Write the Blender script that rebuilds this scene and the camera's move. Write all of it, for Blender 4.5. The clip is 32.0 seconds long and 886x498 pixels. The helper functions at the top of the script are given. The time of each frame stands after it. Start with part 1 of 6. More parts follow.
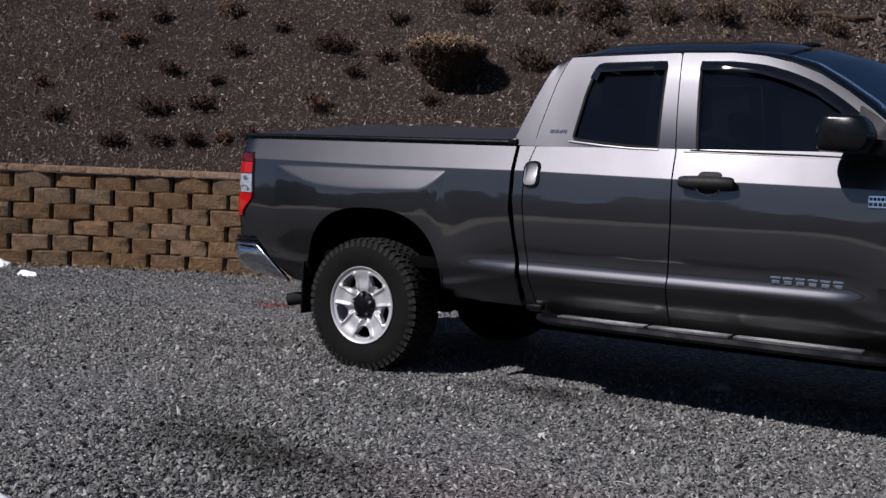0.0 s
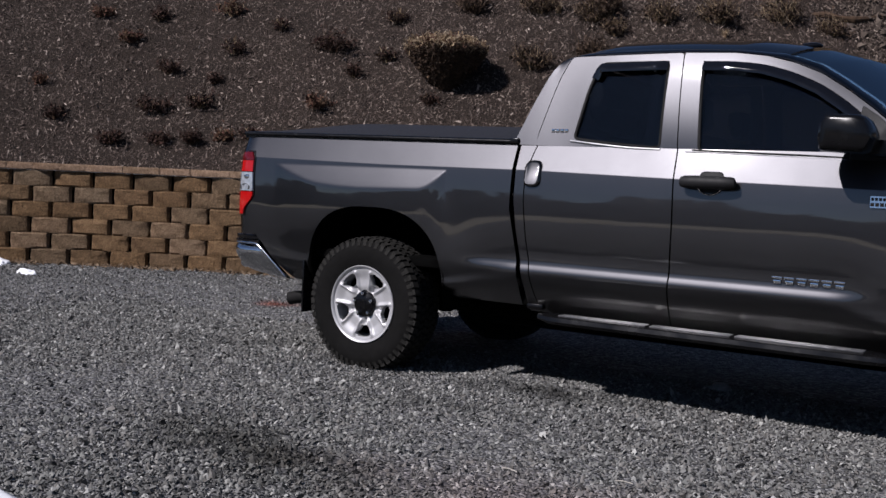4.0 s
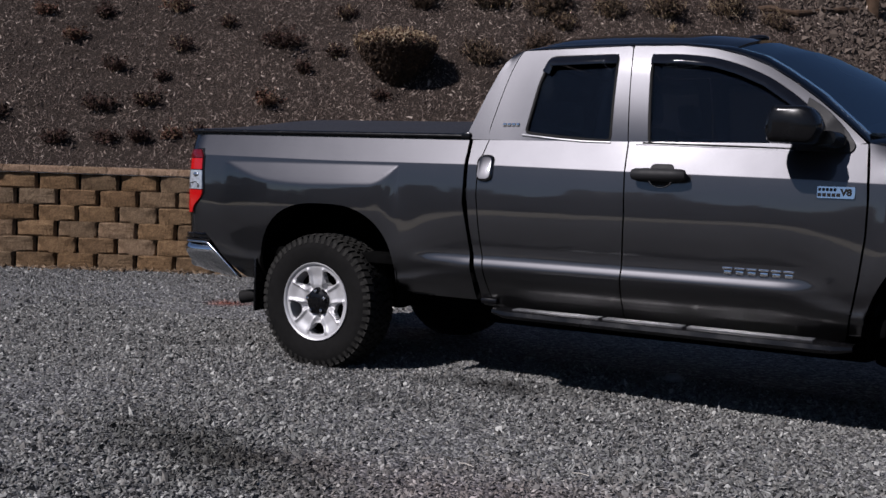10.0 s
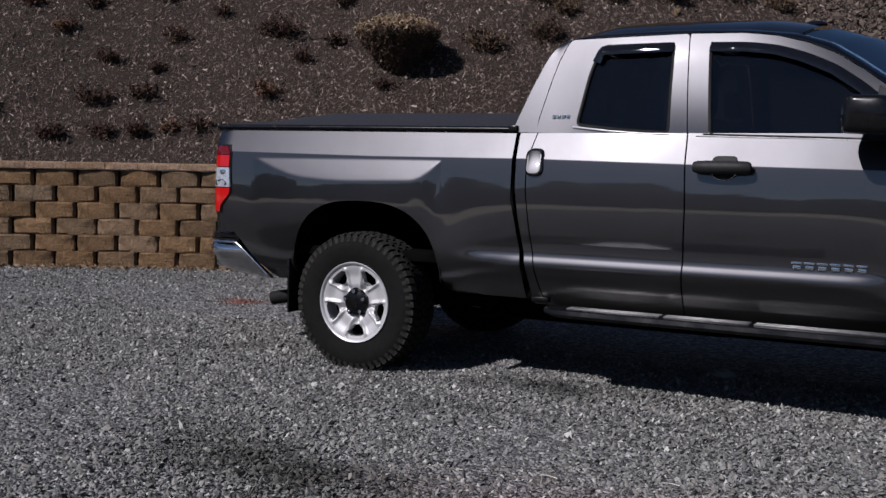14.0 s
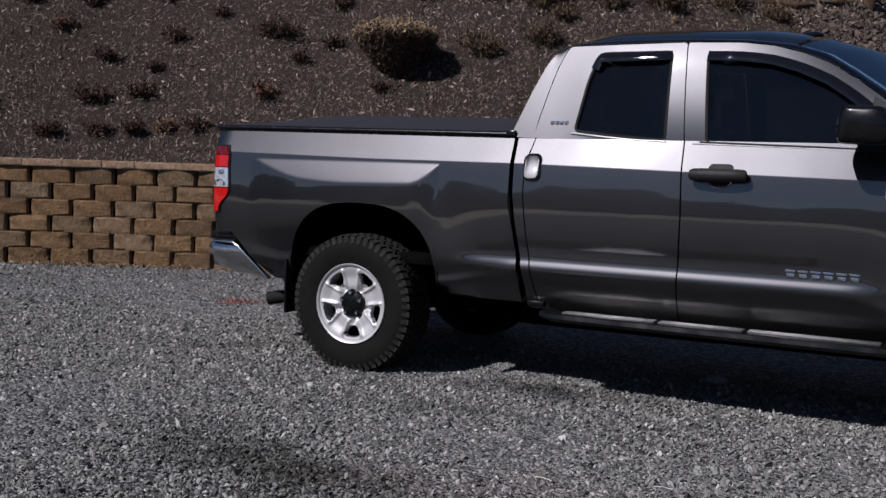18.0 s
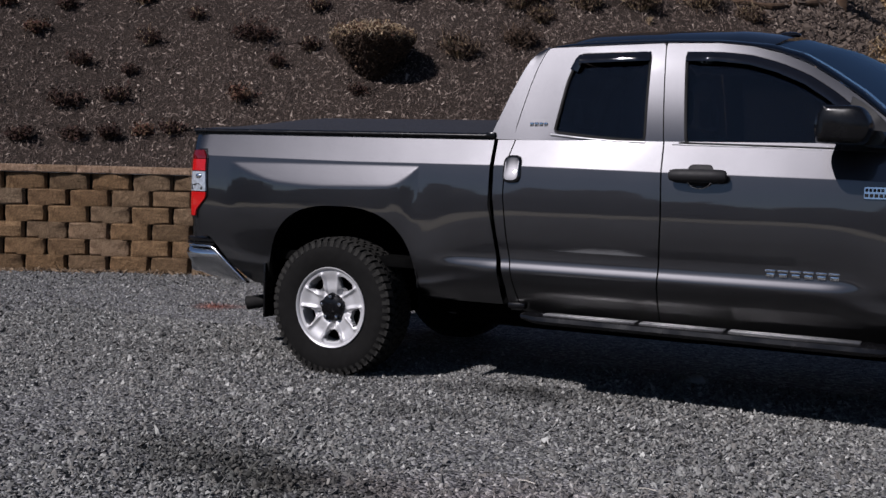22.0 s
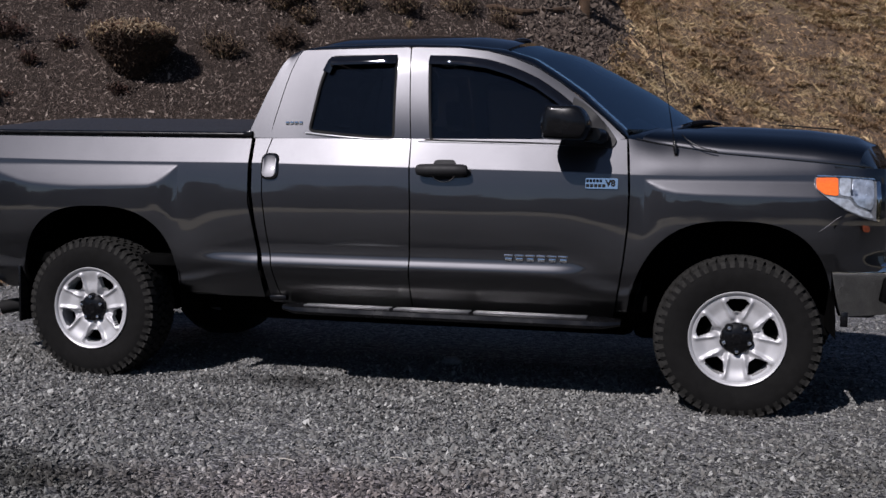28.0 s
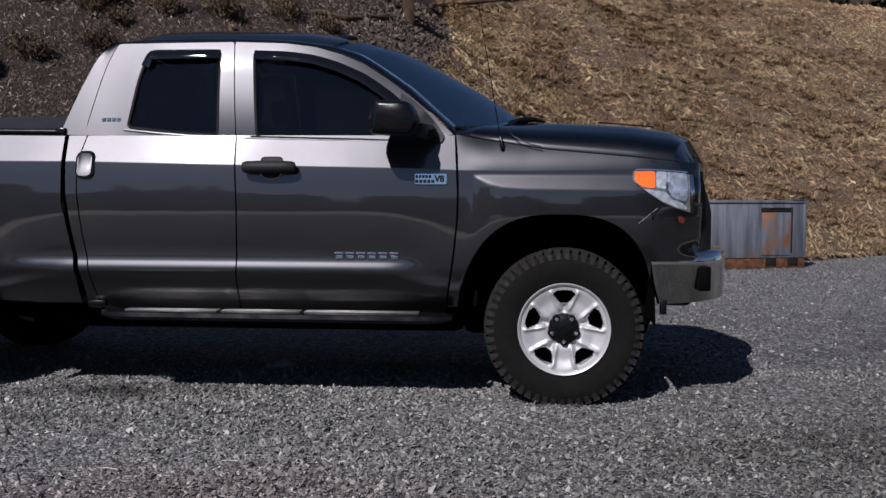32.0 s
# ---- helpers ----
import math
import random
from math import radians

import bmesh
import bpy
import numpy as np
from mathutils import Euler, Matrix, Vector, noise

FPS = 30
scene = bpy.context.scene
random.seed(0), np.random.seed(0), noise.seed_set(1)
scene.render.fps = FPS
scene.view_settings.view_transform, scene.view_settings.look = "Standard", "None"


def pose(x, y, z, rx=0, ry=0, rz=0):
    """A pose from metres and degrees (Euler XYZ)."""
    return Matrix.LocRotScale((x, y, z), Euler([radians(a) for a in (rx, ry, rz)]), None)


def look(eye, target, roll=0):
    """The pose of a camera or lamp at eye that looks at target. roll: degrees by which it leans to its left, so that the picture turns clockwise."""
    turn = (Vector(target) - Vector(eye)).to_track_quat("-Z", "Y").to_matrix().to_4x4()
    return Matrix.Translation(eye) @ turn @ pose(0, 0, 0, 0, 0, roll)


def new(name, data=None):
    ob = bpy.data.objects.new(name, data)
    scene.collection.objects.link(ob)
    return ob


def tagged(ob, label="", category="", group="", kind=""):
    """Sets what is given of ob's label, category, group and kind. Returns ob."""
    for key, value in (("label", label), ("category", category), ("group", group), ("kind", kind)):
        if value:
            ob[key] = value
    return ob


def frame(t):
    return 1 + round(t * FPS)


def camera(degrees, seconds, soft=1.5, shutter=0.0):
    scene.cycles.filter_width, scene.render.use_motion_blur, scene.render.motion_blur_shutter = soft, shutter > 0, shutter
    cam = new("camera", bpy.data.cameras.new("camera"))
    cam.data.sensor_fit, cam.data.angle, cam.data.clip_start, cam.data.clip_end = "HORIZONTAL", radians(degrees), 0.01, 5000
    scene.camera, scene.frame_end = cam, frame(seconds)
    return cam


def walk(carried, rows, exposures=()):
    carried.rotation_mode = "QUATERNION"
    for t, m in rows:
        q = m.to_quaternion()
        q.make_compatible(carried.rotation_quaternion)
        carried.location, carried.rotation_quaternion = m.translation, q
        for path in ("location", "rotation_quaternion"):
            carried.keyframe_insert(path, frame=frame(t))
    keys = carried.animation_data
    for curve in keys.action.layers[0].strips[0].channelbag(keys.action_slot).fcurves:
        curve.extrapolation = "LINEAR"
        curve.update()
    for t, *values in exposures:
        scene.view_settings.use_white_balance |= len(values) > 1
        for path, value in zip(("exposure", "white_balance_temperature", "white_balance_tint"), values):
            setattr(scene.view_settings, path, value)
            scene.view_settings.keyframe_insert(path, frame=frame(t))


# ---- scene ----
cam = camera(47.1, 32.0)
PATH = [
    (0, (3.796, -6.038, 1.192), (2.726, -4.353, 1.059), 2.4),
    (0.5, (3.794, -6.037, 1.19), (2.731, -4.35, 1.04), 2.1),
    (1, (3.789, -6.047, 1.191), (2.729, -4.358, 1.03), 1.9),
    (1.5, (3.783, -6.052, 1.186), (2.709, -4.372, 1.022), 2.0),
    (2, (3.775, -6.048, 1.181), (2.692, -4.374, 1.025), 1.9),
    (2.5, (3.782, -6.038, 1.187), (2.708, -4.358, 1.041), 1.8),
    (4.5, (3.776, -6.051, 1.186), (2.711, -4.363, 1.054), 2.7),
    (5, (3.766, -6.035, 1.195), (2.715, -4.34, 1.056), 2.2),
    (5.5, (3.757, -6.005, 1.178), (2.72, -4.301, 1.038), 1.9),
    (6, (3.756, -6.005, 1.179), (2.738, -4.289, 1.042), 1.7),
    (6.5, (3.759, -6.005, 1.189), (2.758, -4.279, 1.055), 1.6),
    (7, (3.769, -6.023, 1.187), (2.784, -4.287, 1.058), 1.7),
    (7.5, (3.777, -6.018, 1.191), (2.799, -4.278, 1.064), 1.8),
    (8, (3.77, -6.019, 1.187), (2.788, -4.281, 1.059), 2.0),
    (8.5, (3.763, -6.028, 1.185), (2.774, -4.295, 1.05), 2.2),
    (9, (3.766, -6.028, 1.189), (2.776, -4.296, 1.046), 2.0),
    (9.5, (3.769, -6.035, 1.188), (2.784, -4.3, 1.045), 1.9),
    (10, (3.768, -6.032, 1.182), (2.782, -4.298, 1.045), 1.9),
    (10.5, (3.762, -6.03, 1.185), (2.78, -4.293, 1.053), 1.7),
    (11, (3.767, -6.038, 1.19), (2.768, -4.312, 1.044), 1.8),
    (11.5, (3.736, -6.053, 1.181), (2.725, -4.336, 1.012), 2.2),
    (12, (3.679, -6.004, 1.187), (2.669, -4.287, 1.011), 2.4),
    (12.5, (3.573, -5.969, 1.186), (2.575, -4.242, 1.034), 2.6),
    (13, (3.471, -5.96, 1.212), (2.483, -4.227, 1.067), 2.1),
    (13.5, (3.34, -6.037, 1.216), (2.403, -4.276, 1.072), 1.2),
    (14, (3.303, -6.052, 1.229), (2.365, -4.294, 1.064), 1.0),
    (14.5, (3.302, -6.061, 1.228), (2.343, -4.314, 1.05), 1.6),
    (15, (3.308, -6.076, 1.234), (2.366, -4.321, 1.048), 1.4),
    (15.5, (3.308, -6.071, 1.229), (2.39, -4.303, 1.045), 1.3),
    (17.5, (3.303, -6.093, 1.221), (2.38, -4.326, 1.059), 1.9),
    (18, (3.301, -6.098, 1.229), (2.375, -4.333, 1.071), 1.9),
    (18.5, (3.295, -6.095, 1.227), (2.377, -4.325, 1.078), 2.1),
    (19, (3.291, -6.097, 1.224), (2.378, -4.324, 1.072), 2.0),
    (19.5, (3.284, -6.094, 1.227), (2.375, -4.32, 1.065), 2.0),
    (20, (3.272, -6.084, 1.222), (2.377, -4.303, 1.056), 1.7),
    (20.5, (3.287, -6.084, 1.229), (2.397, -4.302, 1.059), 1.3),
    (21, (3.278, -6.083, 1.223), (2.39, -4.299, 1.058), 1.3),
    (21.5, (3.276, -6.08, 1.217), (2.389, -4.294, 1.062), 1.6),
    (22, (3.278, -6.082, 1.228), (2.39, -4.296, 1.076), 1.5),
    (22.5, (3.284, -6.084, 1.226), (2.386, -4.303, 1.08), 1.2),
    (23, (3.292, -6.084, 1.228), (2.393, -4.303, 1.084), 1.0),
    (23.5, (3.296, -6.081, 1.231), (2.402, -4.298, 1.084), 0.9),
    (24, (3.297, -6.074, 1.23), (2.403, -4.291, 1.081), 1.1),
    (24.5, (3.3, -6.078, 1.228), (2.429, -4.283, 1.087), 1.4),
    (25, (3.293, -6.074, 1.225), (2.463, -4.259, 1.098), 1.7),
    (25.5, (3.289, -6.07, 1.228), (2.512, -4.231, 1.106), 1.7),
    (26, (3.321, -6.065, 1.232), (2.712, -4.164, 1.099), 1.2),
    (26.5, (3.361, -6.13, 1.229), (2.857, -4.201, 1.071), 0.7),
    (28.5, (3.494, -6.322, 1.19), (3.031, -4.381, 1.062), 0.7),
    (29, (3.464, -6.306, 1.134), (3.134, -4.337, 1.031), 1.1),
    (29.5, (3.469, -6.298, 1.138), (3.259, -4.312, 1.033), 0.9),
    (30, (3.478, -6.282, 1.137), (3.344, -4.29, 1.023), 0.6),
    (30.5, (3.482, -6.284, 1.136), (3.397, -4.289, 1.01), 0.4),
    (31, (3.483, -6.287, 1.14), (3.418, -4.292, 1.01), 0.2),
    (31.5, (3.478, -6.289, 1.142), (3.41, -4.294, 1.014), 0.0),
    (32, (3.462, -6.272, 1.134), (3.313, -4.281, 1.014), 0.2),
]
walk(cam, [(t, look(eye, target, roll)) for t, eye, target, roll in PATH], [(0, 0.22, 6300, 16), (32, 0.22, 6300, 16)])

# ---- world and sun ----
SUN_WAY = Vector((0.43, 1.0, -0.96)).normalized()
sun_to = -SUN_WAY
world = bpy.data.worlds.new("sky")
scene.world = world
world.use_nodes = True
wn = world.node_tree.nodes
sky = wn.new("ShaderNodeTexSky")
sky.sky_type = "NISHITA"
sky.sun_disc = False
sky.altitude, sky.air_density, sky.dust_density, sky.ozone_density = 1500.0, 0.8, 0.2, 1.6
sky.sun_elevation = math.asin(sun_to.z)
sky.sun_rotation = math.atan2(sun_to.x, sun_to.y)
wn["Background"].inputs[1].default_value = 0.05
world.node_tree.links.new(sky.outputs[0], wn["Background"].inputs[0])
lamp = bpy.data.lights.new("sun", "SUN")
lamp.energy, lamp.angle, lamp.color = 5.0, radians(0.53), (1.0, 0.96, 0.93)
new("sun", lamp).matrix_world = look((0, -20, 30), Vector((0, -20, 30)) + SUN_WAY)


# ---- materials ----
def material(name):
    m = bpy.data.materials.new(name)
    m.use_nodes = True
    return m, m.node_tree.nodes, m.node_tree.links, m.node_tree.nodes["Principled BSDF"]


def coords(nodes, links, scale=1.0, kind="Object"):
    tc, mp = nodes.new("ShaderNodeTexCoord"), nodes.new("ShaderNodeMapping")
    mp.inputs["Scale"].default_value = (scale,) * 3 if not isinstance(scale, tuple) else scale
    links.new(tc.outputs[kind], mp.inputs["Vector"])
    return mp.outputs["Vector"]


def noise_node(nodes, links, vec, scale, detail=4.0, rough=0.55):
    n = nodes.new("ShaderNodeTexNoise")
    n.inputs["Scale"].default_value, n.inputs["Detail"].default_value, n.inputs["Roughness"].default_value = scale, detail, rough
    links.new(vec, n.inputs["Vector"])
    return n.outputs["Fac"]


def ramp(nodes, links, fac, *stops):
    r = nodes.new("ShaderNodeValToRGB")
    e = r.color_ramp.elements
    while len(e) < len(stops):
        e.new(0.5)
    for el, (p, c) in zip(e, stops):
        el.position, el.color = p, (*c, 1) if len(c) == 3 else c
    links.new(fac, r.inputs["Fac"])
    return r.outputs["Color"]


def mix(nodes, links, fac, a, b, mode="MIX"):
    m = nodes.new("ShaderNodeMix")
    m.data_type, m.blend_type = "RGBA", mode
    for sock, v in ((m.inputs["Factor"], fac), (m.inputs["A"], a), (m.inputs["B"], b)):
        if isinstance(v, (int, float)):
            sock.default_value = v
        elif isinstance(v, tuple):
            sock.default_value = (*v, 1)
        else:
            links.new(v, sock)
    return m.outputs["Result"]


def bump(nodes, links, bsdf, height, strength=0.3, distance=0.01):
    b = nodes.new("ShaderNodeBump")
    b.inputs["Strength"].default_value, b.inputs["Distance"].default_value = strength, distance
    links.new(height, b.inputs["Height"])
    links.new(b.outputs["Normal"], bsdf.inputs["Normal"])


def plain(name, col, rough=0.5, metal=0.0, vary=0.15, grain=30.0, relief=0.0, coat=0.0, spec=0.5):
    """A surface with a little unevenness in colour, gloss and relief."""
    m, n, l, b = material(name)
    vec = coords(n, l)
    f = noise_node(n, l, vec, grain)
    lo, hi = tuple(c * (1 - vary) for c in col), tuple(min(1, c * (1 + vary)) for c in col)
    l.new(ramp(n, l, f, (0.3, lo), (0.7, hi)), b.inputs["Base Color"])
    g = noise_node(n, l, vec, grain * 0.2)
    l.new(ramp(n, l, g, (0.3, (max(0, rough - 0.06),) * 3), (0.7, (min(1, rough + 0.06),) * 3)), b.inputs["Roughness"])
    b.inputs["Metallic"].default_value = metal
    b.inputs["Coat Weight"].default_value = coat
    b.inputs["Specular IOR Level"].default_value = spec
    if relief:
        bump(n, l, b, f, relief, 0.004)
    return m


def paint_material():
    """Metallic paint: a satin flake layer, partly finer and partly coarser, under a thin sharp clear coat."""
    m, n, l, b = material("grey_metallic_paint")
    n.remove(b)
    vec = coords(n, l)
    grain = noise_node(n, l, vec, 900, 2)
    tone = ramp(n, l, grain, (0.3, (0.033, 0.033, 0.0358)), (0.7, (0.048, 0.048, 0.0515)))
    dust = noise_node(n, l, vec, 3)
    flakes = []
    for lo, hi in ((0.362, 0.380), (0.56, 0.60)):
        flake = n.new("ShaderNodeBsdfAnisotropic")
        flake.distribution = "BECKMANN"
        l.new(tone, flake.inputs["Color"])
        l.new(ramp(n, l, dust, (0.3, (lo,) * 3), (0.7, (hi,) * 3)), flake.inputs["Roughness"])
        flakes.append(flake)
    base = n.new("ShaderNodeMixShader")
    base.inputs["Fac"].default_value = 0.27
    for k, flake in enumerate(flakes):
        l.new(flake.outputs["BSDF"], base.inputs[k + 1])
    coat = n.new("ShaderNodeBsdfAnisotropic")
    coat.distribution = "GGX"
    coat.inputs["Color"].default_value = (1, 1, 1, 1)
    # road film on the lowest part of the panels
    low = n.new("ShaderNodeSeparateXYZ")
    l.new(n.new("ShaderNodeTexCoord").outputs["Object"], low.inputs["Vector"])
    l.new(ramp(n, l, low.outputs["Z"], (0.56, (0.22,) * 3), (0.76, (0.042,) * 3)), coat.inputs["Roughness"])
    fres = n.new("ShaderNodeFresnel")
    fres.inputs["IOR"].default_value = 1.66
    wave = n.new("ShaderNodeBump")
    wave.inputs["Strength"].default_value, wave.inputs["Distance"].default_value = 0.07, 0.02
    l.new(noise_node(n, l, vec, 1.9, 2), wave.inputs["Height"])
    for node in (*flakes, coat, fres):
        l.new(wave.outputs["Normal"], node.inputs["Normal"])
    both = n.new("ShaderNodeMixShader")
    l.new(fres.outputs["Fac"], both.inputs["Fac"])
    l.new(base.outputs["Shader"], both.inputs[1])
    l.new(coat.outputs["BSDF"], both.inputs[2])
    l.new(both.outputs["Shader"], n["Material Output"].inputs["Surface"])
    return m


def glass_material(name, tint, rough=0.0, ior=1.6):
    m, n, l, b = material(name)
    b.inputs["Base Color"].default_value = (*tint, 1)
    b.inputs["Transmission Weight"].default_value = 1.0
    b.inputs["IOR"].default_value = ior
    l.new(ramp(n, l, noise_node(n, l, coords(n, l), 4), (0.4, (rough,) * 3), (0.8, (rough + 0.03,) * 3)), b.inputs["Roughness"])
    return m


M_PAINT = paint_material()
M_BLACK = plain("black_plastic", (0.003, 0.003, 0.0035), 0.24, vary=0.2, grain=60, spec=0.3)
M_MATT = plain("matt_black", (0.006, 0.006, 0.006), 0.8, vary=0.3, spec=0.2)
# liner black; the shade under the truck is put into it too
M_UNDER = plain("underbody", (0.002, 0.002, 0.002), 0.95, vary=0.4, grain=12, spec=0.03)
M_VINYL = plain("black_vinyl", (0.014, 0.014, 0.017), 0.55, vary=0.2, grain=220, relief=0.25)
M_RUBBER = plain("tyre_rubber", (0.0058, 0.0057, 0.0056), 0.82, vary=0.2, grain=25, relief=0.12, spec=0.08)
# lighter than the sidewall rubber
M_TREAD = plain("grey_tread", (0.017, 0.0165, 0.0155), 0.9, vary=0.4, grain=40, relief=0.2, spec=0.1)
M_CHROME = plain("chrome", (0.70, 0.71, 0.72), 0.06, 1.0, vary=0.06, grain=8)
M_BEAD = plain("bright_trim", (0.62, 0.62, 0.63), 0.32, 0.85, vary=0.1, grain=40)
M_DULL = plain("dusty_chrome", (0.62, 0.62, 0.60), 0.15, 1.0, vary=0.12, grain=10)
M_ALLOY = plain("silver_wheel", (0.40, 0.40, 0.41), 0.50, 0.40, vary=0.08, grain=20, coat=0.3)
M_ALU = plain("brushed_trim", (0.13, 0.13, 0.133), 0.40, 0.9, vary=0.25)
M_STEEL = plain("dark_steel", (0.025, 0.024, 0.022), 0.5, 0.6, vary=0.3)
M_GLASS = glass_material("tinted_glass", (0.17, 0.195, 0.22), 0.0, 1.5)
# blue tint and high IOR put a stronger sky reflection into the glass
M_SHIELD = glass_material("windshield_glass", (0.24, 0.34, 0.46), 0.0, 6.0)
M_SHIELD.node_tree.nodes["Principled BSDF"].inputs["Specular Tint"].default_value = (0.78, 0.93, 1.0, 1)
M_LENS = glass_material("clear_lens", (0.92, 0.94, 0.96))
M_SMOKE = plain("smoked_acrylic", (0.004, 0.004, 0.005), 0.05, vary=0.2, coat=0.5)
M_RED = plain("red_lens", (0.33, 0.004, 0.004), 0.14, vary=0.2, grain=150, coat=0.25)
M_DEEP = plain("deep_red_lens", (0.085, 0.002, 0.004), 0.14, vary=0.2, grain=150, coat=0.25)
M_AMBER = plain("amber_lens", (0.70, 0.13, 0.02), 0.12, vary=0.15, grain=150, coat=0.8)
M_LAMP = plain("grey_lamp_housing", (0.13, 0.138, 0.15), 0.18, 0.3, vary=0.3, grain=40, coat=0.6)
M_MARK = plain("dull_amber_lens", (0.085, 0.018, 0.006), 0.25, vary=0.4, grain=60, coat=0.3)
M_REFLECT = plain("lamp_reflector", (0.42, 0.47, 0.54), 0.24, 0.65, vary=0.45, grain=26, relief=0.6, coat=0.6)
M_CLEAR = plain("clear_ribbed_lens", (0.33, 0.36, 0.40), 0.15, 0.3, vary=0.3, grain=45, coat=0.6)
M_TRIM = plain("satin_black_trim", (0.009, 0.009, 0.010), 0.6, vary=0.2, grain=120, relief=0.15, spec=0.25)
M_CLOTH = plain("seat_cloth", (0.03, 0.03, 0.033), 0.9, vary=0.2, grain=200)
M_SNOW = plain("old_snow", (0.80, 0.82, 0.86), 0.6, vary=0.06, grain=40, relief=0.5)


# ---- mesh helpers ----
def smooth(a, b, x):
    t = min(1.0, max(0.0, (x - a) / (b - a)))
    return t * t * (3 - 2 * t)


def curve_at(pts, x):
    """The value at x of the polyline pts of (x, value)."""
    return float(np.interp(x, [p[0] for p in pts], [p[1] for p in pts]))


def obj(name, verts, faces, mat, parent=None, label="", angle=40.0):
    me = bpy.data.meshes.new(name)
    me.from_pydata([tuple(v) for v in verts], [], faces)
    bm = bmesh.new()
    bm.from_mesh(me)
    bmesh.ops.recalc_face_normals(bm, faces=bm.faces)
    bm.to_mesh(me)
    bm.free()
    me.polygons.foreach_set("use_smooth", [True] * len(me.polygons))
    me.set_sharp_from_angle(angle=radians(angle))
    me.materials.append(mat)
    ob = new(name, me)
    if parent is not None:
        ob.parent = parent
    return tagged(ob, label)


def part(name, bm, mat, parent=None, label="", angle=40.0):
    me = bpy.data.meshes.new(name)
    bmesh.ops.recalc_face_normals(bm, faces=bm.faces)
    bm.to_mesh(me)
    bm.free()
    me.polygons.foreach_set("use_smooth", [True] * len(me.polygons))
    me.set_sharp_from_angle(angle=radians(angle))
    me.materials.append(mat)
    ob = new(name, me)
    if parent is not None:
        ob.parent = parent
    return tagged(ob, label)


def thing(name, label, category, group="", at=None):
    ob = new(name)
    ob.empty_display_size = 0.1
    if at is not None:
        ob.matrix_world = at
    return tagged(ob, label, category, group)


def add_box(bm, x0, x1, y0, y1, z0, z1, bevel=0.0, m=None, seg=2):
    """A bevelled box added to bm."""
    made = bmesh.ops.create_cube(bm, size=1, matrix=Matrix.Translation(((x0 + x1) / 2, (y0 + y1) / 2, (z0 + z1) / 2)) @ Matrix.Diagonal((x1 - x0, y1 - y0, z1 - z0, 1)))
    vs = made["verts"]
    if bevel:
        es = list({e for v in vs for e in v.link_edges})
        res = bmesh.ops.bevel(bm, geom=es, offset=bevel, segments=seg, affect="EDGES", profile=0.5)
        vs = list({v for f in res["faces"] for v in f.verts} | {v for v in vs if v.is_valid})
    if m is not None:
        bmesh.ops.transform(bm, matrix=m, verts=vs)
    return bm


def box_part(name, x0, x1, y0, y1, z0, z1, mat, parent, label="", bevel=0.006, m=None):
    return part(name, add_box(bmesh.new(), x0, x1, y0, y1, z0, z1, bevel, m), mat, parent, label)


def tube(bm, pts, radius, seg=10, cap=True):
    """A round bar along pts; radius may be one number or one for each point."""
    pts = [Vector(p) for p in pts]
    rad = radius if isinstance(radius, (list, tuple)) else [radius] * len(pts)
    rings = []
    for i, p in enumerate(pts):
        d = (pts[min(i + 1, len(pts) - 1)] - pts[max(i - 1, 0)]).normalized()
        side = d.cross(Vector((0, 0, 1)) if abs(d.z) < 0.9 else Vector((1, 0, 0))).normalized()
        up = side.cross(d)
        rings.append([bm.verts.new(p + rad[i] * (math.cos(a) * side + math.sin(a) * up)) for a in [2 * math.pi * k / seg for k in range(seg)]])
    for a, b in zip(rings, rings[1:]):
        for k in range(seg):
            bm.faces.new((a[k], a[(k + 1) % seg], b[(k + 1) % seg], b[k]))
    if cap:
        bm.faces.new(rings[0][::-1]), bm.faces.new(rings[-1])
    return bm


def resample(pts, n, closed=False):
    """n points evenly along a polyline of 2D or 3D points."""
    p = np.array(list(pts) + ([pts[0]] if closed else []), float)
    d = np.r_[0, np.cumsum(np.linalg.norm(np.diff(p, axis=0), axis=1))]
    at = np.linspace(0, d[-1], n + 1)[:-1] if closed else np.linspace(0, d[-1], n)
    return np.stack([np.interp(at, d, p[:, k]) for k in range(p.shape[1])], 1)


def rounded(pts, r, n=5):
    """A closed 2D outline with its corners rounded by r (one number or one a corner)."""
    out, k = [], len(pts)
    for i in range(k):
        a, b, c = (Vector(pts[j % k]) for j in (i - 1, i, i + 1))
        rr = r[i] if isinstance(r, (list, tuple)) else r
        u, v = (a - b), (c - b)
        rr = min(rr, 0.45 * u.length, 0.45 * v.length)
        s, e = b + u.normalized() * rr, b + v.normalized() * rr
        for q in range(n + 1):
            t = q / n
            out.append(tuple((1 - t) ** 2 * s + 2 * t * (1 - t) * b + t * t * e))
    return out


def slab(bm, outline, place, depth, edge=0.0):
    """A plate: the closed 2D outline at depth 0 (front, drawn in by edge) and at depth (back). place(u, v, d) gives 3D."""
    c = np.mean(outline, 0)
    front = [bm.verts.new(place(*(np.array(p) + (c - p) / max(1e-6, np.linalg.norm(c - p)) * edge), 0.0)) for p in outline]
    back = [bm.verts.new(place(*p, depth)) for p in outline]
    rim = [bm.verts.new(place(*p, min(edge, depth * 0.5))) for p in outline] if edge else front
    n = len(outline)
    f = bm.faces.new(front)
    bm.faces.new(back[::-1])
    for i in range(n):
        j = (i + 1) % n
        if edge:
            bm.faces.new((front[i], rim[i], rim[j], front[j]))
        bm.faces.new((rim[i], back[i], back[j], rim[j]))
    bmesh.ops.triangulate(bm, faces=[f])
    return bm


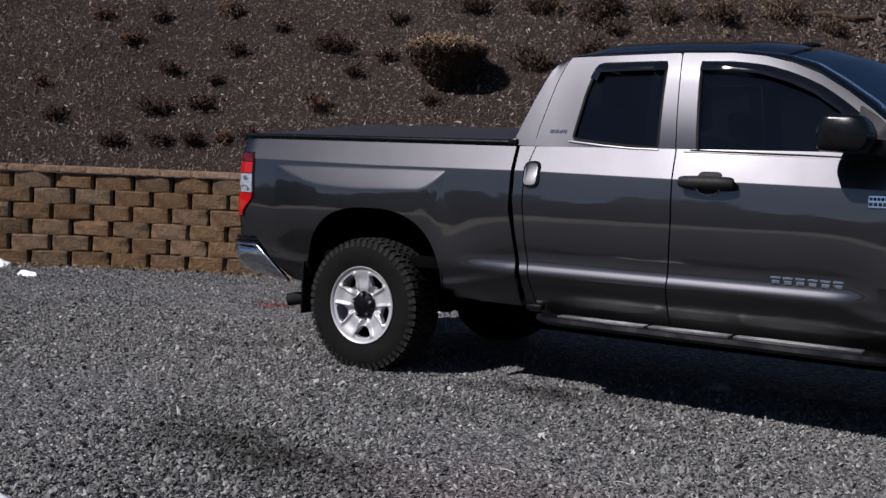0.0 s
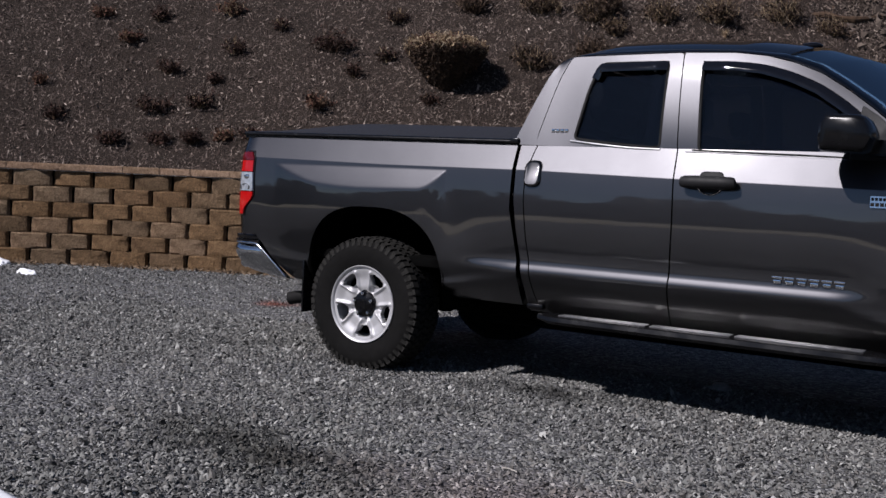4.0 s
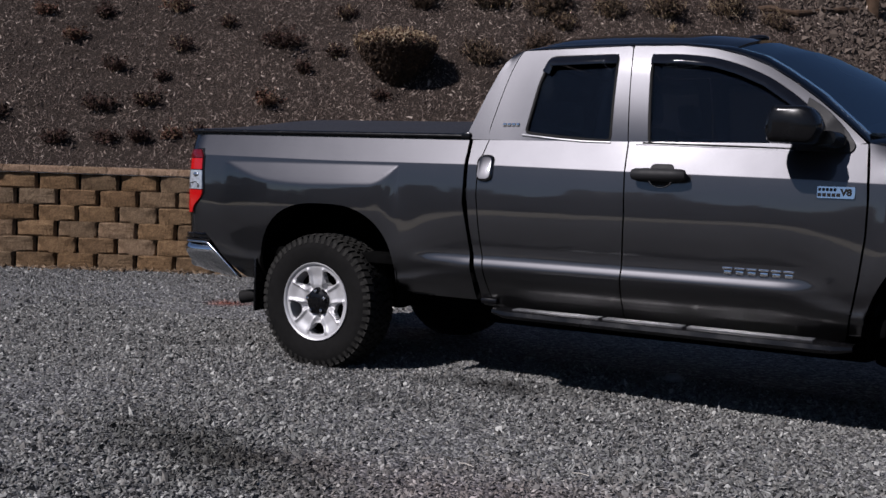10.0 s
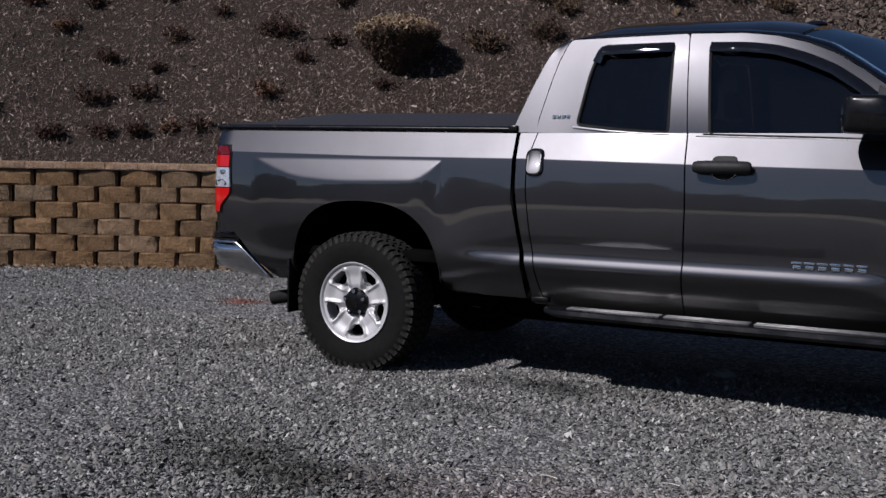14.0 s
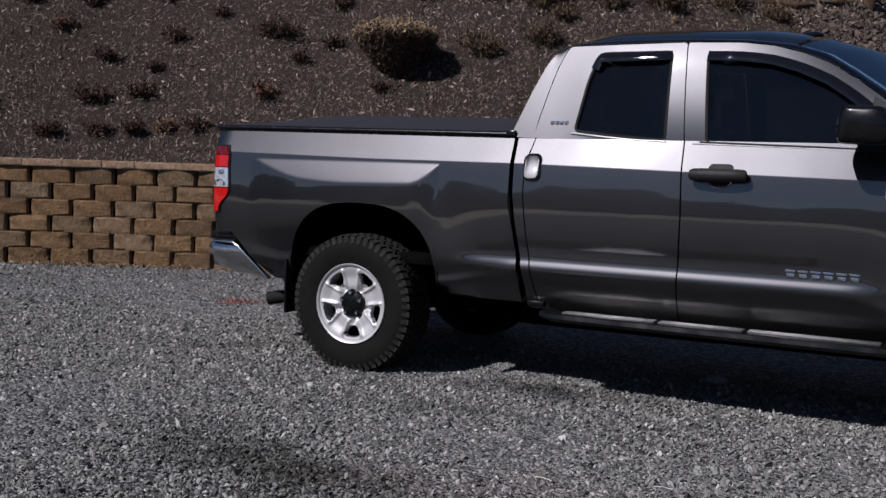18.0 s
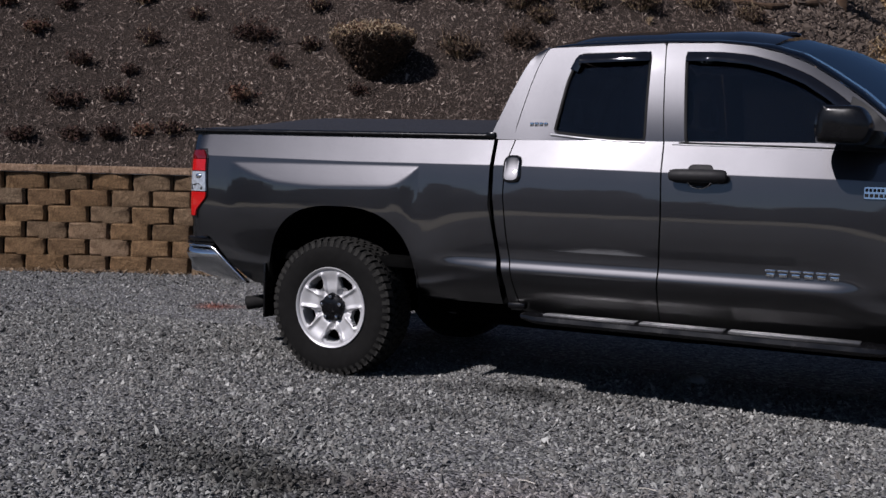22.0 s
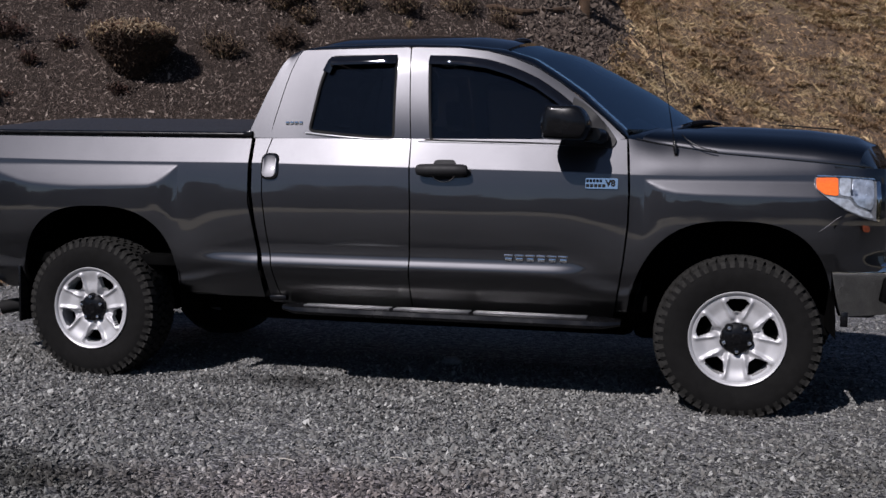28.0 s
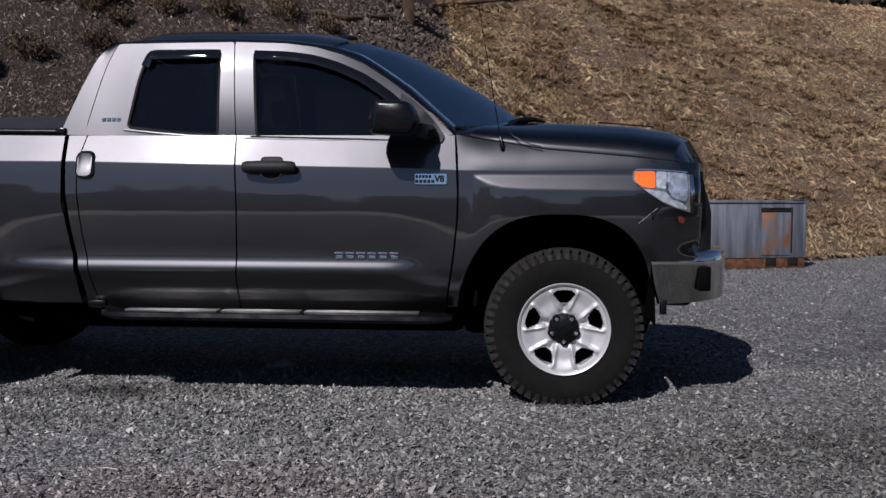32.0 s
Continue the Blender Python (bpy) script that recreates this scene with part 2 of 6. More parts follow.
def sheet(grid, skirt=None):
    """Verts and faces of a grid of points; skirt: a vector by which the rim is turned in, which gives the panel its edge."""
    a = np.array(grid, float)
    r, c = a.shape[:2]
    verts = [tuple(p) for p in a.reshape(-1, 3)]
    faces = [(i * c + j, i * c + j + 1, (i + 1) * c + j + 1, (i + 1) * c + j) for i in range(r - 1) for j in range(c - 1)]
    if skirt is not None:
        loop = [(0, j) for j in range(c)] + [(i, c - 1) for i in range(1, r)] + [(r - 1, j) for j in range(c - 2, -1, -1)] + [(i, 0) for i in range(r - 2, 0, -1)]
        base = len(verts)
        verts += [tuple(a[i, j] + np.array(skirt)) for i, j in loop]
        n = len(loop)
        for k in range(n):
            (i, j), (p, q) = loop[k], loop[(k + 1) % n]
            faces.append((i * c + j, base + k, base + (k + 1) % n, p * c + q))
    return verts, faces

# ---- pickup truck ----
truck = thing("pickup_truck", "dark grey metallic double-cab pickup truck parked on gravel", "pickup truck")
BELT = 1.41
SIDE = [(0.44, 0.845), (0.50, 0.892), (0.56, 0.931), (0.61, 0.957), (0.66, 0.969), (0.74, 0.964), (0.80, 0.968), (0.86, 0.9735), (0.92, 0.978), (0.98, 0.980), (1.04, 0.9795), (1.10, 0.9775), (1.16, 0.9738), (1.21, 0.9693), (1.25, 0.9650), (1.30, 0.9590), (1.40, 0.9450)]
SIDE_Z = np.arange(0.38, 1.401, 0.004)
SIDE_Y = np.convolve(np.pad(np.interp(SIDE_Z, *zip(*SIDE)), 6, "edge"), np.hanning(15)[1:-1] / np.hanning(15).sum(), "valid")
LEDGE = [(0.60, 0.0), (0.66, 0.009), (0.69, 0.015), (0.704, 0.0155), (0.72, 0.013), (0.734, 0.008), (0.75, 0.003), (0.77, 0.0)]
CREASE = [(-1.2, 1.296), (0.1, 1.273), (1.1, 1.270), (1.95, 1.252), (2.8, 1.238), (3.2, 1.225), (3.5, 1.222), (4.05, 1.234), (4.6, 1.24)]
SCOOP_REAR = [(-0.76, 0.0), (-0.70, 0.028), (-0.606, 0.062), (-0.50, 0.094), (-0.39, 0.116), (-0.22, 0.128), (-0.06, 0.131), (0.40, 0.120), (0.45, 0.100), (0.50, 0.064), (0.57, 0.0)]
SCOOP_FRONT = [(3.22, 0.0), (3.26, 0.024), (3.31, 0.048), (3.38, 0.064), (3.50, 0.072), (4.06, 0.078), (4.5, 0.06)]


SINK = [(-1.0, 0.0), (-0.75, 0.03), (-0.5, 0.07), (-0.3, 0.02), (-0.1, 0.0), (0.1, 0.0), (0.33, 0.065), (0.47, 0.155), (0.56, 0.225), (0.63, 0.195), (0.77, 0.075), (1.0, 0.0), (2.75, 0.0), (2.95, 0.06), (3.12, 0.17), (3.22, 0.14), (3.35, 0.04), (3.5, 0.0)]
SINK_X = np.arange(-1.3, 4.7, 0.01)


def softened(pts, width):
    """The polyline pts of (x, value), evenly sampled and smoothed over a width in hundredths of a metre."""
    win = np.hanning(2 * width + 3)[1:-1]
    return np.convolve(np.pad(np.interp(SINK_X, *zip(*pts)), width, "edge"), win / win.sum(), "valid")


SINK_Y, SOFT_REAR, SOFT_FRONT = softened(SINK, 7), softened(SCOOP_REAR, 18), softened(SCOOP_FRONT, 14)


def crease_z(x):
    """Height of the shoulder line, above which the sides lean in."""
    return curve_at(CREASE, x)


def row_z(x, z):
    """A mesh row's height, bent so that one row lies on the shoulder line."""
    return z + (crease_z(x) - 1.27) * smooth(1.04, 1.22, z) * (1 - smooth(1.32, 1.40, z))


def arch_bulge(x, z, xc):
    """The flare over a wheel: a sloping scoop under the shoulder, running out downwards."""
    rear = xc < 1
    line = 1.254 if rear else 1.202
    h = curve_at(SCOOP_REAR if rear else SCOOP_FRONT, x)
    depth = line - z
    drop = min(max(depth, 0.0), h)
    edge = 0.010
    if h > 0.03 and abs(depth - h) < edge:
        drop = h - 0.25 * (h + edge - depth) ** 2 / edge
    # under the scoop the swelling runs out softly fore and aft
    soft = float(np.interp(x, SINK_X, SOFT_REAR if rear else SOFT_FRONT))
    below = smooth(0.0, 0.32, depth - h)
    swell = (0.30 if rear else 0.36) * (drop * (1 - below) + soft * below) * (1 - smooth(0.26, 0.80, depth))
    return swell


def sink(x, z):
    """How far the widest line of the side sinks near the wheel arches."""
    return float(np.interp(x, SINK_X, SINK_Y)) * smooth(0.48, 0.72, z) * (1 - smooth(0.76, 1.24, z))


def half_width(x, z):
    """Half the body's width at a place along it and a height, below the windows."""
    zc = crease_z(x)
    wc = float(np.interp(zc, SIDE_Z, SIDE_Y))
    up = max(0.0, z - zc)
    lean = (wc - 0.907) / (BELT - zc) * up
    k = smooth(3.13, 3.34, x)
    w = wc - lean * (1 - k) - (0.20 * up + 1.6 * up * up) * k if z > zc else float(np.interp(z + sink(x, z), SIDE_Z, SIDE_Y))
    w += curve_at(LEDGE, z) * smooth(0.62, 0.82, x) * (1 - smooth(2.80, 3.02, x))
    w += arch_bulge(x, z, 0.05) + arch_bulge(x, z, 3.68)
    if x < -0.98:
        w -= 3.0 * (-0.98 - x) ** 2
    if x > 4.05:
        w -= 0.45 * (x - 4.05) ** 2 + 1.6 * max(0, x - 4.25) ** 2
    return w


def arch_z(x, xc, half, top, foot=0.50):
    u = abs(x - xc) / half
    return foot if u >= 1 else foot + (top - foot) * (1 - u ** 2.7) ** (1 / 2.5)


def clustered(a, b, n, spots):
    """Steps from a to b, closer together near the spots."""
    x = np.linspace(a, b, 400)
    dens = 1 + sum(6 * np.exp(-((x - s) / 0.03) ** 2) for s in spots)
    c = np.r_[0, np.cumsum((dens[1:] + dens[:-1]) / 2)]
    return np.interp(np.linspace(0, c[-1], n), c, x)


ROWS_Z = [0.86, 0.9, 0.94, 0.98, 1.03] + [1.04 + 0.0085 * k for k in range(26)] + [1.258, 1.264, 1.268, 1.2705, 1.274, 1.28, 1.29, 1.305, 1.32, 1.335, 1.35, 1.37, 1.39, 1.41]


def winged_panel(name, sgn, xs, low, high, warp, label):
    """A body side with a wheel arch cut into it."""
    fixed = np.array([z for z in ROWS_Z if z >= 1.03])
    rows = []
    for k in range(36):
        rows.append([(x, low(x) + (1.03 - low(x)) * k / 36) for x in xs])
    for z in fixed:
        rows.append([(x, row_z(x, z) + (high(x) - 1.41) * max(0.0, z - 1.29) / 0.12) for x in xs])
    grid = [[(warp(x, z), sgn * half_width(x, z), z) for x, z in row] for row in rows]
    v, f = sheet(grid, (0, -sgn * 0.03, 0))
    return obj(name, v, f, M_PAINT, truck, label, 50)


REAR_CUT = [(-1.2, 0.77), (-0.93, 0.785), (-0.66, 0.53), (-0.62, 0.50), (9, 0.50)]
BED_EDGE = [(0.4, 0.075), (0.62, 0.075), (0.78, 0.055), (0.94, 0.025), (1.05, 0.0), (1.5, 0.0)]


def bed_low(x):
    return max(curve_at(REAR_CUT, x), arch_z(x, 0.055, 0.515, 1.01))


def bed_high(x):
    return curve_at([(-1.1, 1.428), (1.02, 1.408)], x)


def bed_warp(x, z):
    return x + curve_at(BED_EDGE, z) * smooth(0.55, 1.0, x) - 0.02 * smooth(1.2, 1.4, z) * smooth(-0.9, -1.05, x)


DOOR_SPLIT = [(0.4, 1.957), (0.51, 1.96), (1.02, 1.966), (1.39, 1.951), (2.0, 1.911)]
REAR_SEAM = [(0.4, 1.20), (0.5, 1.185), (0.65, 1.16), (0.88, 1.12), (1.1, 1.093), (1.26, 1.093), (1.43, 1.135)]
FRONT_SEAM = [(0.4, 3.05), (0.51, 3.08), (0.78, 3.12), (0.98, 3.14), (1.16, 3.142), (1.3, 3.135), (1.45, 3.12)]
GAP_SEAM = [(0.4, 1.125), (0.62, 1.115), (0.78, 1.085), (0.94, 1.055), (1.1, 1.032), (1.45, 1.028)]
DOOR_Z = [0.47, 0.49, 0.52, 0.56, 0.60, 0.63, 0.66, 0.68, 0.695, 0.704, 0.712, 0.722, 0.734, 0.745, 0.77, 0.82] + ROWS_Z


def door_panel(name, sgn, left, right, parent, label, n=30, zs=DOOR_Z):
    grid = [[(x, sgn * half_width(x, row_z(x, z)), row_z(x, z)) for x in np.linspace(curve_at(left, z), curve_at(right, z), n)] for z in zs]
    v, f = sheet(grid, (0, -sgn * 0.03, 0))
    return obj(name, v, f, M_PAINT, parent, label, 50)


def shifted(pts, d):
    return [(z, x + d) for z, x in pts]


# upper cab
def cab_y(z, x=2.4):
    """Half the width of the upper cab at a height: curved over the doors, flatter at the rear pillar."""
    c = 1 - smooth(1.20, 1.70, x)
    return 0.906 - (0.12 + 0.14 * c) * (z - BELT) - (0.27 * (1 - c) + 0.04 * c) * max(0.0, z - BELT) ** 2 - 0.36 * max(0.0, x - 2.15) ** 2 * max(0.0, z - BELT)


GLASS_REAR = rounded([(1.345, 1.452), (1.390, 1.738), (1.436, 1.880), (1.838, 1.880), (1.851, 1.410), (1.610, 1.423)], [0.03, 0.05, 0.04, 0.03, 0.03, 0.2])
GLASS_FRONT = rounded([(2.058, 1.401), (2.019, 1.872), (2.189, 1.868), (2.351, 1.847), (2.493, 1.804), (2.635, 1.74), (2.757, 1.657), (2.858, 1.573), (3.063, 1.386)], [0.02, 0.03, 0.1, 0.1, 0.1, 0.1, 0.1, 0.1, 0.04])
UPPER_REAR = [(1.115, 1.413), (1.13, 1.491), (1.15, 1.581), (1.178, 1.703), (1.206, 1.804), (1.242, 1.891), (1.264, 1.919), (1.906, 1.924), (1.945, 1.396)]
UPPER_FRONT = [(1.951, 1.396), (1.912, 1.924), (2.188, 1.915), (2.35, 1.894), (2.492, 1.855), (2.624, 1.799), (2.756, 1.715), (2.878, 1.624), (2.998, 1.523), (3.116, 1.413)]
CAB_LINE = [(0.975, 1.416), (0.994, 1.471), (1.065, 1.662), (1.125, 1.800), (1.152, 1.848), (1.192, 1.895), (1.252, 1.930), (1.350, 1.948), (1.440, 1.953), (1.682, 1.956), (1.894, 1.953), (2.207, 1.939), (2.43, 1.912), (2.593, 1.86), (2.715, 1.784), (2.877, 1.67), (2.998, 1.561), (3.119, 1.453)]


def rail_in(x):
    """How far the pillar and roof rail turn in towards their outer edge."""
    return 0.001 + 0.049 * smooth(1.14, 1.35, x)


def ring_panel(name, sgn, outer, inner, parent, label, out=0.0):
    """A window frame: the surface between two closed outlines."""
    o, i = resample(outer, 120, True), resample(inner, 120, True)
    co, ci = np.mean(o, 0), np.mean(i, 0)
    start = min(range(120), key=lambda k: np.linalg.norm(i[k] - ci - (o[0] - co) * 0.8))
    i = np.roll(i, -start, 0)
    area = lambda p: float(np.sum(p[:, 0] * np.roll(p[:, 1], -1) - np.roll(p[:, 0], -1) * p[:, 1]))
    if area(o) * area(i) < 0:
        i = np.roll(i[::-1], 1, 0)
    verts, faces = [], []
    for s in range(5):
        for k in range(120):
            t = s / 4
            x, z = o[k] * (1 - t) + i[k] * t
            verts.append((x, sgn * (cab_y(z, x) + out), z))
    for k in range(120):
        x, z = i[k]
        verts.append((x, sgn * (cab_y(z, x) + out - 0.022), z))
    for k in range(120):
        x, z = o[k]
        verts.append((x, sgn * (cab_y(z, x) + out - 0.03), z))
    for s in range(5):
        for k in range(120):
            j = (k + 1) % 120
            faces.append((s * 120 + k, s * 120 + j, (s + 1) * 120 + j, (s + 1) * 120 + k))
    for k in range(120):
        j = (k + 1) % 120
        faces.append((k, j, 720 + j, 720 + k))
    return obj(name, verts, faces, M_PAINT, parent, label, 50)


def pane(name, sgn, outline, parent, label):
    bm = bmesh.new()
    slab(bm, outline, lambda x, z, d: (x, sgn * (cab_y(z, x) - 0.014 - d), z), 0.005)
    return part(name, bm, M_GLASS, parent, label)


def strip(name, sgn, pts, width, out, mat, parent, label="", height=0.008):
    """A narrow bar that follows a line on the upper cab's side."""
    bm = bmesh.new()
    p = resample(pts, 40)
    rows = []
    for k in range(len(p)):
        d = p[min(k + 1, 39)] - p[max(k - 1, 0)]
        nrm = np.array([-d[1], d[0]]) / np.linalg.norm(d)
        a, b = p[k], p[k] + nrm * width
        ya, yb = cab_y(a[1], a[0]), cab_y(b[1], b[0])
        rows.append([bm.verts.new((q[0], sgn * (y + h), q[1])) for q, y, h in ((a, ya, out - height), (a, ya, out), (a * 0.5 + b * 0.5, (ya + yb) / 2, out + 0.002), (b, yb, out), (b, yb, out - height))])
    for r, s in zip(rows, rows[1:]):
        for k in range(4):
            bm.faces.new((r[k], r[k + 1], s[k + 1], s[k]))
    return part(name, bm, mat, parent, label)


def visor(sgn, pts, parent):
    """A smoked wind deflector: a bowed strip under a line on the window's frame."""
    p = resample(pts, 48)
    grid = []
    for k in range(48):
        d = p[min(k + 1, 47)] - p[max(k - 1, 0)]
        down = np.array([d[1], -d[0]]) / np.linalg.norm(d)
        end = min(1.0, 0.25 + 6 * min(k, 47 - k) / 47)
        grid.append([(q[0], sgn * (cab_y(q[1], q[0]) + 0.004 + (0.020 * t + 0.011 * math.sin(math.pi * t)) * end), q[1]) for t in np.linspace(0, 1, 11) for q in (p[k] + down * 0.050 * t,)])
    v, f = sheet(grid, (0, -sgn * 0.004, -0.001))
    return obj("window_visor", v, f, M_SMOKE, parent, "smoked wind deflector over the window", 60)


def seal(sgn, outline, parent):
    """The black rubber frame round a pane."""
    o = resample(outline, 140, True)
    t = np.roll(o, -1, 0) - np.roll(o, 1, 0)
    nrm = np.stack([t[:, 1], -t[:, 0]], 1) / np.linalg.norm(t, axis=1)[:, None]
    if np.sum(nrm * (o - o.mean(0))) < 0:
        nrm = -nrm
    ring = [[(x, sgn * (cab_y(z, x) + up), z) for x, z in o + nrm * w] for w, up in ((-0.010, -0.013), (-0.010, 0.0005), (-0.002, 0.003), (0.004, 0.0005))]
    v, f = sheet([list(r) for r in zip(*[r + r[:1] for r in ring])])
    return obj("window_seal", v, f, M_MATT, parent, "black rubber seal round the glass", 60)


for sgn in (-1, 1):
    bed_xs = clustered(-1.085, 1.005, 120, (-0.45, 0.565))
    winged_panel("bed_side", sgn, bed_xs, bed_low, bed_high, bed_warp, "grey bed side with a flared wheel arch")
    fend_xs = clustered(3.147, 4.14, 90, (3.205, 4.135))
    winged_panel("front_fender", sgn, fend_xs, lambda x: arch_z(x, 3.675, 0.475, 1.0), lambda x: curve_at([(3.1, 1.425), (3.28, 1.385), (3.6, 1.335), (4.05, 1.295), (4.4, 1.26)], x),
                 lambda x, z: x + (curve_at(FRONT_SEAM, z) - 3.142) * (1 - smooth(3.15, 3.5, x)), "grey front fender with a flared wheel arch")
    nose = [[(x, sgn * (half_width(x, z) - 0.002), z) for x in np.linspace(4.136, 4.40, 12)] for z in np.linspace(0.99, 1.27, 14)]
    v, f = sheet(nose, (0, -sgn * 0.03, 0))
    obj("fender_nose", v, f, M_PAINT, truck, "grey nose of the fender round the headlamp", 60)
    front = door_panel("front_door", sgn, shifted(DOOR_SPLIT, 0.004), shifted(FRONT_SEAM, -0.005), truck, "closed grey front door")
    rear = door_panel("rear_door", sgn, shifted(REAR_SEAM, 0.004), shifted(DOOR_SPLIT, -0.004), truck, "closed grey rear door")
    door_panel("cab_corner", sgn, shifted(GAP_SEAM, 0.0), shifted(REAR_SEAM, -0.003), truck, "grey rear corner of the cab", 8)
    ring_panel("window_frame", sgn, UPPER_FRONT, GLASS_FRONT, front, "")
    ring_panel("window_frame", sgn, UPPER_REAR, GLASS_REAR, rear, "")
    pane("window_pane", sgn, [tuple(p) for p in resample(GLASS_FRONT, 60, True)], front, "dark tinted side glass")
    pane("window_pane", sgn, [tuple(p) for p in resample(GLASS_REAR, 60, True)], rear, "dark tinted side glass")
    # belt weatherstrips and bright beads
    strip("weatherstrip", sgn, [(2.029, 1.409), (2.596, 1.395), (3.058, 1.379)][::-1], 0.012, 0.006, M_MATT, front)
    strip("bright_bead", sgn, [(1.994, 1.4), (2.596, 1.385), (3.058, 1.369)][::-1], 0.007, 0.007, M_BEAD, front, "thin chrome bead under the glass")
    strip("bright_bead", sgn, [(1.33, 1.446), (1.542, 1.425), (1.693, 1.413), (1.853, 1.409)][::-1], 0.008, 0.007, M_BEAD, rear, "thin chrome bead under the glass")
    visor(sgn, [(2.024, 1.876), (2.189, 1.870), (2.351, 1.849), (2.493, 1.806), (2.635, 1.742), (2.757, 1.659), (2.830, 1.598)], front)
    visor(sgn, [(1.398, 1.800), (1.420, 1.855), (1.440, 1.878), (1.834, 1.882)], rear)
    seal(sgn, GLASS_FRONT, front)
    seal(sgn, GLASS_REAR, rear)
    # roof rail and rear pillar, between the doors' frames and the roof
    outer = [np.array(p) for p in resample(CAB_LINE, 90)]
    seam = resample([(1.118, 1.412)] + [(x - 0.005, z) for x, z in UPPER_REAR[1:6]] + [(UPPER_REAR[6][0] - 0.003, UPPER_REAR[6][1] + 0.005), (UPPER_REAR[7][0], UPPER_REAR[7][1] + 0.005)] + [(x + 0.001, z + 0.006) for x, z in UPPER_FRONT[1:9]] + [(3.125, 1.418)], 90)
    grid = [[(*(o * (1 - t) + s * t), ) for t in np.linspace(0, 1, 6)] for o, s in zip(outer, seam)]
    grid3 = [[(x, sgn * (cab_y(z, x) - rail_in(x) * (1 - t) ** 2.0), z) for (x, z), t in zip(row, np.linspace(0, 1, 6))] for row in grid]
    v, f = sheet(grid3, (0, -sgn * 0.03, 0))
    obj("roof_rail", v, f, M_PAINT, truck, "grey pillar and roof rail", 60)


def rail_edge(k):
    o = resample(CAB_LINE, 90)[k]
    return o[0], cab_y(o[1], o[0]) - rail_in(o[0]), o[1]


# roof, back of the cab, windshield
edge = [rail_edge(k) for k in range(90)]
top = [e for e in edge if e[2] > 1.905 and e[0] < 2.60 and e[0] > 1.17]
rows = []
for x, y, z in top:
    row = []
    for u in np.linspace(-1, 1, 33):
        crown = 1 - abs(u) ** 2.6
        fade = smooth(1.19, 1.5, x)
        row.append((x + 0.10 * crown * smooth(1.9, 2.62, x) - 0.05 * crown * (1 - fade), u * y, z + 0.112 * crown * (0.45 + 0.55 * fade) * (1 - 0.25 * smooth(2.2, 2.65, x))))
    rows.append(row)
v, f = sheet(rows, (0, 0, -0.03))
obj("roof", v, f, M_PAINT, truck, "grey roof panel", 60)
shield = [e for e in edge if e[0] >= top[-1][0] and e[2] > 1.46]
grid = []
for k, (x, y, z) in enumerate(shield):
    t = k / (len(shield) - 1)
    row = []
    for u in np.linspace(-1, 1, 33):
        c = 1 - abs(u) ** 1.5
        up = 0.082 * (1 - abs(u) ** 2.6)
        row.append((x + 0.02 + (0.15 + 0.30 * t) * c, u * (y - 0.012), z + up * (1 - t) * 1.0 + 0.012 * t * c - 0.004))
    grid.append(row)
v, f = sheet(grid, (-0.01, 0, -0.02))
obj("windshield", v, f, M_SHIELD, truck, "raked windshield reflecting the sky", 60)
low = grid[-1]
back = [e for e in edge if e[0] <= 1.22 and e[2] < 1.92]
grid = [[(x - 0.04 * (1 - u * u), u * y, z) for u in np.linspace(-1, 1, 21)] for x, y, z in back]
v, f = sheet(grid, (0.03, 0, 0))
obj("cab_back", v, f, M_PAINT, truck, "back wall of the cab", 60)
bm = bmesh.new()
slab(bm, rounded([(-0.62, 1.50), (0.62, 1.50), (0.55, 1.84), (-0.55, 1.84)], 0.05), lambda y, z, d: (0.985 + (z - 1.44) * 0.40 - 0.046 - 0.02 + d, y, z), 0.006)
part("rear_window", bm, M_GLASS, truck, "dark rear window")

# hood
def seam_z(x):
    return curve_at([(3.1, 1.43), (3.28, 1.39), (3.6, 1.34), (4.05, 1.30), (4.4, 1.265)], x)


def hood_top(x):
    return curve_at([(3.1, 1.505), (3.56, 1.497), (3.75, 1.494), (4.05, 1.480), (4.29, 1.447), (4.40, 1.40), (4.47, 1.345), (4.56, 1.25)], x)


grid = []
for t in np.linspace(0, 0.94, 50):
    row = []
    for u in np.linspace(-1, 1, 61):
        q = math.copysign(1 - (1 - abs(u)) ** 1.7, u)
        nose = 4.54 - 0.215 * abs(q) ** 2.2
        xr = 3.20 + 0.30 * (1 - abs(q) ** 2)
        x = xr + t * (nose - xr)
        xs_ = min(x, 4.36)
        y0 = half_width(xs_, seam_z(xs_)) - 0.006
        zs = seam_z(xs_)
        hump = (1 - abs(q) ** 3.4) ** 0.55
        line = 0.010 * smooth(0.50, 0.56, abs(q)) * (1 - smooth(0.60, 0.80, abs(q)))
        row.append((x, q * y0, zs + 0.004 + (hood_top(x) - zs) * hump + line))
    grid.append(row)
for out, drop in ((0.5, 0.5), (1.0, 1.0), (0.96, 1.5)):
    grid.append([(x + (0.068 + 0.035 * (1 - abs(y))) * out, y * (1 - 0.05 * out), z + drop * ((1.285 - 0.03 * abs(y)) - z if z > 1.30 else -0.02)) for x, y, z in grid[49]])
v, f = sheet(grid, (0, 0, -0.03))
hood = obj("hood", v, f, M_PAINT, truck, "grey hood with a raised middle", 24)
for sgn in (-1, 1):
    bm = bmesh.new()
    tube(bm, [(x, sgn * (half_width(x, seam_z(x)) - 0.003), seam_z(x) + 0.001) for x in np.linspace(3.17, 4.31, 24)], 0.0026, 6)
    part("hood_seam", bm, M_MATT, hood, "dark gap between hood and fender")
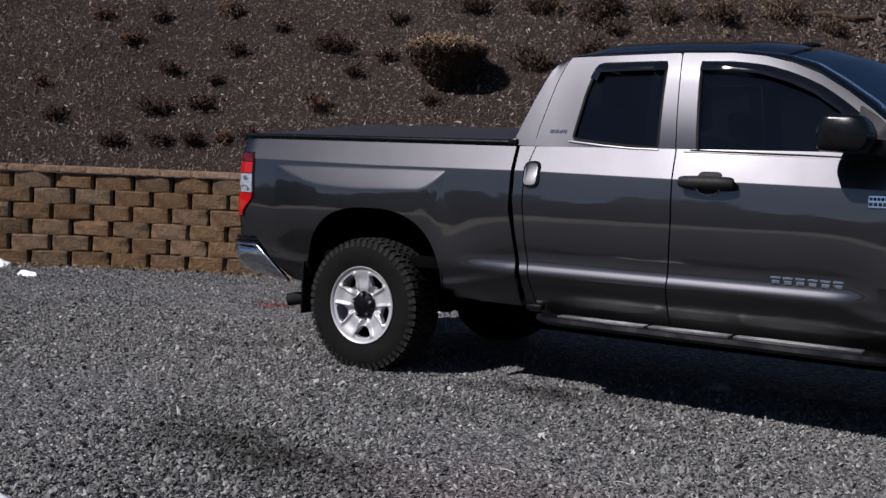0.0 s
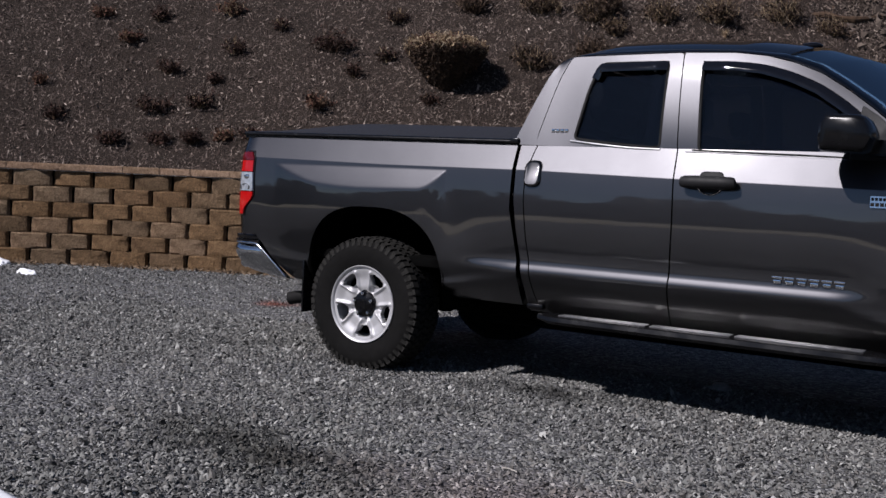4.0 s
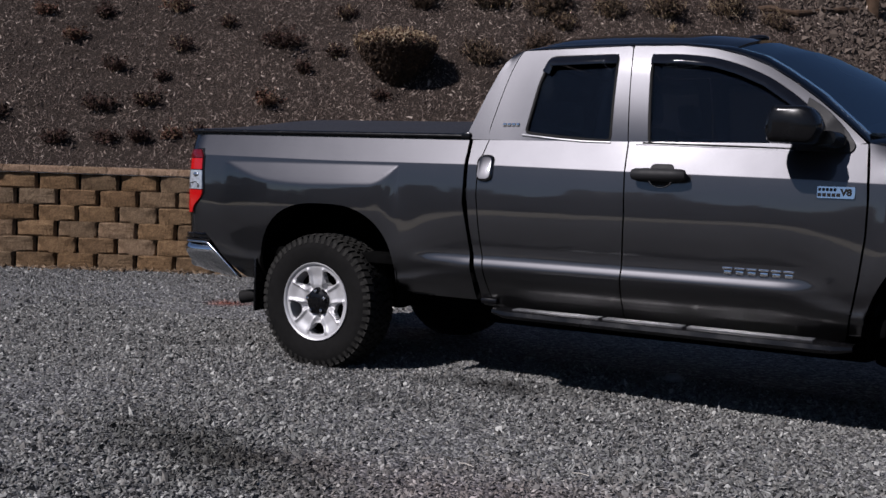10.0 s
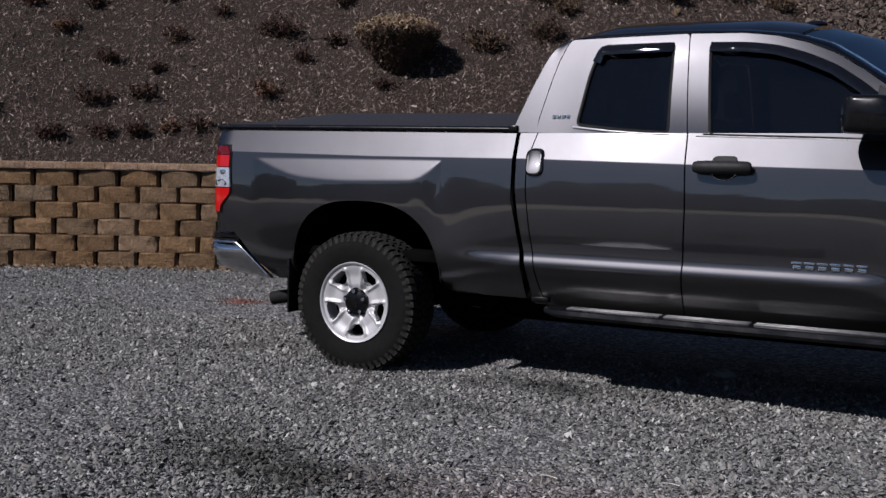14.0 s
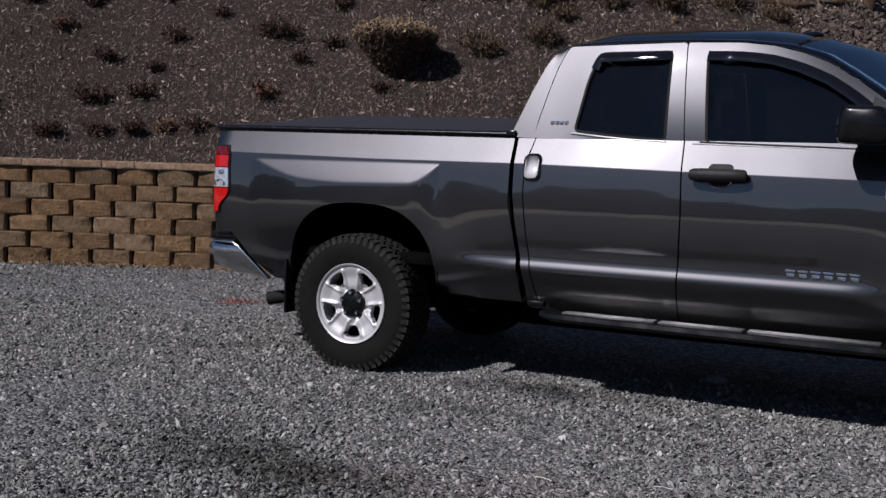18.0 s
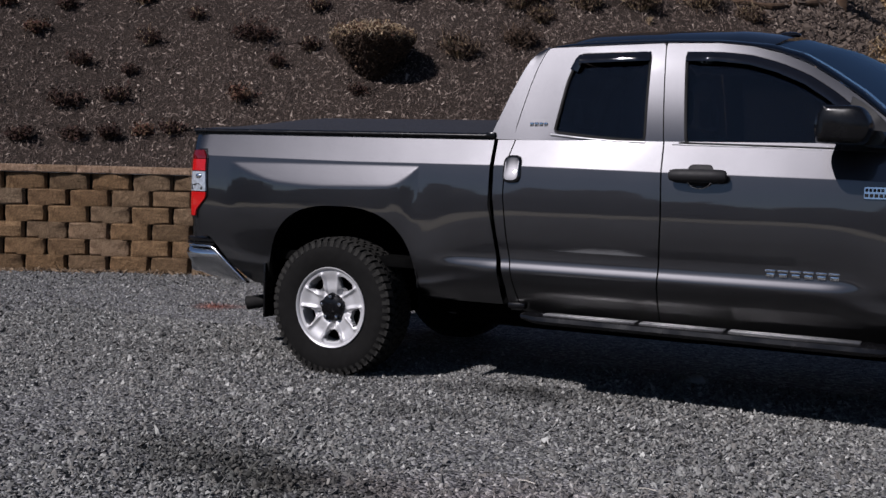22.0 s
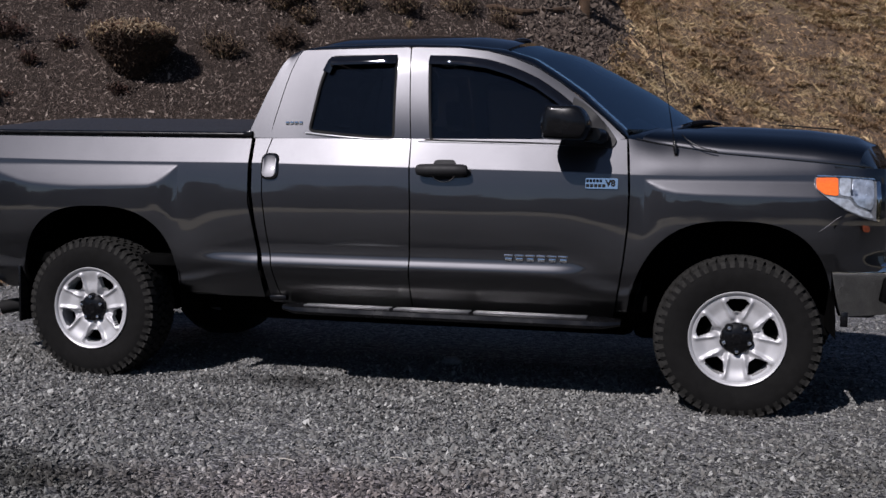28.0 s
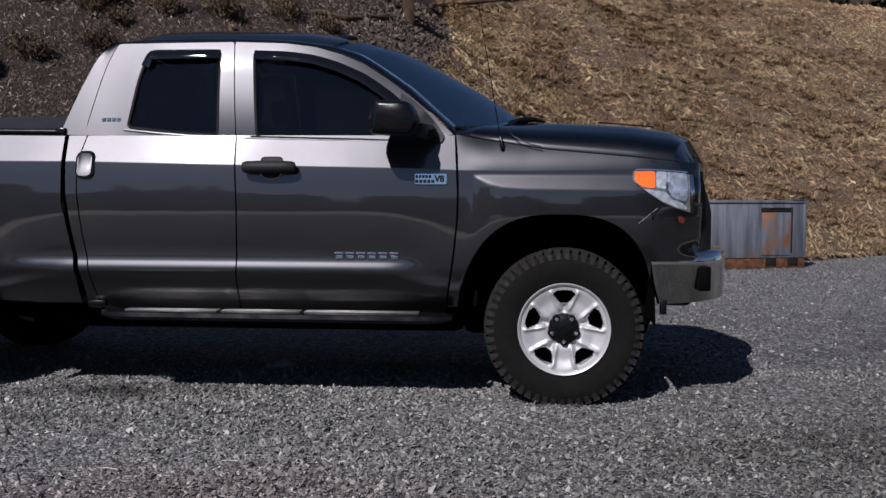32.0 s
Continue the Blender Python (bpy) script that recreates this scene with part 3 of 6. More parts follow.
box_part("hood_vent", 3.80, 4.12, -0.36, -0.345, 1.498, 1.506, M_MATT, truck, "thin dark vent strip on the hood", 0.002, pose(0, 0, 0.32, 0, 4.6, 0))
# cowl under the windshield
bm = bmesh.new()
a = [bm.verts.new((p[0] + 0.0, p[1], p[2] - 0.012)) for p in low]
b = [bm.verts.new((p[0] + 0.11, p[1], p[2] - 0.035)) for p in low]
for i in range(len(a) - 1):
    bm.faces.new((a[i], a[i + 1], b[i + 1], b[i]))
part("cowl", bm, M_BLACK, truck, "black plastic cowl")

# ---- wheels ----
TYRE_R = 0.420


def revolve(profile, seg, xc=0.0):
    """Verts and faces of a profile of (radius, y) turned about the y axis."""
    n = len(profile)
    verts = [(r * math.cos(a), y, r * math.sin(a)) for a in [2 * math.pi * k / seg for k in range(seg)] for r, y in profile]
    faces = [(k * n + i, k * n + i + 1, ((k + 1) % seg) * n + i + 1, ((k + 1) % seg) * n + i) for k in range(seg) for i in range(n - 1)]
    return verts, faces


def wheel_at(x, y, turn, side):
    """A road wheel whose outer face looks towards -y before it is turned round for the far side."""
    v, f = revolve([(0.225, -0.085), (0.238, -0.118), (0.247, -0.128), (0.262, -0.132), (0.285, -0.139), (0.325, -0.144), (0.355, -0.142), (0.378, -0.135), (0.394, -0.127), (0.400, -0.118),
                    (0.401, -0.09), (0.401, 0.09), (0.400, 0.118), (0.388, 0.130), (0.35, 0.143), (0.285, 0.139), (0.247, 0.128), (0.225, 0.085)], 96)
    carcass, skin = len(v), len(f)
    # raised tread blocks, shoulder lugs and sidewall ribs
    rng = random.Random(4)
    for row, (y0, y1) in enumerate([(-0.129, -0.088), (-0.080, -0.046), (-0.040, -0.004), (0.004, 0.040), (0.046, 0.080), (0.088, 0.129)]):
        count = 54
        for k in range(count):
            a0 = 2 * math.pi * (k + 0.5 * (row % 2)) / count
            w = 2 * math.pi / count * (0.64 + 0.10 * rng.random())
            skew = 0.25 * w * (1 if row % 2 else -1)
            base = len(v)
            for rr in (0.396, TYRE_R):
                for yy, sk in ((y0, 0), (y1, skew)):
                    for aa in (a0 + sk, a0 + w + sk):
                        rq = rr - (0.010 if abs(yy) > 0.12 else 0.0)
                        v.append((rq * math.cos(aa), yy, rq * math.sin(aa)))
            f += [tuple(base + q for q in quad) for quad in ((4, 5, 7, 6), (0, 2, 3, 1), (0, 1, 5, 4), (2, 6, 7, 3), (0, 4, 6, 2), (1, 3, 7, 5))]
    for k in range(54):
        a0 = 2 * math.pi * k / 54
        for yy, s in ((-0.1285, -1), (0.1285, 1)):
            base = len(v)
            for rr, yo in ((0.366, 0.139), (0.398, 0.127)):
                for aa in (a0, a0 + 0.062):
                    v += [(rr * math.cos(aa), s * yo, rr * math.sin(aa)), (rr * math.cos(aa), s * (yo + 0.003), rr * math.sin(aa))]
            f += [tuple(base + q for q in quad) for quad in ((1, 3, 7, 5), (0, 1, 5, 4), (2, 6, 7, 3), (0, 2, 3, 1), (4, 5, 7, 6))]
    turned = Matrix.Rotation(radians(turn), 3, "Y")
    back = turned.inverted()
    for k, q in enumerate(v):
        w = turned @ Vector(q)
        if w.z < -0.402:
            v[k] = tuple(back @ Vector((w.x, w.y * 1.03, -0.402 + 0.15 * (w.z + 0.402))))
    wheel = thing("wheel", "", "")
    wheel.parent = truck
    wheel.matrix_world = pose(x, y, 0.400, 0, turn, 0 if side < 0 else 180)
    obj("tyre", v[:carcass], f[:skin], M_RUBBER, wheel, "black all-terrain tyre with chunky tread", 32)
    tagged(obj("tread", v[carcass:], [tuple(q - carcass for q in quad) for quad in f[skin:]], M_TREAD, wheel, "chunky black rubber tread blocks", 32), kind="stuff")
    # rim barrel and lip
    v, f = revolve([(0.232, -0.118), (0.243, -0.133), (0.240, -0.137), (0.232, -0.134), (0.224, -0.122), (0.215, -0.09), (0.205, 0.0), (0.21, 0.10), (0.232, 0.118)], 72)
    rim = obj("rim", v, f, M_ALLOY, wheel, "silver five-spoke alloy rim")
    # spoked face with five windows
    nt, nr = 200, 26
    rs = np.linspace(0.062, 0.226, nr)
    seg5 = 2 * math.pi / 5

    def off_axis(a):
        """Angle from the middle of the nearest window."""
        d = (a - math.pi / 2) % seg5
        return d - seg5 if d > seg5 / 2 else d

    def in_window(r, a):
        d = abs(off_axis(a)) * r
        t = (r - 0.132) / (0.209 - 0.132)
        return 0 < t < 1 and d < 0.014 + 0.046 * min(1, t * 1.3) ** 0.8 - 0.016 * smooth(0.75, 1.0, t)

    def face_y(r, a):
        d = abs(off_axis(a)) * r
        t = (r - 0.10) / 0.11
        edge_d = 0.010 + 0.049 * min(1, max(0, t) * 1.05) ** 0.9
        ridge = math.exp(-(((d - edge_d - 0.012) / 0.010) ** 2)) * smooth(0.085, 0.12, r) * (1 - smooth(0.20, 0.224, r))
        dish = -0.104 - 0.018 * smooth(0.15, 0.226, r) + 0.010 * smooth(0.11, 0.07, r)
        valley = 0.022 * math.exp(-((d / 0.014) ** 2)) * (1 - smooth(0.120, 0.14, r)) * smooth(0.075, 0.10, r)
        return dish - 0.013 * ridge + valley

    ids, verts, faces = {}, [], []
    for i, r in enumerate(rs):
        for k in range(nt):
            a = 2 * math.pi * k / nt
            ids[i, k] = len(verts)
            verts.append((r * math.cos(a), face_y(r, a), r * math.sin(a)))
    hole = set()
    for i in range(nr - 1):
        for k in range(nt):
            if in_window((rs[i] + rs[i + 1]) / 2, 2 * math.pi * (k + 0.5) / nt):
                hole.add((i, k))
            else:
                faces.append((ids[i, k], ids[i + 1, k], ids[i + 1, (k + 1) % nt], ids[i, (k + 1) % nt]))
    deep = {}

    def down(i, k):
        if (i, k) not in deep:
            p = verts[ids[i, k]]
            deep[i, k] = len(verts)
            verts.append((p[0], p[1] + 0.035, p[2]))
        return deep[i, k]

    for i, k in hole:
        k1 = (k + 1) % nt
        for (di, dk), (a, b) in (((-1, 0), ((i, k), (i, k1))), ((1, 0), ((i + 1, k), (i + 1, k1))), ((0, -1), ((i, k), (i + 1, k))), ((0, 1), ((i, k1), (i + 1, k1)))):
            if (i + di, (k + dk) % nt) not in hole:
                faces.append((ids[a], ids[b], down(*b), down(*a)))
    obj("spokes", verts, faces, M_ALLOY, rim, "", 45)
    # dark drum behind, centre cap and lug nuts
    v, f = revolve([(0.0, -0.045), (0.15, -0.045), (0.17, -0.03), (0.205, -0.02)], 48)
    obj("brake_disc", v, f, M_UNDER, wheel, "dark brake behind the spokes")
    v, f = revolve([(0.0, -0.126), (0.024, -0.126), (0.028, -0.121), (0.046, -0.119), (0.060, -0.113), (0.076, -0.108), (0.083, -0.096)], 40)
    obj("centre_cap", v, f, M_BLACK, wheel, "black centre cap")
    for k in range(5):
        a = 1.5 * math.pi + seg5 * k
        bm = bmesh.new()
        bmesh.ops.create_cone(bm, cap_ends=True, segments=6, radius1=0.0135, radius2=0.011, depth=0.034, matrix=pose(0.066 * math.cos(a), -0.113, 0.066 * math.sin(a), 90, 0, 0))
        bmesh.ops.create_uvsphere(bm, u_segments=12, v_segments=6, radius=0.0095, matrix=pose(0.066 * math.cos(a), -0.126, 0.066 * math.sin(a)))
        nut = part("lug_nut", bm, M_CHROME, wheel, "steel lug nut")
        bm = bmesh.new()
        bmesh.ops.create_cone(bm, cap_ends=True, segments=20, radius1=0.024, radius2=0.021, depth=0.02, matrix=pose(0.066 * math.cos(a), -0.105, 0.066 * math.sin(a), 90, 0, 0))
        part("socket", bm, M_BLACK, nut)
    return wheel


for x, turns in ((0.0, (33, 10)), (3.70, (0, 20))):
    wheel_at(x, -0.853, turns[0], -1)
    wheel_at(x, 0.853, turns[1], 1)

# ---- wheel wells, underbody ----
for xc, half, topz in ((0.055, 0.515, 1.01), (3.675, 0.475, 1.0)):
    for sgn in (-1, 1):
        grid = []
        for a in np.linspace(0, math.pi, 30):
            ca, sa = math.cos(a), math.sin(a)
            x = xc + (half + 0.02) * math.copysign(abs(ca) ** (2 / 2.6), ca)
            z = 0.42 + (topz + 0.012 - 0.42) * abs(sa) ** (2 / 2.6)
            grid.append([(x, sgn * yy, z) for yy in (0.975, 0.80, 0.60, 0.45)])
        v, f = sheet(grid)
        n4 = len(grid)
        f.append(tuple(4 * k + 3 for k in range(n4)))
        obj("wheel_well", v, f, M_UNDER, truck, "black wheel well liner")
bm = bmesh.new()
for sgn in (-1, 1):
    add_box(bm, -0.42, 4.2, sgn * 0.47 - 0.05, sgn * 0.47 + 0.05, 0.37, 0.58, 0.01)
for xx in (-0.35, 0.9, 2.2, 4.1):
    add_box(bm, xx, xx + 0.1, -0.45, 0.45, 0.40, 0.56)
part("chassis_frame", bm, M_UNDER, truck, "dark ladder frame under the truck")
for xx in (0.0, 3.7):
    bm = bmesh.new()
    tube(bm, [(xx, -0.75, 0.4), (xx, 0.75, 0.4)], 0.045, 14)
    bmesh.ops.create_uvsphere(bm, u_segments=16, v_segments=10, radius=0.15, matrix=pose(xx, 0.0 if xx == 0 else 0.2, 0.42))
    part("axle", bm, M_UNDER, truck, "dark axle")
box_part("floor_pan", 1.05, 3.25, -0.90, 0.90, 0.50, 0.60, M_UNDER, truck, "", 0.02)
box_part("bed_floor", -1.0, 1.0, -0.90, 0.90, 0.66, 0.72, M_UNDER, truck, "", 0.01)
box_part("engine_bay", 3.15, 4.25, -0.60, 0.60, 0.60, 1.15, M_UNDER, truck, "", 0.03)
# unseen solids, added to close off the lit gravel beneath the truck
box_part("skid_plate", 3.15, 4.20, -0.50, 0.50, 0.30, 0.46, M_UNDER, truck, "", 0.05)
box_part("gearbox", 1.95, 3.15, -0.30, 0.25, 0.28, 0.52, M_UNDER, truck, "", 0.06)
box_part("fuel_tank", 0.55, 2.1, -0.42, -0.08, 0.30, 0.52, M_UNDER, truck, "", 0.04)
for sgn in (-1, 1):
    bm = bmesh.new()
    add_box(bm, -0.487, -0.472, sgn * 0.86 - 0.13, sgn * 0.86 + 0.13, 0.30, 0.64, 0.004)
    part("mud_flap", bm, M_BLACK, truck, "black rubber mud flap")
bm = bmesh.new()
tube(bm, [(0.3, -0.60, 0.50), (-0.30, -0.62, 0.49), (-0.46, -0.70, 0.420), (-0.60, -0.77, 0.378), (-0.735, -0.82, 0.352), (-0.74, -0.822, 0.350)], [0.04, 0.04, 0.04, 0.042, 0.044, 0.030], 18)
part("exhaust_pipe", bm, M_MATT, truck, "dark exhaust tip behind the wheel")

# ---- bed, tonneau cover, tail ----
grid = []
for x in np.linspace(-1.085, 1.0, 40):
    row = []
    for u in np.linspace(-1, 1, 25):
        row.append((x - 0.0, u * 0.892, bed_high(x) + 0.032 + 0.112 * (1 - u * u) * (0.35 + 0.65 * smooth(-1.1, -0.5, x)) * (0.6 + 0.4 * smooth(1.0, 0.85, x)) + 0.008 * (1 - abs(u) ** 8)))
    grid.append(row)
v, f = sheet(grid, (0, 0, -0.02))
cover = obj("tonneau_cover", v, f, M_VINYL, truck, "black vinyl tonneau cover over the bed", 50)
for sgn in (-1, 1):
    bm = bmesh.new()
    rows = []
    for x in np.linspace(-1.10, 1.005, 24):
        z = bed_high(x)
        rows.append([bm.verts.new((x, sgn * yy, z + zz)) for yy, zz in ((0.900, -0.004), (0.900, 0.010), (0.911, 0.012), (0.916, 0.018), (0.916, 0.026), (0.911, 0.034), (0.900, 0.038), (0.870, 0.040))])
    for r, s in zip(rows, rows[1:]):
        for k in range(7):
            bm.faces.new((r[k], r[k + 1], s[k + 1], s[k]))
    part("cover_rail", bm, M_BLACK, cover, "black side rail of the cover")
    bm = bmesh.new()
    add_box(bm, 0.955, 1.012, sgn * 0.90 - 0.02, sgn * 0.90 + 0.02, 1.418, 1.452, 0.008)
    part("corner_clip", bm, M_BLACK, cover)
bm = bmesh.new()
add_box(bm, -1.135, -1.085, -0.80, 0.80, 0.80, 1.425, 0.02)
tail = part("tailgate", bm, M_PAINT, truck, "grey tailgate")
box_part("tailgate_handle", -1.15, -1.13, -0.12, 0.12, 1.22, 1.30, M_BLACK, tail)
for sgn in (-1, 1):
    lamp_ob = None
    for nm, z0, z1, mt, lb in (("tail_lamp", 0.893, 1.335, M_BLACK, "red and clear tail lamp"), ("top_lens", 1.272, 1.326, M_DEEP, "dark red cap of the tail lamp"), ("upper_lens", 1.195, 1.268, M_RED, "red upper lens"), ("reversing_lens", 1.066, 1.189, M_CLEAR, "clear reversing lens"), ("brake_lens", 0.908, 1.060, M_RED, "red lower lens")):
        grid = []
        for z in np.linspace(z0, z1, 10):
            q = (z - 0.925) / 0.40
            bez = nm == "tail_lamp"
            xf = -0.948 + 0.006 * math.sin(q * 6) - 0.080 * (1 - smooth(0.0, 0.30, q)) - 0.03 * smooth(0.88, 1.0, q) + (0.012 if bez else 0)
            grid.append([(x, sgn * (half_width(x, z) + (0.005 if bez else 0.013)), z) for x in np.linspace(-1.085, xf, 7)] )
        for row in grid:
            row.insert(0, (-1.125, sgn * (abs(row[0][1]) - 0.06), row[0][2]))
            row.insert(0, (-1.135, sgn * (abs(row[0][1]) - 0.12), row[0][2]))
        v, f = sheet(grid, (0.01, -sgn * 0.03, 0))
        o = obj(nm, v, f, mt, lamp_ob or truck, lb, 50)
        lamp_ob = lamp_ob or o
    bm = bmesh.new()
    slab(bm, rounded([(-1.075, 1.074), (-0.968, 1.074), (-0.968, 1.092), (-1.0, 1.118), (-1.035, 1.098), (-1.075, 1.110)], 0.012), lambda x, z, d: (x, sgn * (half_width(x, z) + 0.0155 - d), z), 0.004)
    part("bulb_socket", bm, M_STEEL, lamp_ob, "dark bulb socket behind the clear lens")
    bm = bmesh.new()
    bmesh.ops.create_uvsphere(bm, u_segments=16, v_segments=8, radius=0.022, matrix=Matrix.Translation((-1.0, sgn * (half_width(-1.0, 1.16) + 0.008), 1.160)) @ Matrix.Diagonal((1.3, 0.6, 0.8, 1)))
    part("bulb", bm, M_CHROME, lamp_ob)
    # chrome rear bumper end: a face cut off on a slant, with a flange along the cut and a black step on top
    low_z = [(-1.17, 0.64), (-1.12, 0.585), (-1.06, 0.545), (-0.98, 0.522), (-0.72, 0.490), (-0.64, 0.497)]
    top_z = [(-1.17, 0.708), (-0.915, 0.708), (-0.650, 0.505)]
    grid = []
    for x in clustered(-1.165, -0.655, 26, (-0.91,)):
        zb, zt = curve_at(low_z, x), curve_at(top_z, x)
        col = []
        for q in np.linspace(0, 1, 14):
            z = zb + (zt - zb) * q
            y = 0.958 - 2.4 * max(0.0, -1.02 - x) ** 2 - 0.10 * max(0.0, 0.66 - z) - 0.9 * max(0.0, z - 0.675) - 0.05 * (1 - q) ** 6
            col.append((x, sgn * y, z))
        grid.append(col)
    grid.insert(0, [(-1.235, sgn * 0.76, z) for _, _, z in grid[0]])
    v, f = sheet(grid, (0.0, -sgn * 0.03, 0))
    rb = obj("rear_bumper", v, f, M_CHROME, truck, "chrome rear bumper end", 60)
    bm = bmesh.new()
    tube(bm, [(x, sgn * (0.952 - 2.4 * max(0.0, -1.02 - x) ** 2), z) for x, z in ((-1.12, 0.713), (-1.02, 0.714), (-0.935, 0.714), (-0.905, 0.702), (-0.80, 0.622), (-0.66, 0.514))], [0.006, 0.007, 0.009, 0.011, 0.010, 0.006], 10)
    part("flange", bm, M_CHROME, rb, "bright raised flange along the cut")
    for z0, z1, y1 in ((0.720, 0.736, 0.945), (0.740, 0.768, 0.935)):
        bm = bmesh.new()
        rows = [[bm.verts.new((x, sgn * (y1 + dy - 2.4 * max(0, -1.02 - x) ** 2), zz)) for dy, zz in ((-0.03, z0), (0.004, z0 + 0.002), (0.004, z1 - 0.004), (-0.004, z1), (-0.14, z1 + 0.004))] for x in np.linspace(-1.16, -0.905, 10)]
        for r, s in zip(rows, rows[1:]):
            for k in range(4):
                bm.faces.new((r[k], r[k + 1], s[k + 1], s[k]))
        part("bumper_step", bm, M_BLACK, rb, "black step pad on the bumper")
box_part("bumper_bar", -1.26, -1.10, -0.76, 0.76, 0.52, 0.77, M_CHROME, truck, "chrome rear bumper", 0.03)

# ---- front lamps, bumper, grille ----
HEAD = [(4.042, 1.225), (4.047, 1.165), (4.11, 1.115), (4.19, 1.062), (4.27, 1.028), (4.355, 1.005), (4.362, 1.10), (4.358, 1.205), (4.20, 1.232), (4.07, 1.237)]


def on_front(x, z, out=0.0):
    return -(half_width(x, z) + out)


def bumper_line(u, q):
    """The front bumper's outline from the wheel arch round to its middle."""
    x0 = 4.145 + 0.055 * (1 - q) ** 1.5
    a = u * math.pi / 2
    return (x0 + (4.60 - x0) * math.sin(a * 0.98) ** 0.9 if u > 0 else x0), (0.30 + (0.955 - 0.30) * math.cos(a) ** 0.45 if u < 1 else 0.30)


for sgn in (-1, 1):
    def shape(outline, out, depth, mat, name, parent, label=""):
        bm = bmesh.new()
        o = resample(rounded(outline, 0.012, 3), 48, True)
        c = np.mean(o, 0)
        rings = []
        for s in (1.0, 0.97, 0.75, 0.45, 0.15):
            rings.append([bm.verts.new((x, -sgn * on_front(x, z, out + (0.0 if s == 1.0 else 0.006)), z)) for x, z in c + (o - c) * s])
        backr = [bm.verts.new((x, -sgn * on_front(x, z, out - depth), z)) for x, z in o]
        for a, b in zip([backr] + rings, rings):
            for k in range(48):
                bm.faces.new((a[k], a[(k + 1) % 48], b[(k + 1) % 48], b[k]))
        bm.faces.new(rings[-1])
        return part(name, bm, mat, parent, label)

    head = shape(HEAD, 0.004, 0.05, M_LAMP, "headlamp", truck, "headlamp with an amber turn signal")
    shape([(4.050, 1.224), (4.052, 1.170), (4.090, 1.140), (4.156, 1.133), (4.156, 1.226)], 0.009, 0.01, M_AMBER, "turn_signal", head, "amber turn signal")
    shape([(4.161, 1.225), (4.161, 1.140), (4.212, 1.128), (4.216, 1.222)], 0.008, 0.01, M_CLEAR, "side_reflector", head, "pale ribbed reflector")
    shape([(4.222, 1.221), (4.218, 1.125), (4.245, 1.088), (4.312, 1.062), (4.326, 1.10), (4.324, 1.214)], 0.009, 0.01, M_REFLECT, "reflector", head, "bright reflector bowl")
    shape([(4.085, 1.136), (4.150, 1.126), (4.208, 1.120), (4.236, 1.080), (4.312, 1.054), (4.330, 1.022), (4.27, 1.036), (4.19, 1.070)], 0.007, 0.01, M_CLEAR, "lower_reflector", head, "clear lower lens")
    shape([(4.048, 1.236), (4.20, 1.232), (4.335, 1.222), (4.335, 1.214), (4.20, 1.226), (4.048, 1.229)], 0.010, 0.012, M_CHROME, "top_edge", head, "bright upper edge of the lens")
    shape([(4.272, 0.995), (4.312, 0.986), (4.308, 0.955), (4.276, 0.962)], 0.003, 0.01, M_MARK, "side_marker", truck, "small dull amber side marker under the headlamp")
    for cx, cz, rr in ((4.222, 1.128, 0.034), (4.292, 1.075, 0.028)):
        bm = bmesh.new()
        bmesh.ops.create_uvsphere(bm, u_segments=24, v_segments=12, radius=rr, matrix=Matrix.Translation((cx, -sgn * on_front(cx, cz, -0.004), cz)) @ Matrix.Diagonal((1, 0.5, 1.25, 1)))
        part("bulb_lens", bm, M_LENS, head, "clear projector lens")
    shape([(4.336, 1.212), (4.336, 1.012), (4.354, 1.004), (4.362, 1.10), (4.356, 1.212)], 0.012, 0.02, M_CHROME, "bright_edge", head, "chrome edge of the headlamp")
    # lower fascia between headlamp and bumper
    grid = []
    for z in np.linspace(0.76, 1.06, 16):
        x0 = curve_at([(0.76, 4.135), (0.80, 4.13), (0.88, 4.12), (0.93, 4.115), (1.0, 4.16), (1.06, 4.21)], z)
        row = []
        for x in np.linspace(x0, 4.41, 16):
            inset = (0.10 * max(0.0, x - 4.15) + 0.3 * max(0.0, x - 4.3) ** 2) * (1 - smooth(0.90, 1.06, z)) * smooth(0.76, 0.88, z)
            row.append((x, sgn * (half_width(x, z) - 0.001 - inset), z))
        grid.append(row)
    v, f = sheet(grid, (0, -sgn * 0.03, 0))
    fas = obj("bumper_cover", v, f, M_PAINT, truck, "grey painted bumper cover", 60)
    grid = []
    for z in np.linspace(0.785, 1.225, 16):
        drop = 0.05 * smooth(0.98, 1.22, z)
        bow = 0.05 * math.sin(math.pi * (z - 0.785) / 0.45)
        grid.append([(4.375, sgn * 0.90, z), (4.42 - drop, sgn * (0.885 - bow), z), (4.455 - drop, sgn * (0.845 - bow), z), (4.482 - drop, sgn * (0.78 - bow), z), (4.495 - drop, sgn * 0.70, z), (4.50 - drop, sgn * 0.60, z)])
    v, f = sheet(grid, (-0.03, 0, 0))
    obj("lower_grille_side", v, f, M_MATT, fas, "black side of the grille opening", 50)
    # bead added on the seam to give its glint a shape
    bm = bmesh.new()
    tube(bm, [(x, sgn * (half_width(x, z) + 0.0), z) for x, z in ((4.170, 1.034), (4.135, 1.008), (4.10, 0.978), (4.072, 0.955))], 0.0017, 8)
    part("panel_edge", bm, M_PAINT, fas, "thin painted bead added for the glint where fender and bumper cover meet")
    # chrome bumper corner; a near-black block stands for the shaded fog lamp recess
    grid = []
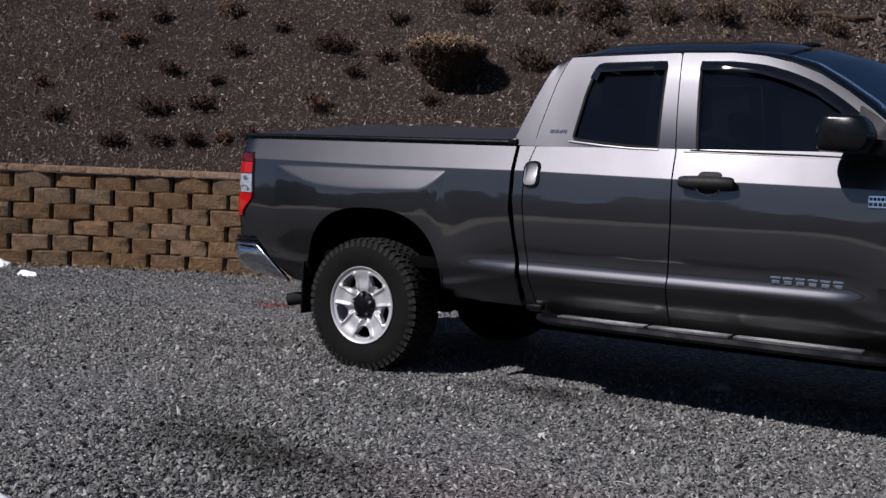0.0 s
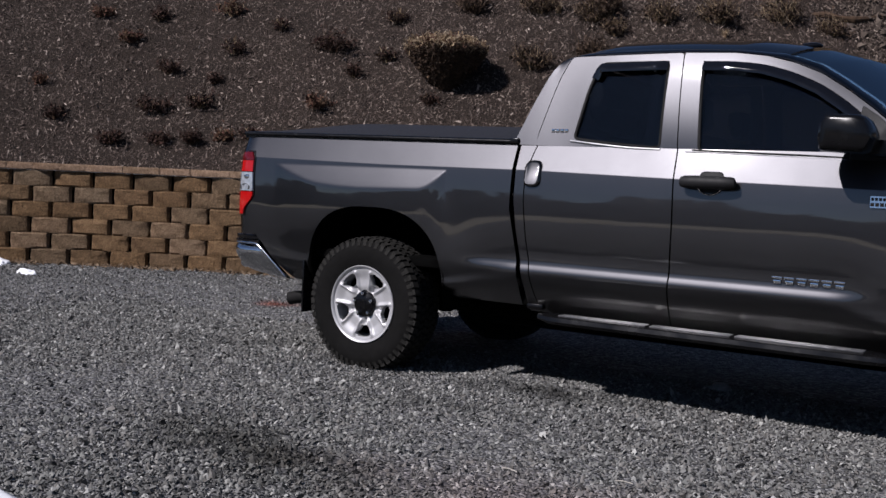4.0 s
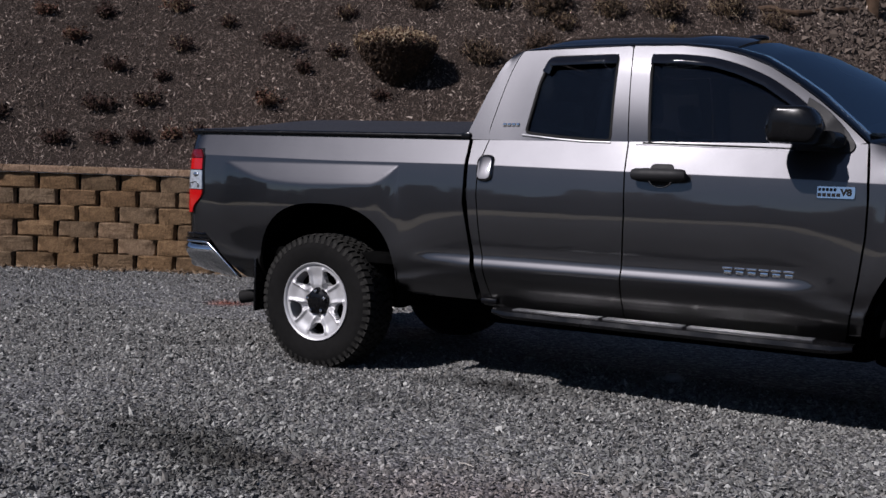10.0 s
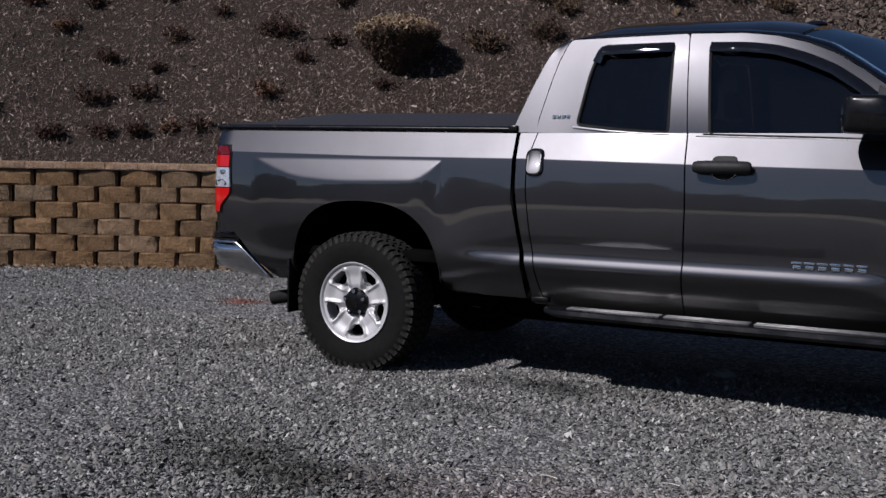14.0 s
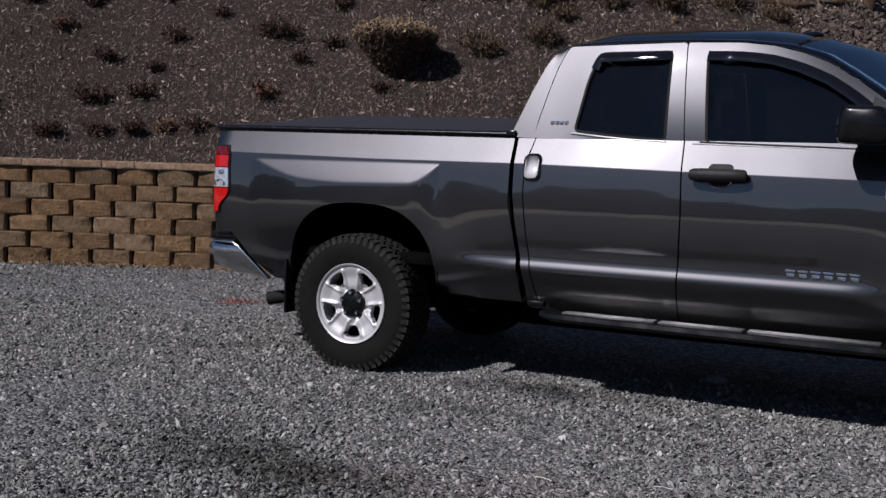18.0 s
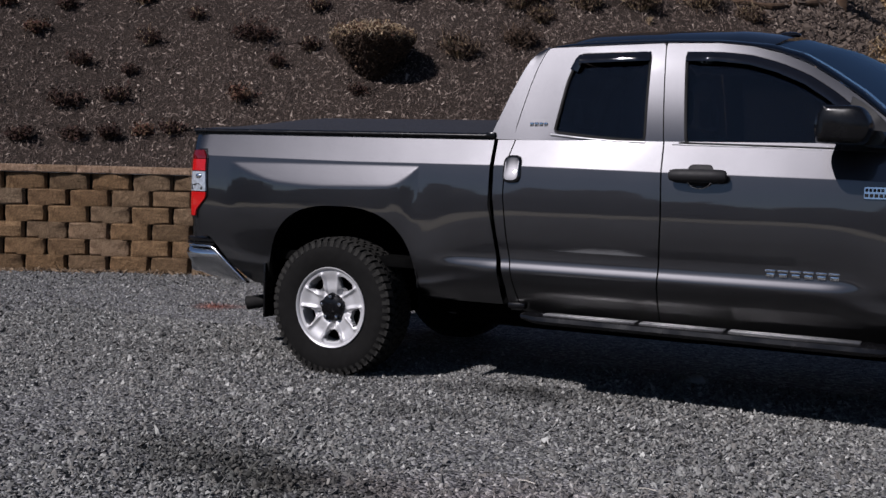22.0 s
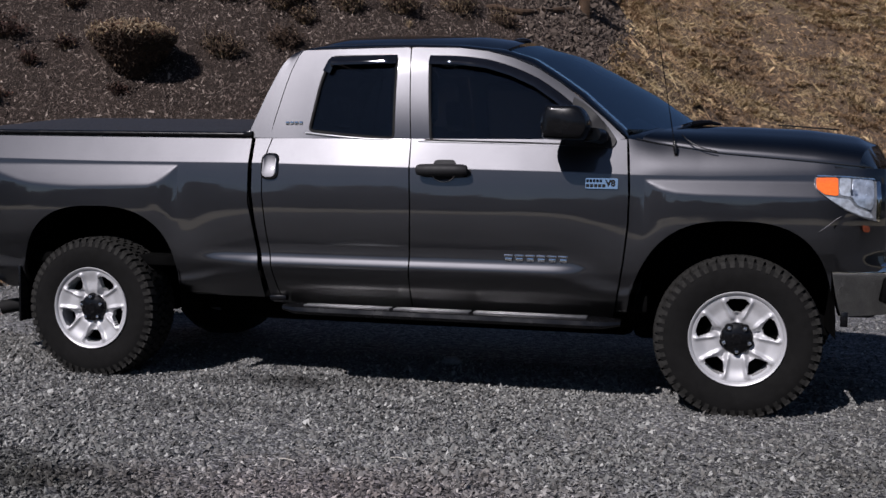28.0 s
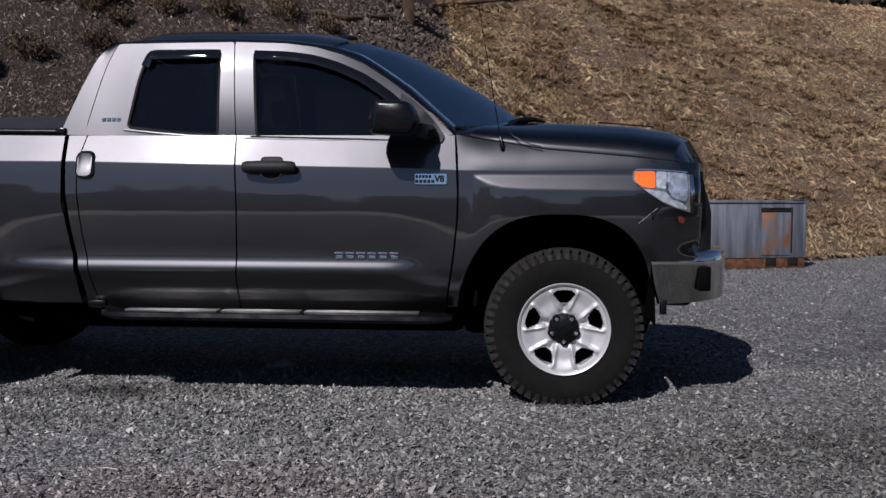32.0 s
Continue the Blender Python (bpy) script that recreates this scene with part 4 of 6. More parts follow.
    for z in np.linspace(0.53, 0.785, 12):
        q = (z - 0.53) / 0.255
        row = []
        for u in np.linspace(0, 1, 26):
            x, y = bumper_line(u, q)
            row.append((x, sgn * (y - 0.055 * (1 - q) ** 1.1 - 0.016 * smooth(0.88, 1.0, q)), z + 0.035 * u * (1 - q)))
        grid.append(row)
    v, f = sheet(grid, (-0.01, -sgn * 0.03, 0))
    cb = obj("front_bumper", v, f, M_DULL, truck, "chrome front bumper corner", 60)
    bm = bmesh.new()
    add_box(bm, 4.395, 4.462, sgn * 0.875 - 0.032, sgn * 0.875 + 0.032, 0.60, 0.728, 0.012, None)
    part("fog_recess", bm, M_UNDER, cb, "black block standing for the shaded fog lamp recess")
    bm = bmesh.new()
    rows = []
    for u in np.linspace(0, 1, 28):
        x, y = bumper_line(u, 1.0)
        rows.append([bm.verts.new((x - dy * 0.6 * u, sgn * (y - 0.010 - dy), z)) for dy, z in ((0.006, 0.782), (0.0, 0.788), (0.004, 0.800), (0.014, 0.808), (0.05, 0.814), (0.10, 0.816))])
    for r, s in zip(rows, rows[1:]):
        for k in range(5):
            bm.faces.new((r[k], r[k + 1], s[k + 1], s[k]))
    part("bumper_top", bm, M_CHROME, cb)
    bm = bmesh.new()
    add_box(bm, 4.20, 4.235, sgn * 0.90 - 0.01, sgn * 0.90 + 0.01, 0.475, 0.55, 0.004)
    part("air_guide", bm, M_BLACK, cb, "black plastic flap under the bumper")
box_part("valance", 4.24, 4.40, -0.72, 0.72, 0.50, 0.58, M_BLACK, truck, "", 0.03)
box_part("bumper_centre", 4.55, 4.625, -0.42, 0.42, 0.54, 0.785, M_CHROME, truck, "chrome middle of the front bumper", 0.02)
bm = bmesh.new()
slab(bm, rounded([(-0.66, 0.80), (0.66, 0.80), (0.72, 1.17), (0.60, 1.265), (-0.60, 1.265), (-0.72, 1.17)], 0.06), lambda y, z, d: (4.555 - 0.22 * (y / 0.8) ** 2 - 0.12 * max(0, z - 1.0) - d, y, z), 0.06)
grille = part("grille", bm, M_MATT, truck, "black grille in a chrome surround")
for z in (0.90, 1.00, 1.10, 1.20):
    bm = bmesh.new()
    tube(bm, [(4.565 - 0.22 * (y / 0.8) ** 2 - 0.12 * max(0, z - 1.0), y, z) for y in np.linspace(-0.62, 0.62, 17)], 0.012, 8)
    part("bar", bm, M_CHROME if z == 1.10 else M_BLACK, grille)
bm = bmesh.new()
loop = resample(rounded([(-0.68, 0.80), (0.68, 0.80), (0.74, 1.18), (0.62, 1.275), (-0.62, 1.275), (-0.74, 1.18)], 0.06), 60, True)
tube(bm, [(4.565 - 0.22 * (y / 0.8) ** 2 - 0.12 * max(0, z - 1.0), y, z) for y, z in list(loop) + [loop[0]]], 0.016, 8, False)
part("surround", bm, M_CHROME, grille, "chrome grille surround")

# ---- side fittings ----
for sgn in (-1, 1):
    # running board
    bm = bmesh.new()
    path = [(1.225, 0.455), (1.26, 0.445), (3.06, 0.440), (3.115, 0.448)]
    sect = [(-0.845, 0.0), (-0.845, 0.028), (-0.93, 0.036), (-1.00, 0.034), (-1.028, 0.022), (-1.034, 0.0), (-1.020, -0.018), (-0.95, -0.026)]
    rings = []
    for i, x in enumerate(np.linspace(1.225, 3.115, 24)):
        z = curve_at(path, x)
        s = 0.55 if i in (0, 23) else (0.92 if i in (1, 22) else 1.0)
        rings.append([bm.verts.new((x, -sgn * (-0.94 + (yy + 0.94) * s), z + zz * s)) for yy, zz in sect])
    for a, b in zip(rings, rings[1:]):
        for k in range(8):
            bm.faces.new((a[k], a[(k + 1) % 8], b[(k + 1) % 8], b[k]))
    bm.faces.new(rings[0]), bm.faces.new(rings[-1])
    board = part("running_board", bm, M_BLACK, truck, "black running board with ribbed metal treads")
    for x0, x1 in ((1.36, 1.862), (1.885, 2.31), (2.333, 2.94)):
        for yy in (0.935, 0.957, 0.979, 1.001):
            bm = bmesh.new()
            add_box(bm, x0, x1, sgn * yy - 0.006, sgn * yy + 0.006, 0.470, 0.4815, 0.003)
            part("tread_strip", bm, M_ALU, board, "worn aluminium tread strip")
    for xx in (1.30, 2.1, 3.0):
        bm = bmesh.new()
        add_box(bm, xx - 0.03, xx + 0.03, sgn * 0.87 - 0.09, sgn * 0.87 + 0.07, 0.43, 0.465, 0.01)
        part("bracket", bm, M_BLACK, board)
    bm = bmesh.new()
    add_box(bm, 1.12, 1.225, sgn * 0.90 - 0.03, sgn * 0.90 + 0.03, 0.485, 0.52, 0.012)
    part("sill_end", bm, M_BLACK, truck, "black end cap of the sill")
    # front handle
    bm = bmesh.new()
    yb = sgn * 0.984
    tube(bm, [(x, sgn * (1.018 - 0.014 * ((x - 2.15) / 0.14) ** 2), 1.24) for x in (2.008, 2.014, 2.03, 2.08, 2.15, 2.22, 2.27, 2.286, 2.292)], [0.014, 0.026, 0.031, 0.033, 0.033, 0.033, 0.031, 0.026, 0.014], 16)
    handle = part("door_handle", bm, M_TRIM, front if sgn > 0 else truck, "black pull handle")
    bm = bmesh.new()
    slab(bm, rounded([(2.085, 1.180), (2.222, 1.180), (2.222, 1.302), (2.085, 1.302)], 0.035), lambda x, z, d: (x, sgn * (half_width(x, z) + 0.004 - d), z), 0.03, 0.01)
    part("handle_cup", bm, M_TRIM, handle, "dark recess behind the handle")
    bm = bmesh.new()
    tube(bm, [(2.153 + 0.066 * math.cos(a), sgn * (half_width(2.15, 1.2) + 0.006), 1.236 + 0.058 * math.sin(a)) for a in np.linspace(3.6, 5.8, 11)], 0.004, 8)
    part("cup_rim", bm, M_CHROME, handle, "thin bright rim of the handle recess")
    for xx in (2.03, 2.27):
        bm = bmesh.new()
        add_box(bm, xx - 0.014, xx + 0.014, sgn * 1.0 - 0.03, sgn * 1.0 + 0.03, 1.222, 1.258, 0.006)
        part("mount", bm, M_BLACK, handle)
    # rear pull
    bm = bmesh.new()
    slab(bm, rounded([(1.090, 1.180), (1.190, 1.180), (1.190, 1.324), (1.090, 1.324)], 0.042, 7), lambda x, z, d: (x, sgn * (0.978 - 0.27 * (z - 1.252) - d), z), 0.03, 0.012)
    rp = part("rear_door_handle", bm, M_PAINT, truck, "upright grey pull on the rear door")
    bm = bmesh.new()
    slab(bm, rounded([(1.087, 1.177), (1.193, 1.177), (1.193, 1.327), (1.087, 1.327)], 0.044, 7), lambda x, z, d: (x, sgn * (half_width(x, z) + 0.004 - d), z), 0.02)
    part("gap", bm, M_MATT, rp)
    # mirror: sail, arm and head
    bm = bmesh.new()
    slab(bm, rounded([(2.830, 1.640), (2.915, 1.585), (3.01, 1.490), (3.072, 1.402), (3.052, 1.366), (2.80, 1.376)], [0.01, 0.05, 0.05, 0.03, 0.03, 0.01]), lambda x, z, d: (x, sgn * (max(cab_y(z, x), half_width(x, z) if z < 1.416 else 0.0) + 0.010 - d), z), 0.02, 0.003)
    mirror = part("door_mirror", bm, M_TRIM, truck, "large black door mirror")
    rings = []
    bm = bmesh.new()
    for yy, x0, x1, z0, z1 in ((0.93, 2.90, 3.03, 1.385, 1.455), (0.99, 2.89, 3.02, 1.388, 1.462), (1.05, 2.86, 2.995, 1.40, 1.465)):
        rings.append([bm.verts.new((x, sgn * yy, z)) for x, z in rounded([(x0, z0), (x1, z0), (x1, z1), (x0, z1)], 0.03, 3)])
    for a, b in zip(rings, rings[1:]):
        for k in range(len(a)):
            bm.faces.new((a[k], a[(k + 1) % len(a)], b[(k + 1) % len(a)], b[k]))
    bm.faces.new(rings[0]), bm.faces.new(rings[-1])
    part("arm", bm, M_BLACK, mirror)
    rings = []
    bm = bmesh.new()
    for yy, s, dz in ((1.00, 0.72, 0.0), (1.02, 0.88, 0.0), (1.07, 0.98, 0.0), (1.14, 1.0, 0.0), (1.195, 0.96, 0.0), (1.225, 0.86, 0.0), (1.235, 0.7, 0.0)):
        out = rounded([(2.705, 1.402), (2.925, 1.392), (2.965, 1.47), (2.915, 1.572), (2.735, 1.575), (2.715, 1.53)], [0.03, 0.05, 0.06, 0.05, 0.035, 0.1], 4)
        c = np.mean(out, 0)
        rings.append([bm.verts.new((c[0] + (x - c[0]) * s + 0.0, sgn * yy, c[1] + (z - c[1]) * s + dz)) for x, z in out])
    for a, b in zip(rings, rings[1:]):
        for k in range(len(a)):
            bm.faces.new((a[k], a[(k + 1) % len(a)], b[(k + 1) % len(a)], b[k]))
    bm.faces.new(rings[0]), bm.faces.new(rings[-1])
    part("mirror_housing", bm, M_BLACK, mirror, "glossy black mirror housing")
    bm = bmesh.new()
    slab(bm, rounded([(sgn * 1.06, 1.43), (sgn * 1.18, 1.43), (sgn * 1.18, 1.535), (sgn * 1.06, 1.535)], 0.03), lambda y, z, d: (2.7065 + d, y, z), 0.01)
    part("mirror_glass", bm, M_SMOKE, mirror, "mirror glass")

# lettering on the doors as plain bright blocks, engine badge, rear badge
for sgn in (-1, 1):
    for k in range(6):
        x0 = 2.489 + k * 0.0585
        bm = bmesh.new()
        z0 = 0.757
        add_box(bm, x0, x0 + 0.050, sgn * 0.968 - 0.006, sgn * 0.968 + 0.006, z0 + 0.026, z0 + 0.038, 0.002)
        add_box(bm, x0 + 0.008, x0 + 0.046, sgn * 0.968 - 0.006, sgn * 0.968 + 0.006, z0, z0 + 0.022, 0.002)
        part("door_letter", bm, M_CHROME, truck, "bright raised letter block on the door")
    bm = bmesh.new()
    slab(bm, rounded([(2.915, 1.152), (3.085, 1.152), (3.085, 1.208), (2.915, 1.208)], 0.006), lambda x, z, d: (x, sgn * (half_width(x, z) + 0.009 - d), z), 0.012, 0.002)
    badge = part("engine_badge", bm, M_CHROME, truck, "chrome engine badge reading V8")
    for k in range(5):
        bm = bmesh.new()
        add_box(bm, 2.922 + k * 0.017, 2.934 + k * 0.017, sgn * half_width(2.95, 1.193) - 0.0, sgn * half_width(2.95, 1.193) + sgn * 0.0115, 1.186, 1.200, 0.0)
        add_box(bm, 2.920 + k * 0.021, 2.936 + k * 0.021, sgn * half_width(2.95, 1.168) - 0.0, sgn * half_width(2.95, 1.168) + sgn * 0.0115, 1.160, 1.176, 0.0)
        part("badge_mark", bm, M_MATT, badge)
    txt = bpy.data.curves.new("badge_text", "FONT")
    txt.body, txt.size, txt.extrude, txt.align_x, txt.align_y = "V8", 0.044, 0.0012, "LEFT", "CENTER"
    txt.offset = 0.0022
    tob = bpy.data.objects.new("badge_text", txt)
    scene.collection.objects.link(tob)
    bpy.context.view_layer.update()
    tm = bpy.data.meshes.new_from_object(tob.evaluated_get(bpy.context.evaluated_depsgraph_get()))
    bpy.data.objects.remove(tob)
    tm.materials.clear()
    tm.materials.append(M_MATT)
    ob = new("badge_text", tm)
    ob.parent = badge
    ob.matrix_basis = pose(3.022, -half_width(3.05, 1.18) - 0.0105, 1.180, 92, 0, 0) if sgn < 0 else pose(3.08, half_width(3.05, 1.18) + 0.0105, 1.180, 92, 0, 180)
    for k in range(4):
        bm = bmesh.new()
        x0 = 1.205 + k * 0.027
        add_box(bm, x0, x0 + 0.020, sgn * cab_y(1.497, 1.26) - 0.006, sgn * cab_y(1.497, 1.26) + 0.005, 1.487, 1.507, 0.002)
        part("rear_badge", bm, M_CHROME, truck, "small bright badge block on the pillar")

# painted corner between hood, pillar and fender
for sgn in (-1, 1):
    grid = []
    for x in np.linspace(3.02, 3.36, 12):
        y0 = half_width(x, min(1.41, seam_z(x))) - 0.004
        z0 = min(1.412, seam_z(x) - 0.004)
        grid.append([(x + 0.10 * t, sgn * (y0 + (0.60 - y0) * t), z0 + 0.075 * t ** 0.7) for t in np.linspace(0, 1, 8)])
    v, f = sheet(grid, (0, 0, -0.02))
    obj("cowl_corner", v, f, M_PAINT, truck, "grey corner at the foot of the windshield", 60)

# antenna, wipers, roof lamp
bm = bmesh.new()
tube(bm, [(3.372, -0.935, 1.335), (3.368, -0.932, 1.37), (3.36, -0.925, 1.40)], [0.010, 0.013, 0.006], 12)
cab = bmesh.new()
tube(cab, [(3.398, -0.885, 1.437), (3.43, -0.915, 1.405), (3.472, -0.935, 1.380), (3.52, -0.948, 1.362), (3.573, -0.955, 1.350)], 0.0032, 6)
part("cowl_cable", cab, M_BLACK, truck, "thin black cable from the cowl")
ant = part("antenna", bm, M_BLACK, truck, "thin black whip antenna on the fender")
bm = bmesh.new()
tube(bm, [(3.36, -0.925, 1.40), (3.30, -0.90, 1.75), (3.24, -0.88, 2.10)], [0.003, 0.0025, 0.0018], 6)
part("mast", bm, M_BLACK, ant)
for y0, y1 in ((-0.62, -0.02), (0.08, 0.66)):
    bm = bmesh.new()
    tube(bm, [(3.40 - 0.06 * abs(y0), y0 - 0.08, 1.462), (3.45, y0 + 0.06, 1.508), (3.46, (y0 + y1) / 2, 1.530), (3.47, y1, 1.540)], 0.009, 8)
    wip = part("wiper_arm", bm, M_BLACK, truck, "black wiper lying at the foot of the glass")
    bm = bmesh.new()
    tube(bm, [(3.40, y0 + 0.02, 1.498), (3.47, y0 + 0.08, 1.512), (3.54, y0 + 0.12, 1.520), (3.60, y0 + 0.14, 1.508)], [0.006, 0.018, 0.014, 0.005], 8)
    part("wiper_pivot", bm, M_BLACK, wip)
bm = bmesh.new()
bmesh.ops.create_uvsphere(bm, u_segments=16, v_segments=8, radius=1, matrix=Matrix.Translation((2.46, -0.35, 1.998)) @ Matrix.Diagonal((0.06, 0.04, 0.020, 1)))
part("roof_lamp", bm, M_SMOKE, truck, "small dark lamp on the roof")

# ---- cabin inside ----
box_part("dashboard", 2.75, 3.25, -0.76, 0.76, 1.10, 1.36, M_MATT, truck, "dark dashboard", 0.06)
box_part("cabin_floor", 1.05, 3.2, -0.88, 0.88, 0.60, 0.66, M_MATT, truck, "", 0.01)
for x0, ys, nm in ((2.05, (-0.42, 0.42), "front_seat"), (1.20, (-0.42, 0.42), "rear_seat")):
    for y in ys:
        bm = bmesh.new()
        add_box(bm, x0, x0 + 0.5, y - 0.27, y + 0.27, 0.75, 0.95, 0.05)
        add_box(bm, -0.07, 0.08, y - 0.26, y + 0.26, 0.0, 0.62, 0.05, pose(x0, 0, 0.90, 0, -12, 0))
        seat = part(nm, bm, M_CLOTH, truck, "dark cloth seat")
        bm = bmesh.new()
        add_box(bm, -0.05, 0.05, y - 0.13, y + 0.13, 0.0, 0.18, 0.04, pose(x0 - 0.14, 0, 1.54, 0, -8, 0))
        part("headrest", bm, M_CLOTH, seat)
bm = bmesh.new()
tube(bm, [(2.72 + 0.06 * math.sin(a), 0.42 + 0.19 * math.cos(a), 1.22 + 0.18 * math.sin(a)) for a in np.linspace(0, 2 * math.pi, 29)], 0.015, 8, False)
part("steering_wheel", bm, M_BLACK, truck, "black steering wheel")

# ---- ground, wall and hillside ----
TOE = [(-26, -16), (-14, -5.0), (-9, -0.35), (-7, 1.38), (-6.2, 1.98), (-5.2, 2.52), (-4.4, 2.88), (-2.5, 3.6), (0, 4.6), (3, 6.3), (6.4, 8.75), (9.6, 11.5), (16, 15.5), (34, 24)]
_t = resample(TOE, 400)
for _ in range(30):
    _t[1:-1] = (_t[:-2] + 2 * _t[1:-1] + _t[2:]) / 4
_d = np.gradient(_t, axis=0)
_n = np.stack([-_d[:, 1], _d[:, 0]], 1)
_n /= np.linalg.norm(_n, axis=1)[:, None]
_s = np.r_[0, np.cumsum(np.linalg.norm(np.diff(_t, axis=0), axis=1))]


FAR_DIP = 0.25


def toe_at(s):
    """The foot of the slope at arc length s: its place and the way uphill."""
    return np.array([np.interp(s, _s, _t[:, k]) for k in (0, 1)]), np.array([np.interp(s, _s, _n[:, k]) for k in (0, 1)])


def s_of_x(x):
    return float(np.interp(x, _t[:, 0], _s))


def hill_z(x0, v):
    """Height of the slope v metres uphill from the foot at x0."""
    wall = 1.17 * (1 - smooth(1.8, 6.2, x0))
    steep = 0.92 - 0.34 * smooth(1.5, 8.0, x0)
    brow = 3.3 + 9.0 * smooth(0.8, 3.6, x0)
    run = min(v, brow) + (0.40 - FAR_DIP * smooth(11.0, 17.0, x0)) * max(0, v - brow)
    start = 0.20 * (1 - smooth(1.8, 6.2, x0))
    return wall + steep * max(0.0, run - start) + (0.0 if v > start else -0.02)


def lumps(x0, s, v):
    """The slope's unevenness at three sizes."""
    n = noise.noise
    k = 0.05 * np.clip((x0 - 2.8) / 1.7, 0, 1)
    return np.array([f * n((a * 2.6, b * 2.6, 1.3)) + 0.05 * n((a * 0.9, b * 0.9, 3.1)) + 0.025 * n((a * 3, b * 3, 7.7)) + 0.022 * n((a * 7, b * 7, 2.2)) for f, a, b in zip(k, s, v)])


def hill_point(s, v):
    p, n = toe_at(s)
    lump = float(lumps(np.array([p[0]]), np.array([s]), np.array([v]))[0])
    q = p + n * v
    return q[0], q[1], hill_z(p[0], v) + lump * smooth(0.1, 0.8, v)


def soil_material(name, dark, light, chip, scale=60.0):
    m, n, l, b = material(name)
    vec = coords(n, l)
    big, fine = noise_node(n, l, vec, 1.3, 3), noise_node(n, l, vec, scale, 5, 0.7)
    base = ramp(n, l, fine, (0.3, dark), (0.55, light), (0.75, chip))
    l.new(mix(n, l, 0.5, base, ramp(n, l, big, (0.3, (0.55, 0.55, 0.55)), (0.7, (1.0, 1.0, 1.0))), "MULTIPLY"), b.inputs["Base Color"])
    b.inputs["Roughness"].default_value = 0.95
    b.inputs["Specular IOR Level"].default_value = 0.15
    bump(n, l, b, fine, 0.9, 0.03)
    return m


def island_material(name, *cols, rough=0.85, stain=None):
    """Pieces that differ from one to the next."""
    m, n, l, b = material(name)
    geo = n.new("ShaderNodeNewGeometry")
    stops = [(k / (len(cols) - 1), c) for k, c in enumerate(cols)]
    c = ramp(n, l, geo.outputs["Random Per Island"], *stops)
    g = noise_node(n, l, coords(n, l), 90, 3)
    c = mix(n, l, 0.6, c, ramp(n, l, g, (0.3, (0.6, 0.6, 0.6)), (0.7, (1.0, 1.0, 1.0))), "MULTIPLY")
    if stain is not None:
        c = stain(n, l, c)
    l.new(c, b.inputs["Base Color"])
    b.inputs["Roughness"].default_value = rough
    b.inputs["Specular IOR Level"].default_value = 0.25
    return m


def spots(n, l, col):
    """Damp, rusty, pinkish and darker patches on the gravel, each with a ragged edge."""
    tc = n.new("ShaderNodeTexCoord")
    wob = n.new("ShaderNodeTexNoise")
    wob.inputs["Scale"].default_value, wob.inputs["Detail"].default_value = 3.5, 5
    l.new(tc.outputs["Object"], wob.inputs["Vector"])
    for (x, y, rx, ry, turn), tint, power in GRAVEL_PATCHES:
        mp = n.new("ShaderNodeMapping")
        mp.vector_type = "TEXTURE"
        mp.inputs["Location"].default_value, mp.inputs["Rotation"].default_value, mp.inputs["Scale"].default_value = (x, y, 0), (0, 0, radians(turn)), (rx, ry, 1)
        l.new(tc.outputs["Object"], mp.inputs["Vector"])
        flat = n.new("ShaderNodeVectorMath")
        flat.operation = "MULTIPLY"
        flat.inputs[1].default_value = (1, 1, 0)
        l.new(mp.outputs["Vector"], flat.inputs[0])
        ln = n.new("ShaderNodeVectorMath")
        ln.operation = "LENGTH"
        l.new(flat.outputs["Vector"], ln.inputs[0])
        add = n.new("ShaderNodeMath")
        add.operation = "MULTIPLY_ADD"
        l.new(wob.outputs["Fac"], add.inputs[0])
        add.inputs[1].default_value = 1.3
        l.new(ln.outputs["Value"], add.inputs[2])
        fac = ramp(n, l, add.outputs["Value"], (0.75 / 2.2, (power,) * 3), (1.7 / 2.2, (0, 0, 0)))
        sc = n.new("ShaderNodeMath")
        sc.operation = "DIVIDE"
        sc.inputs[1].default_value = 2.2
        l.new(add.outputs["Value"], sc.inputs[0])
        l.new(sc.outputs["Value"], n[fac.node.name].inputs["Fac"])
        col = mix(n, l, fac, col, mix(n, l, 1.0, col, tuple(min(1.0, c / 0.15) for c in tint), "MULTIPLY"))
    return col


# third lies along the truck's near side; last two darken wide areas rightward
GRAVEL_PATCHES = [((0.84, -2.84, 1.05, 0.36, -15), (0.055, 0.055, 0.052), 1.0), ((0.95, -1.50, 0.5, 0.16, 10), (0.04, 0.041, 0.041), 0.6), ((1.20, -0.82, 0.65, 0.28, 5), (0.025, 0.025, 0.025), 0.85),
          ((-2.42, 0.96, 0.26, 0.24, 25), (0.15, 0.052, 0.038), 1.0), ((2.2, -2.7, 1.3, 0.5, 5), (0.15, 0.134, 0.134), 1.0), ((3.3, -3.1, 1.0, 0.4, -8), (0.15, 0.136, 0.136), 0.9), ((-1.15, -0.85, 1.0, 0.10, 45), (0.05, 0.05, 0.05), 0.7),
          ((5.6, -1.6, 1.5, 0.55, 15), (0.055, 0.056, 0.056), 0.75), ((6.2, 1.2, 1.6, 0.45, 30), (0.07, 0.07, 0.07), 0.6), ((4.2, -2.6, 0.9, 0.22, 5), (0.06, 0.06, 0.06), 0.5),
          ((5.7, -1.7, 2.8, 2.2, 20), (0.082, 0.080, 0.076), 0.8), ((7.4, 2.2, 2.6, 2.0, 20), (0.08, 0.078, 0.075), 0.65)]


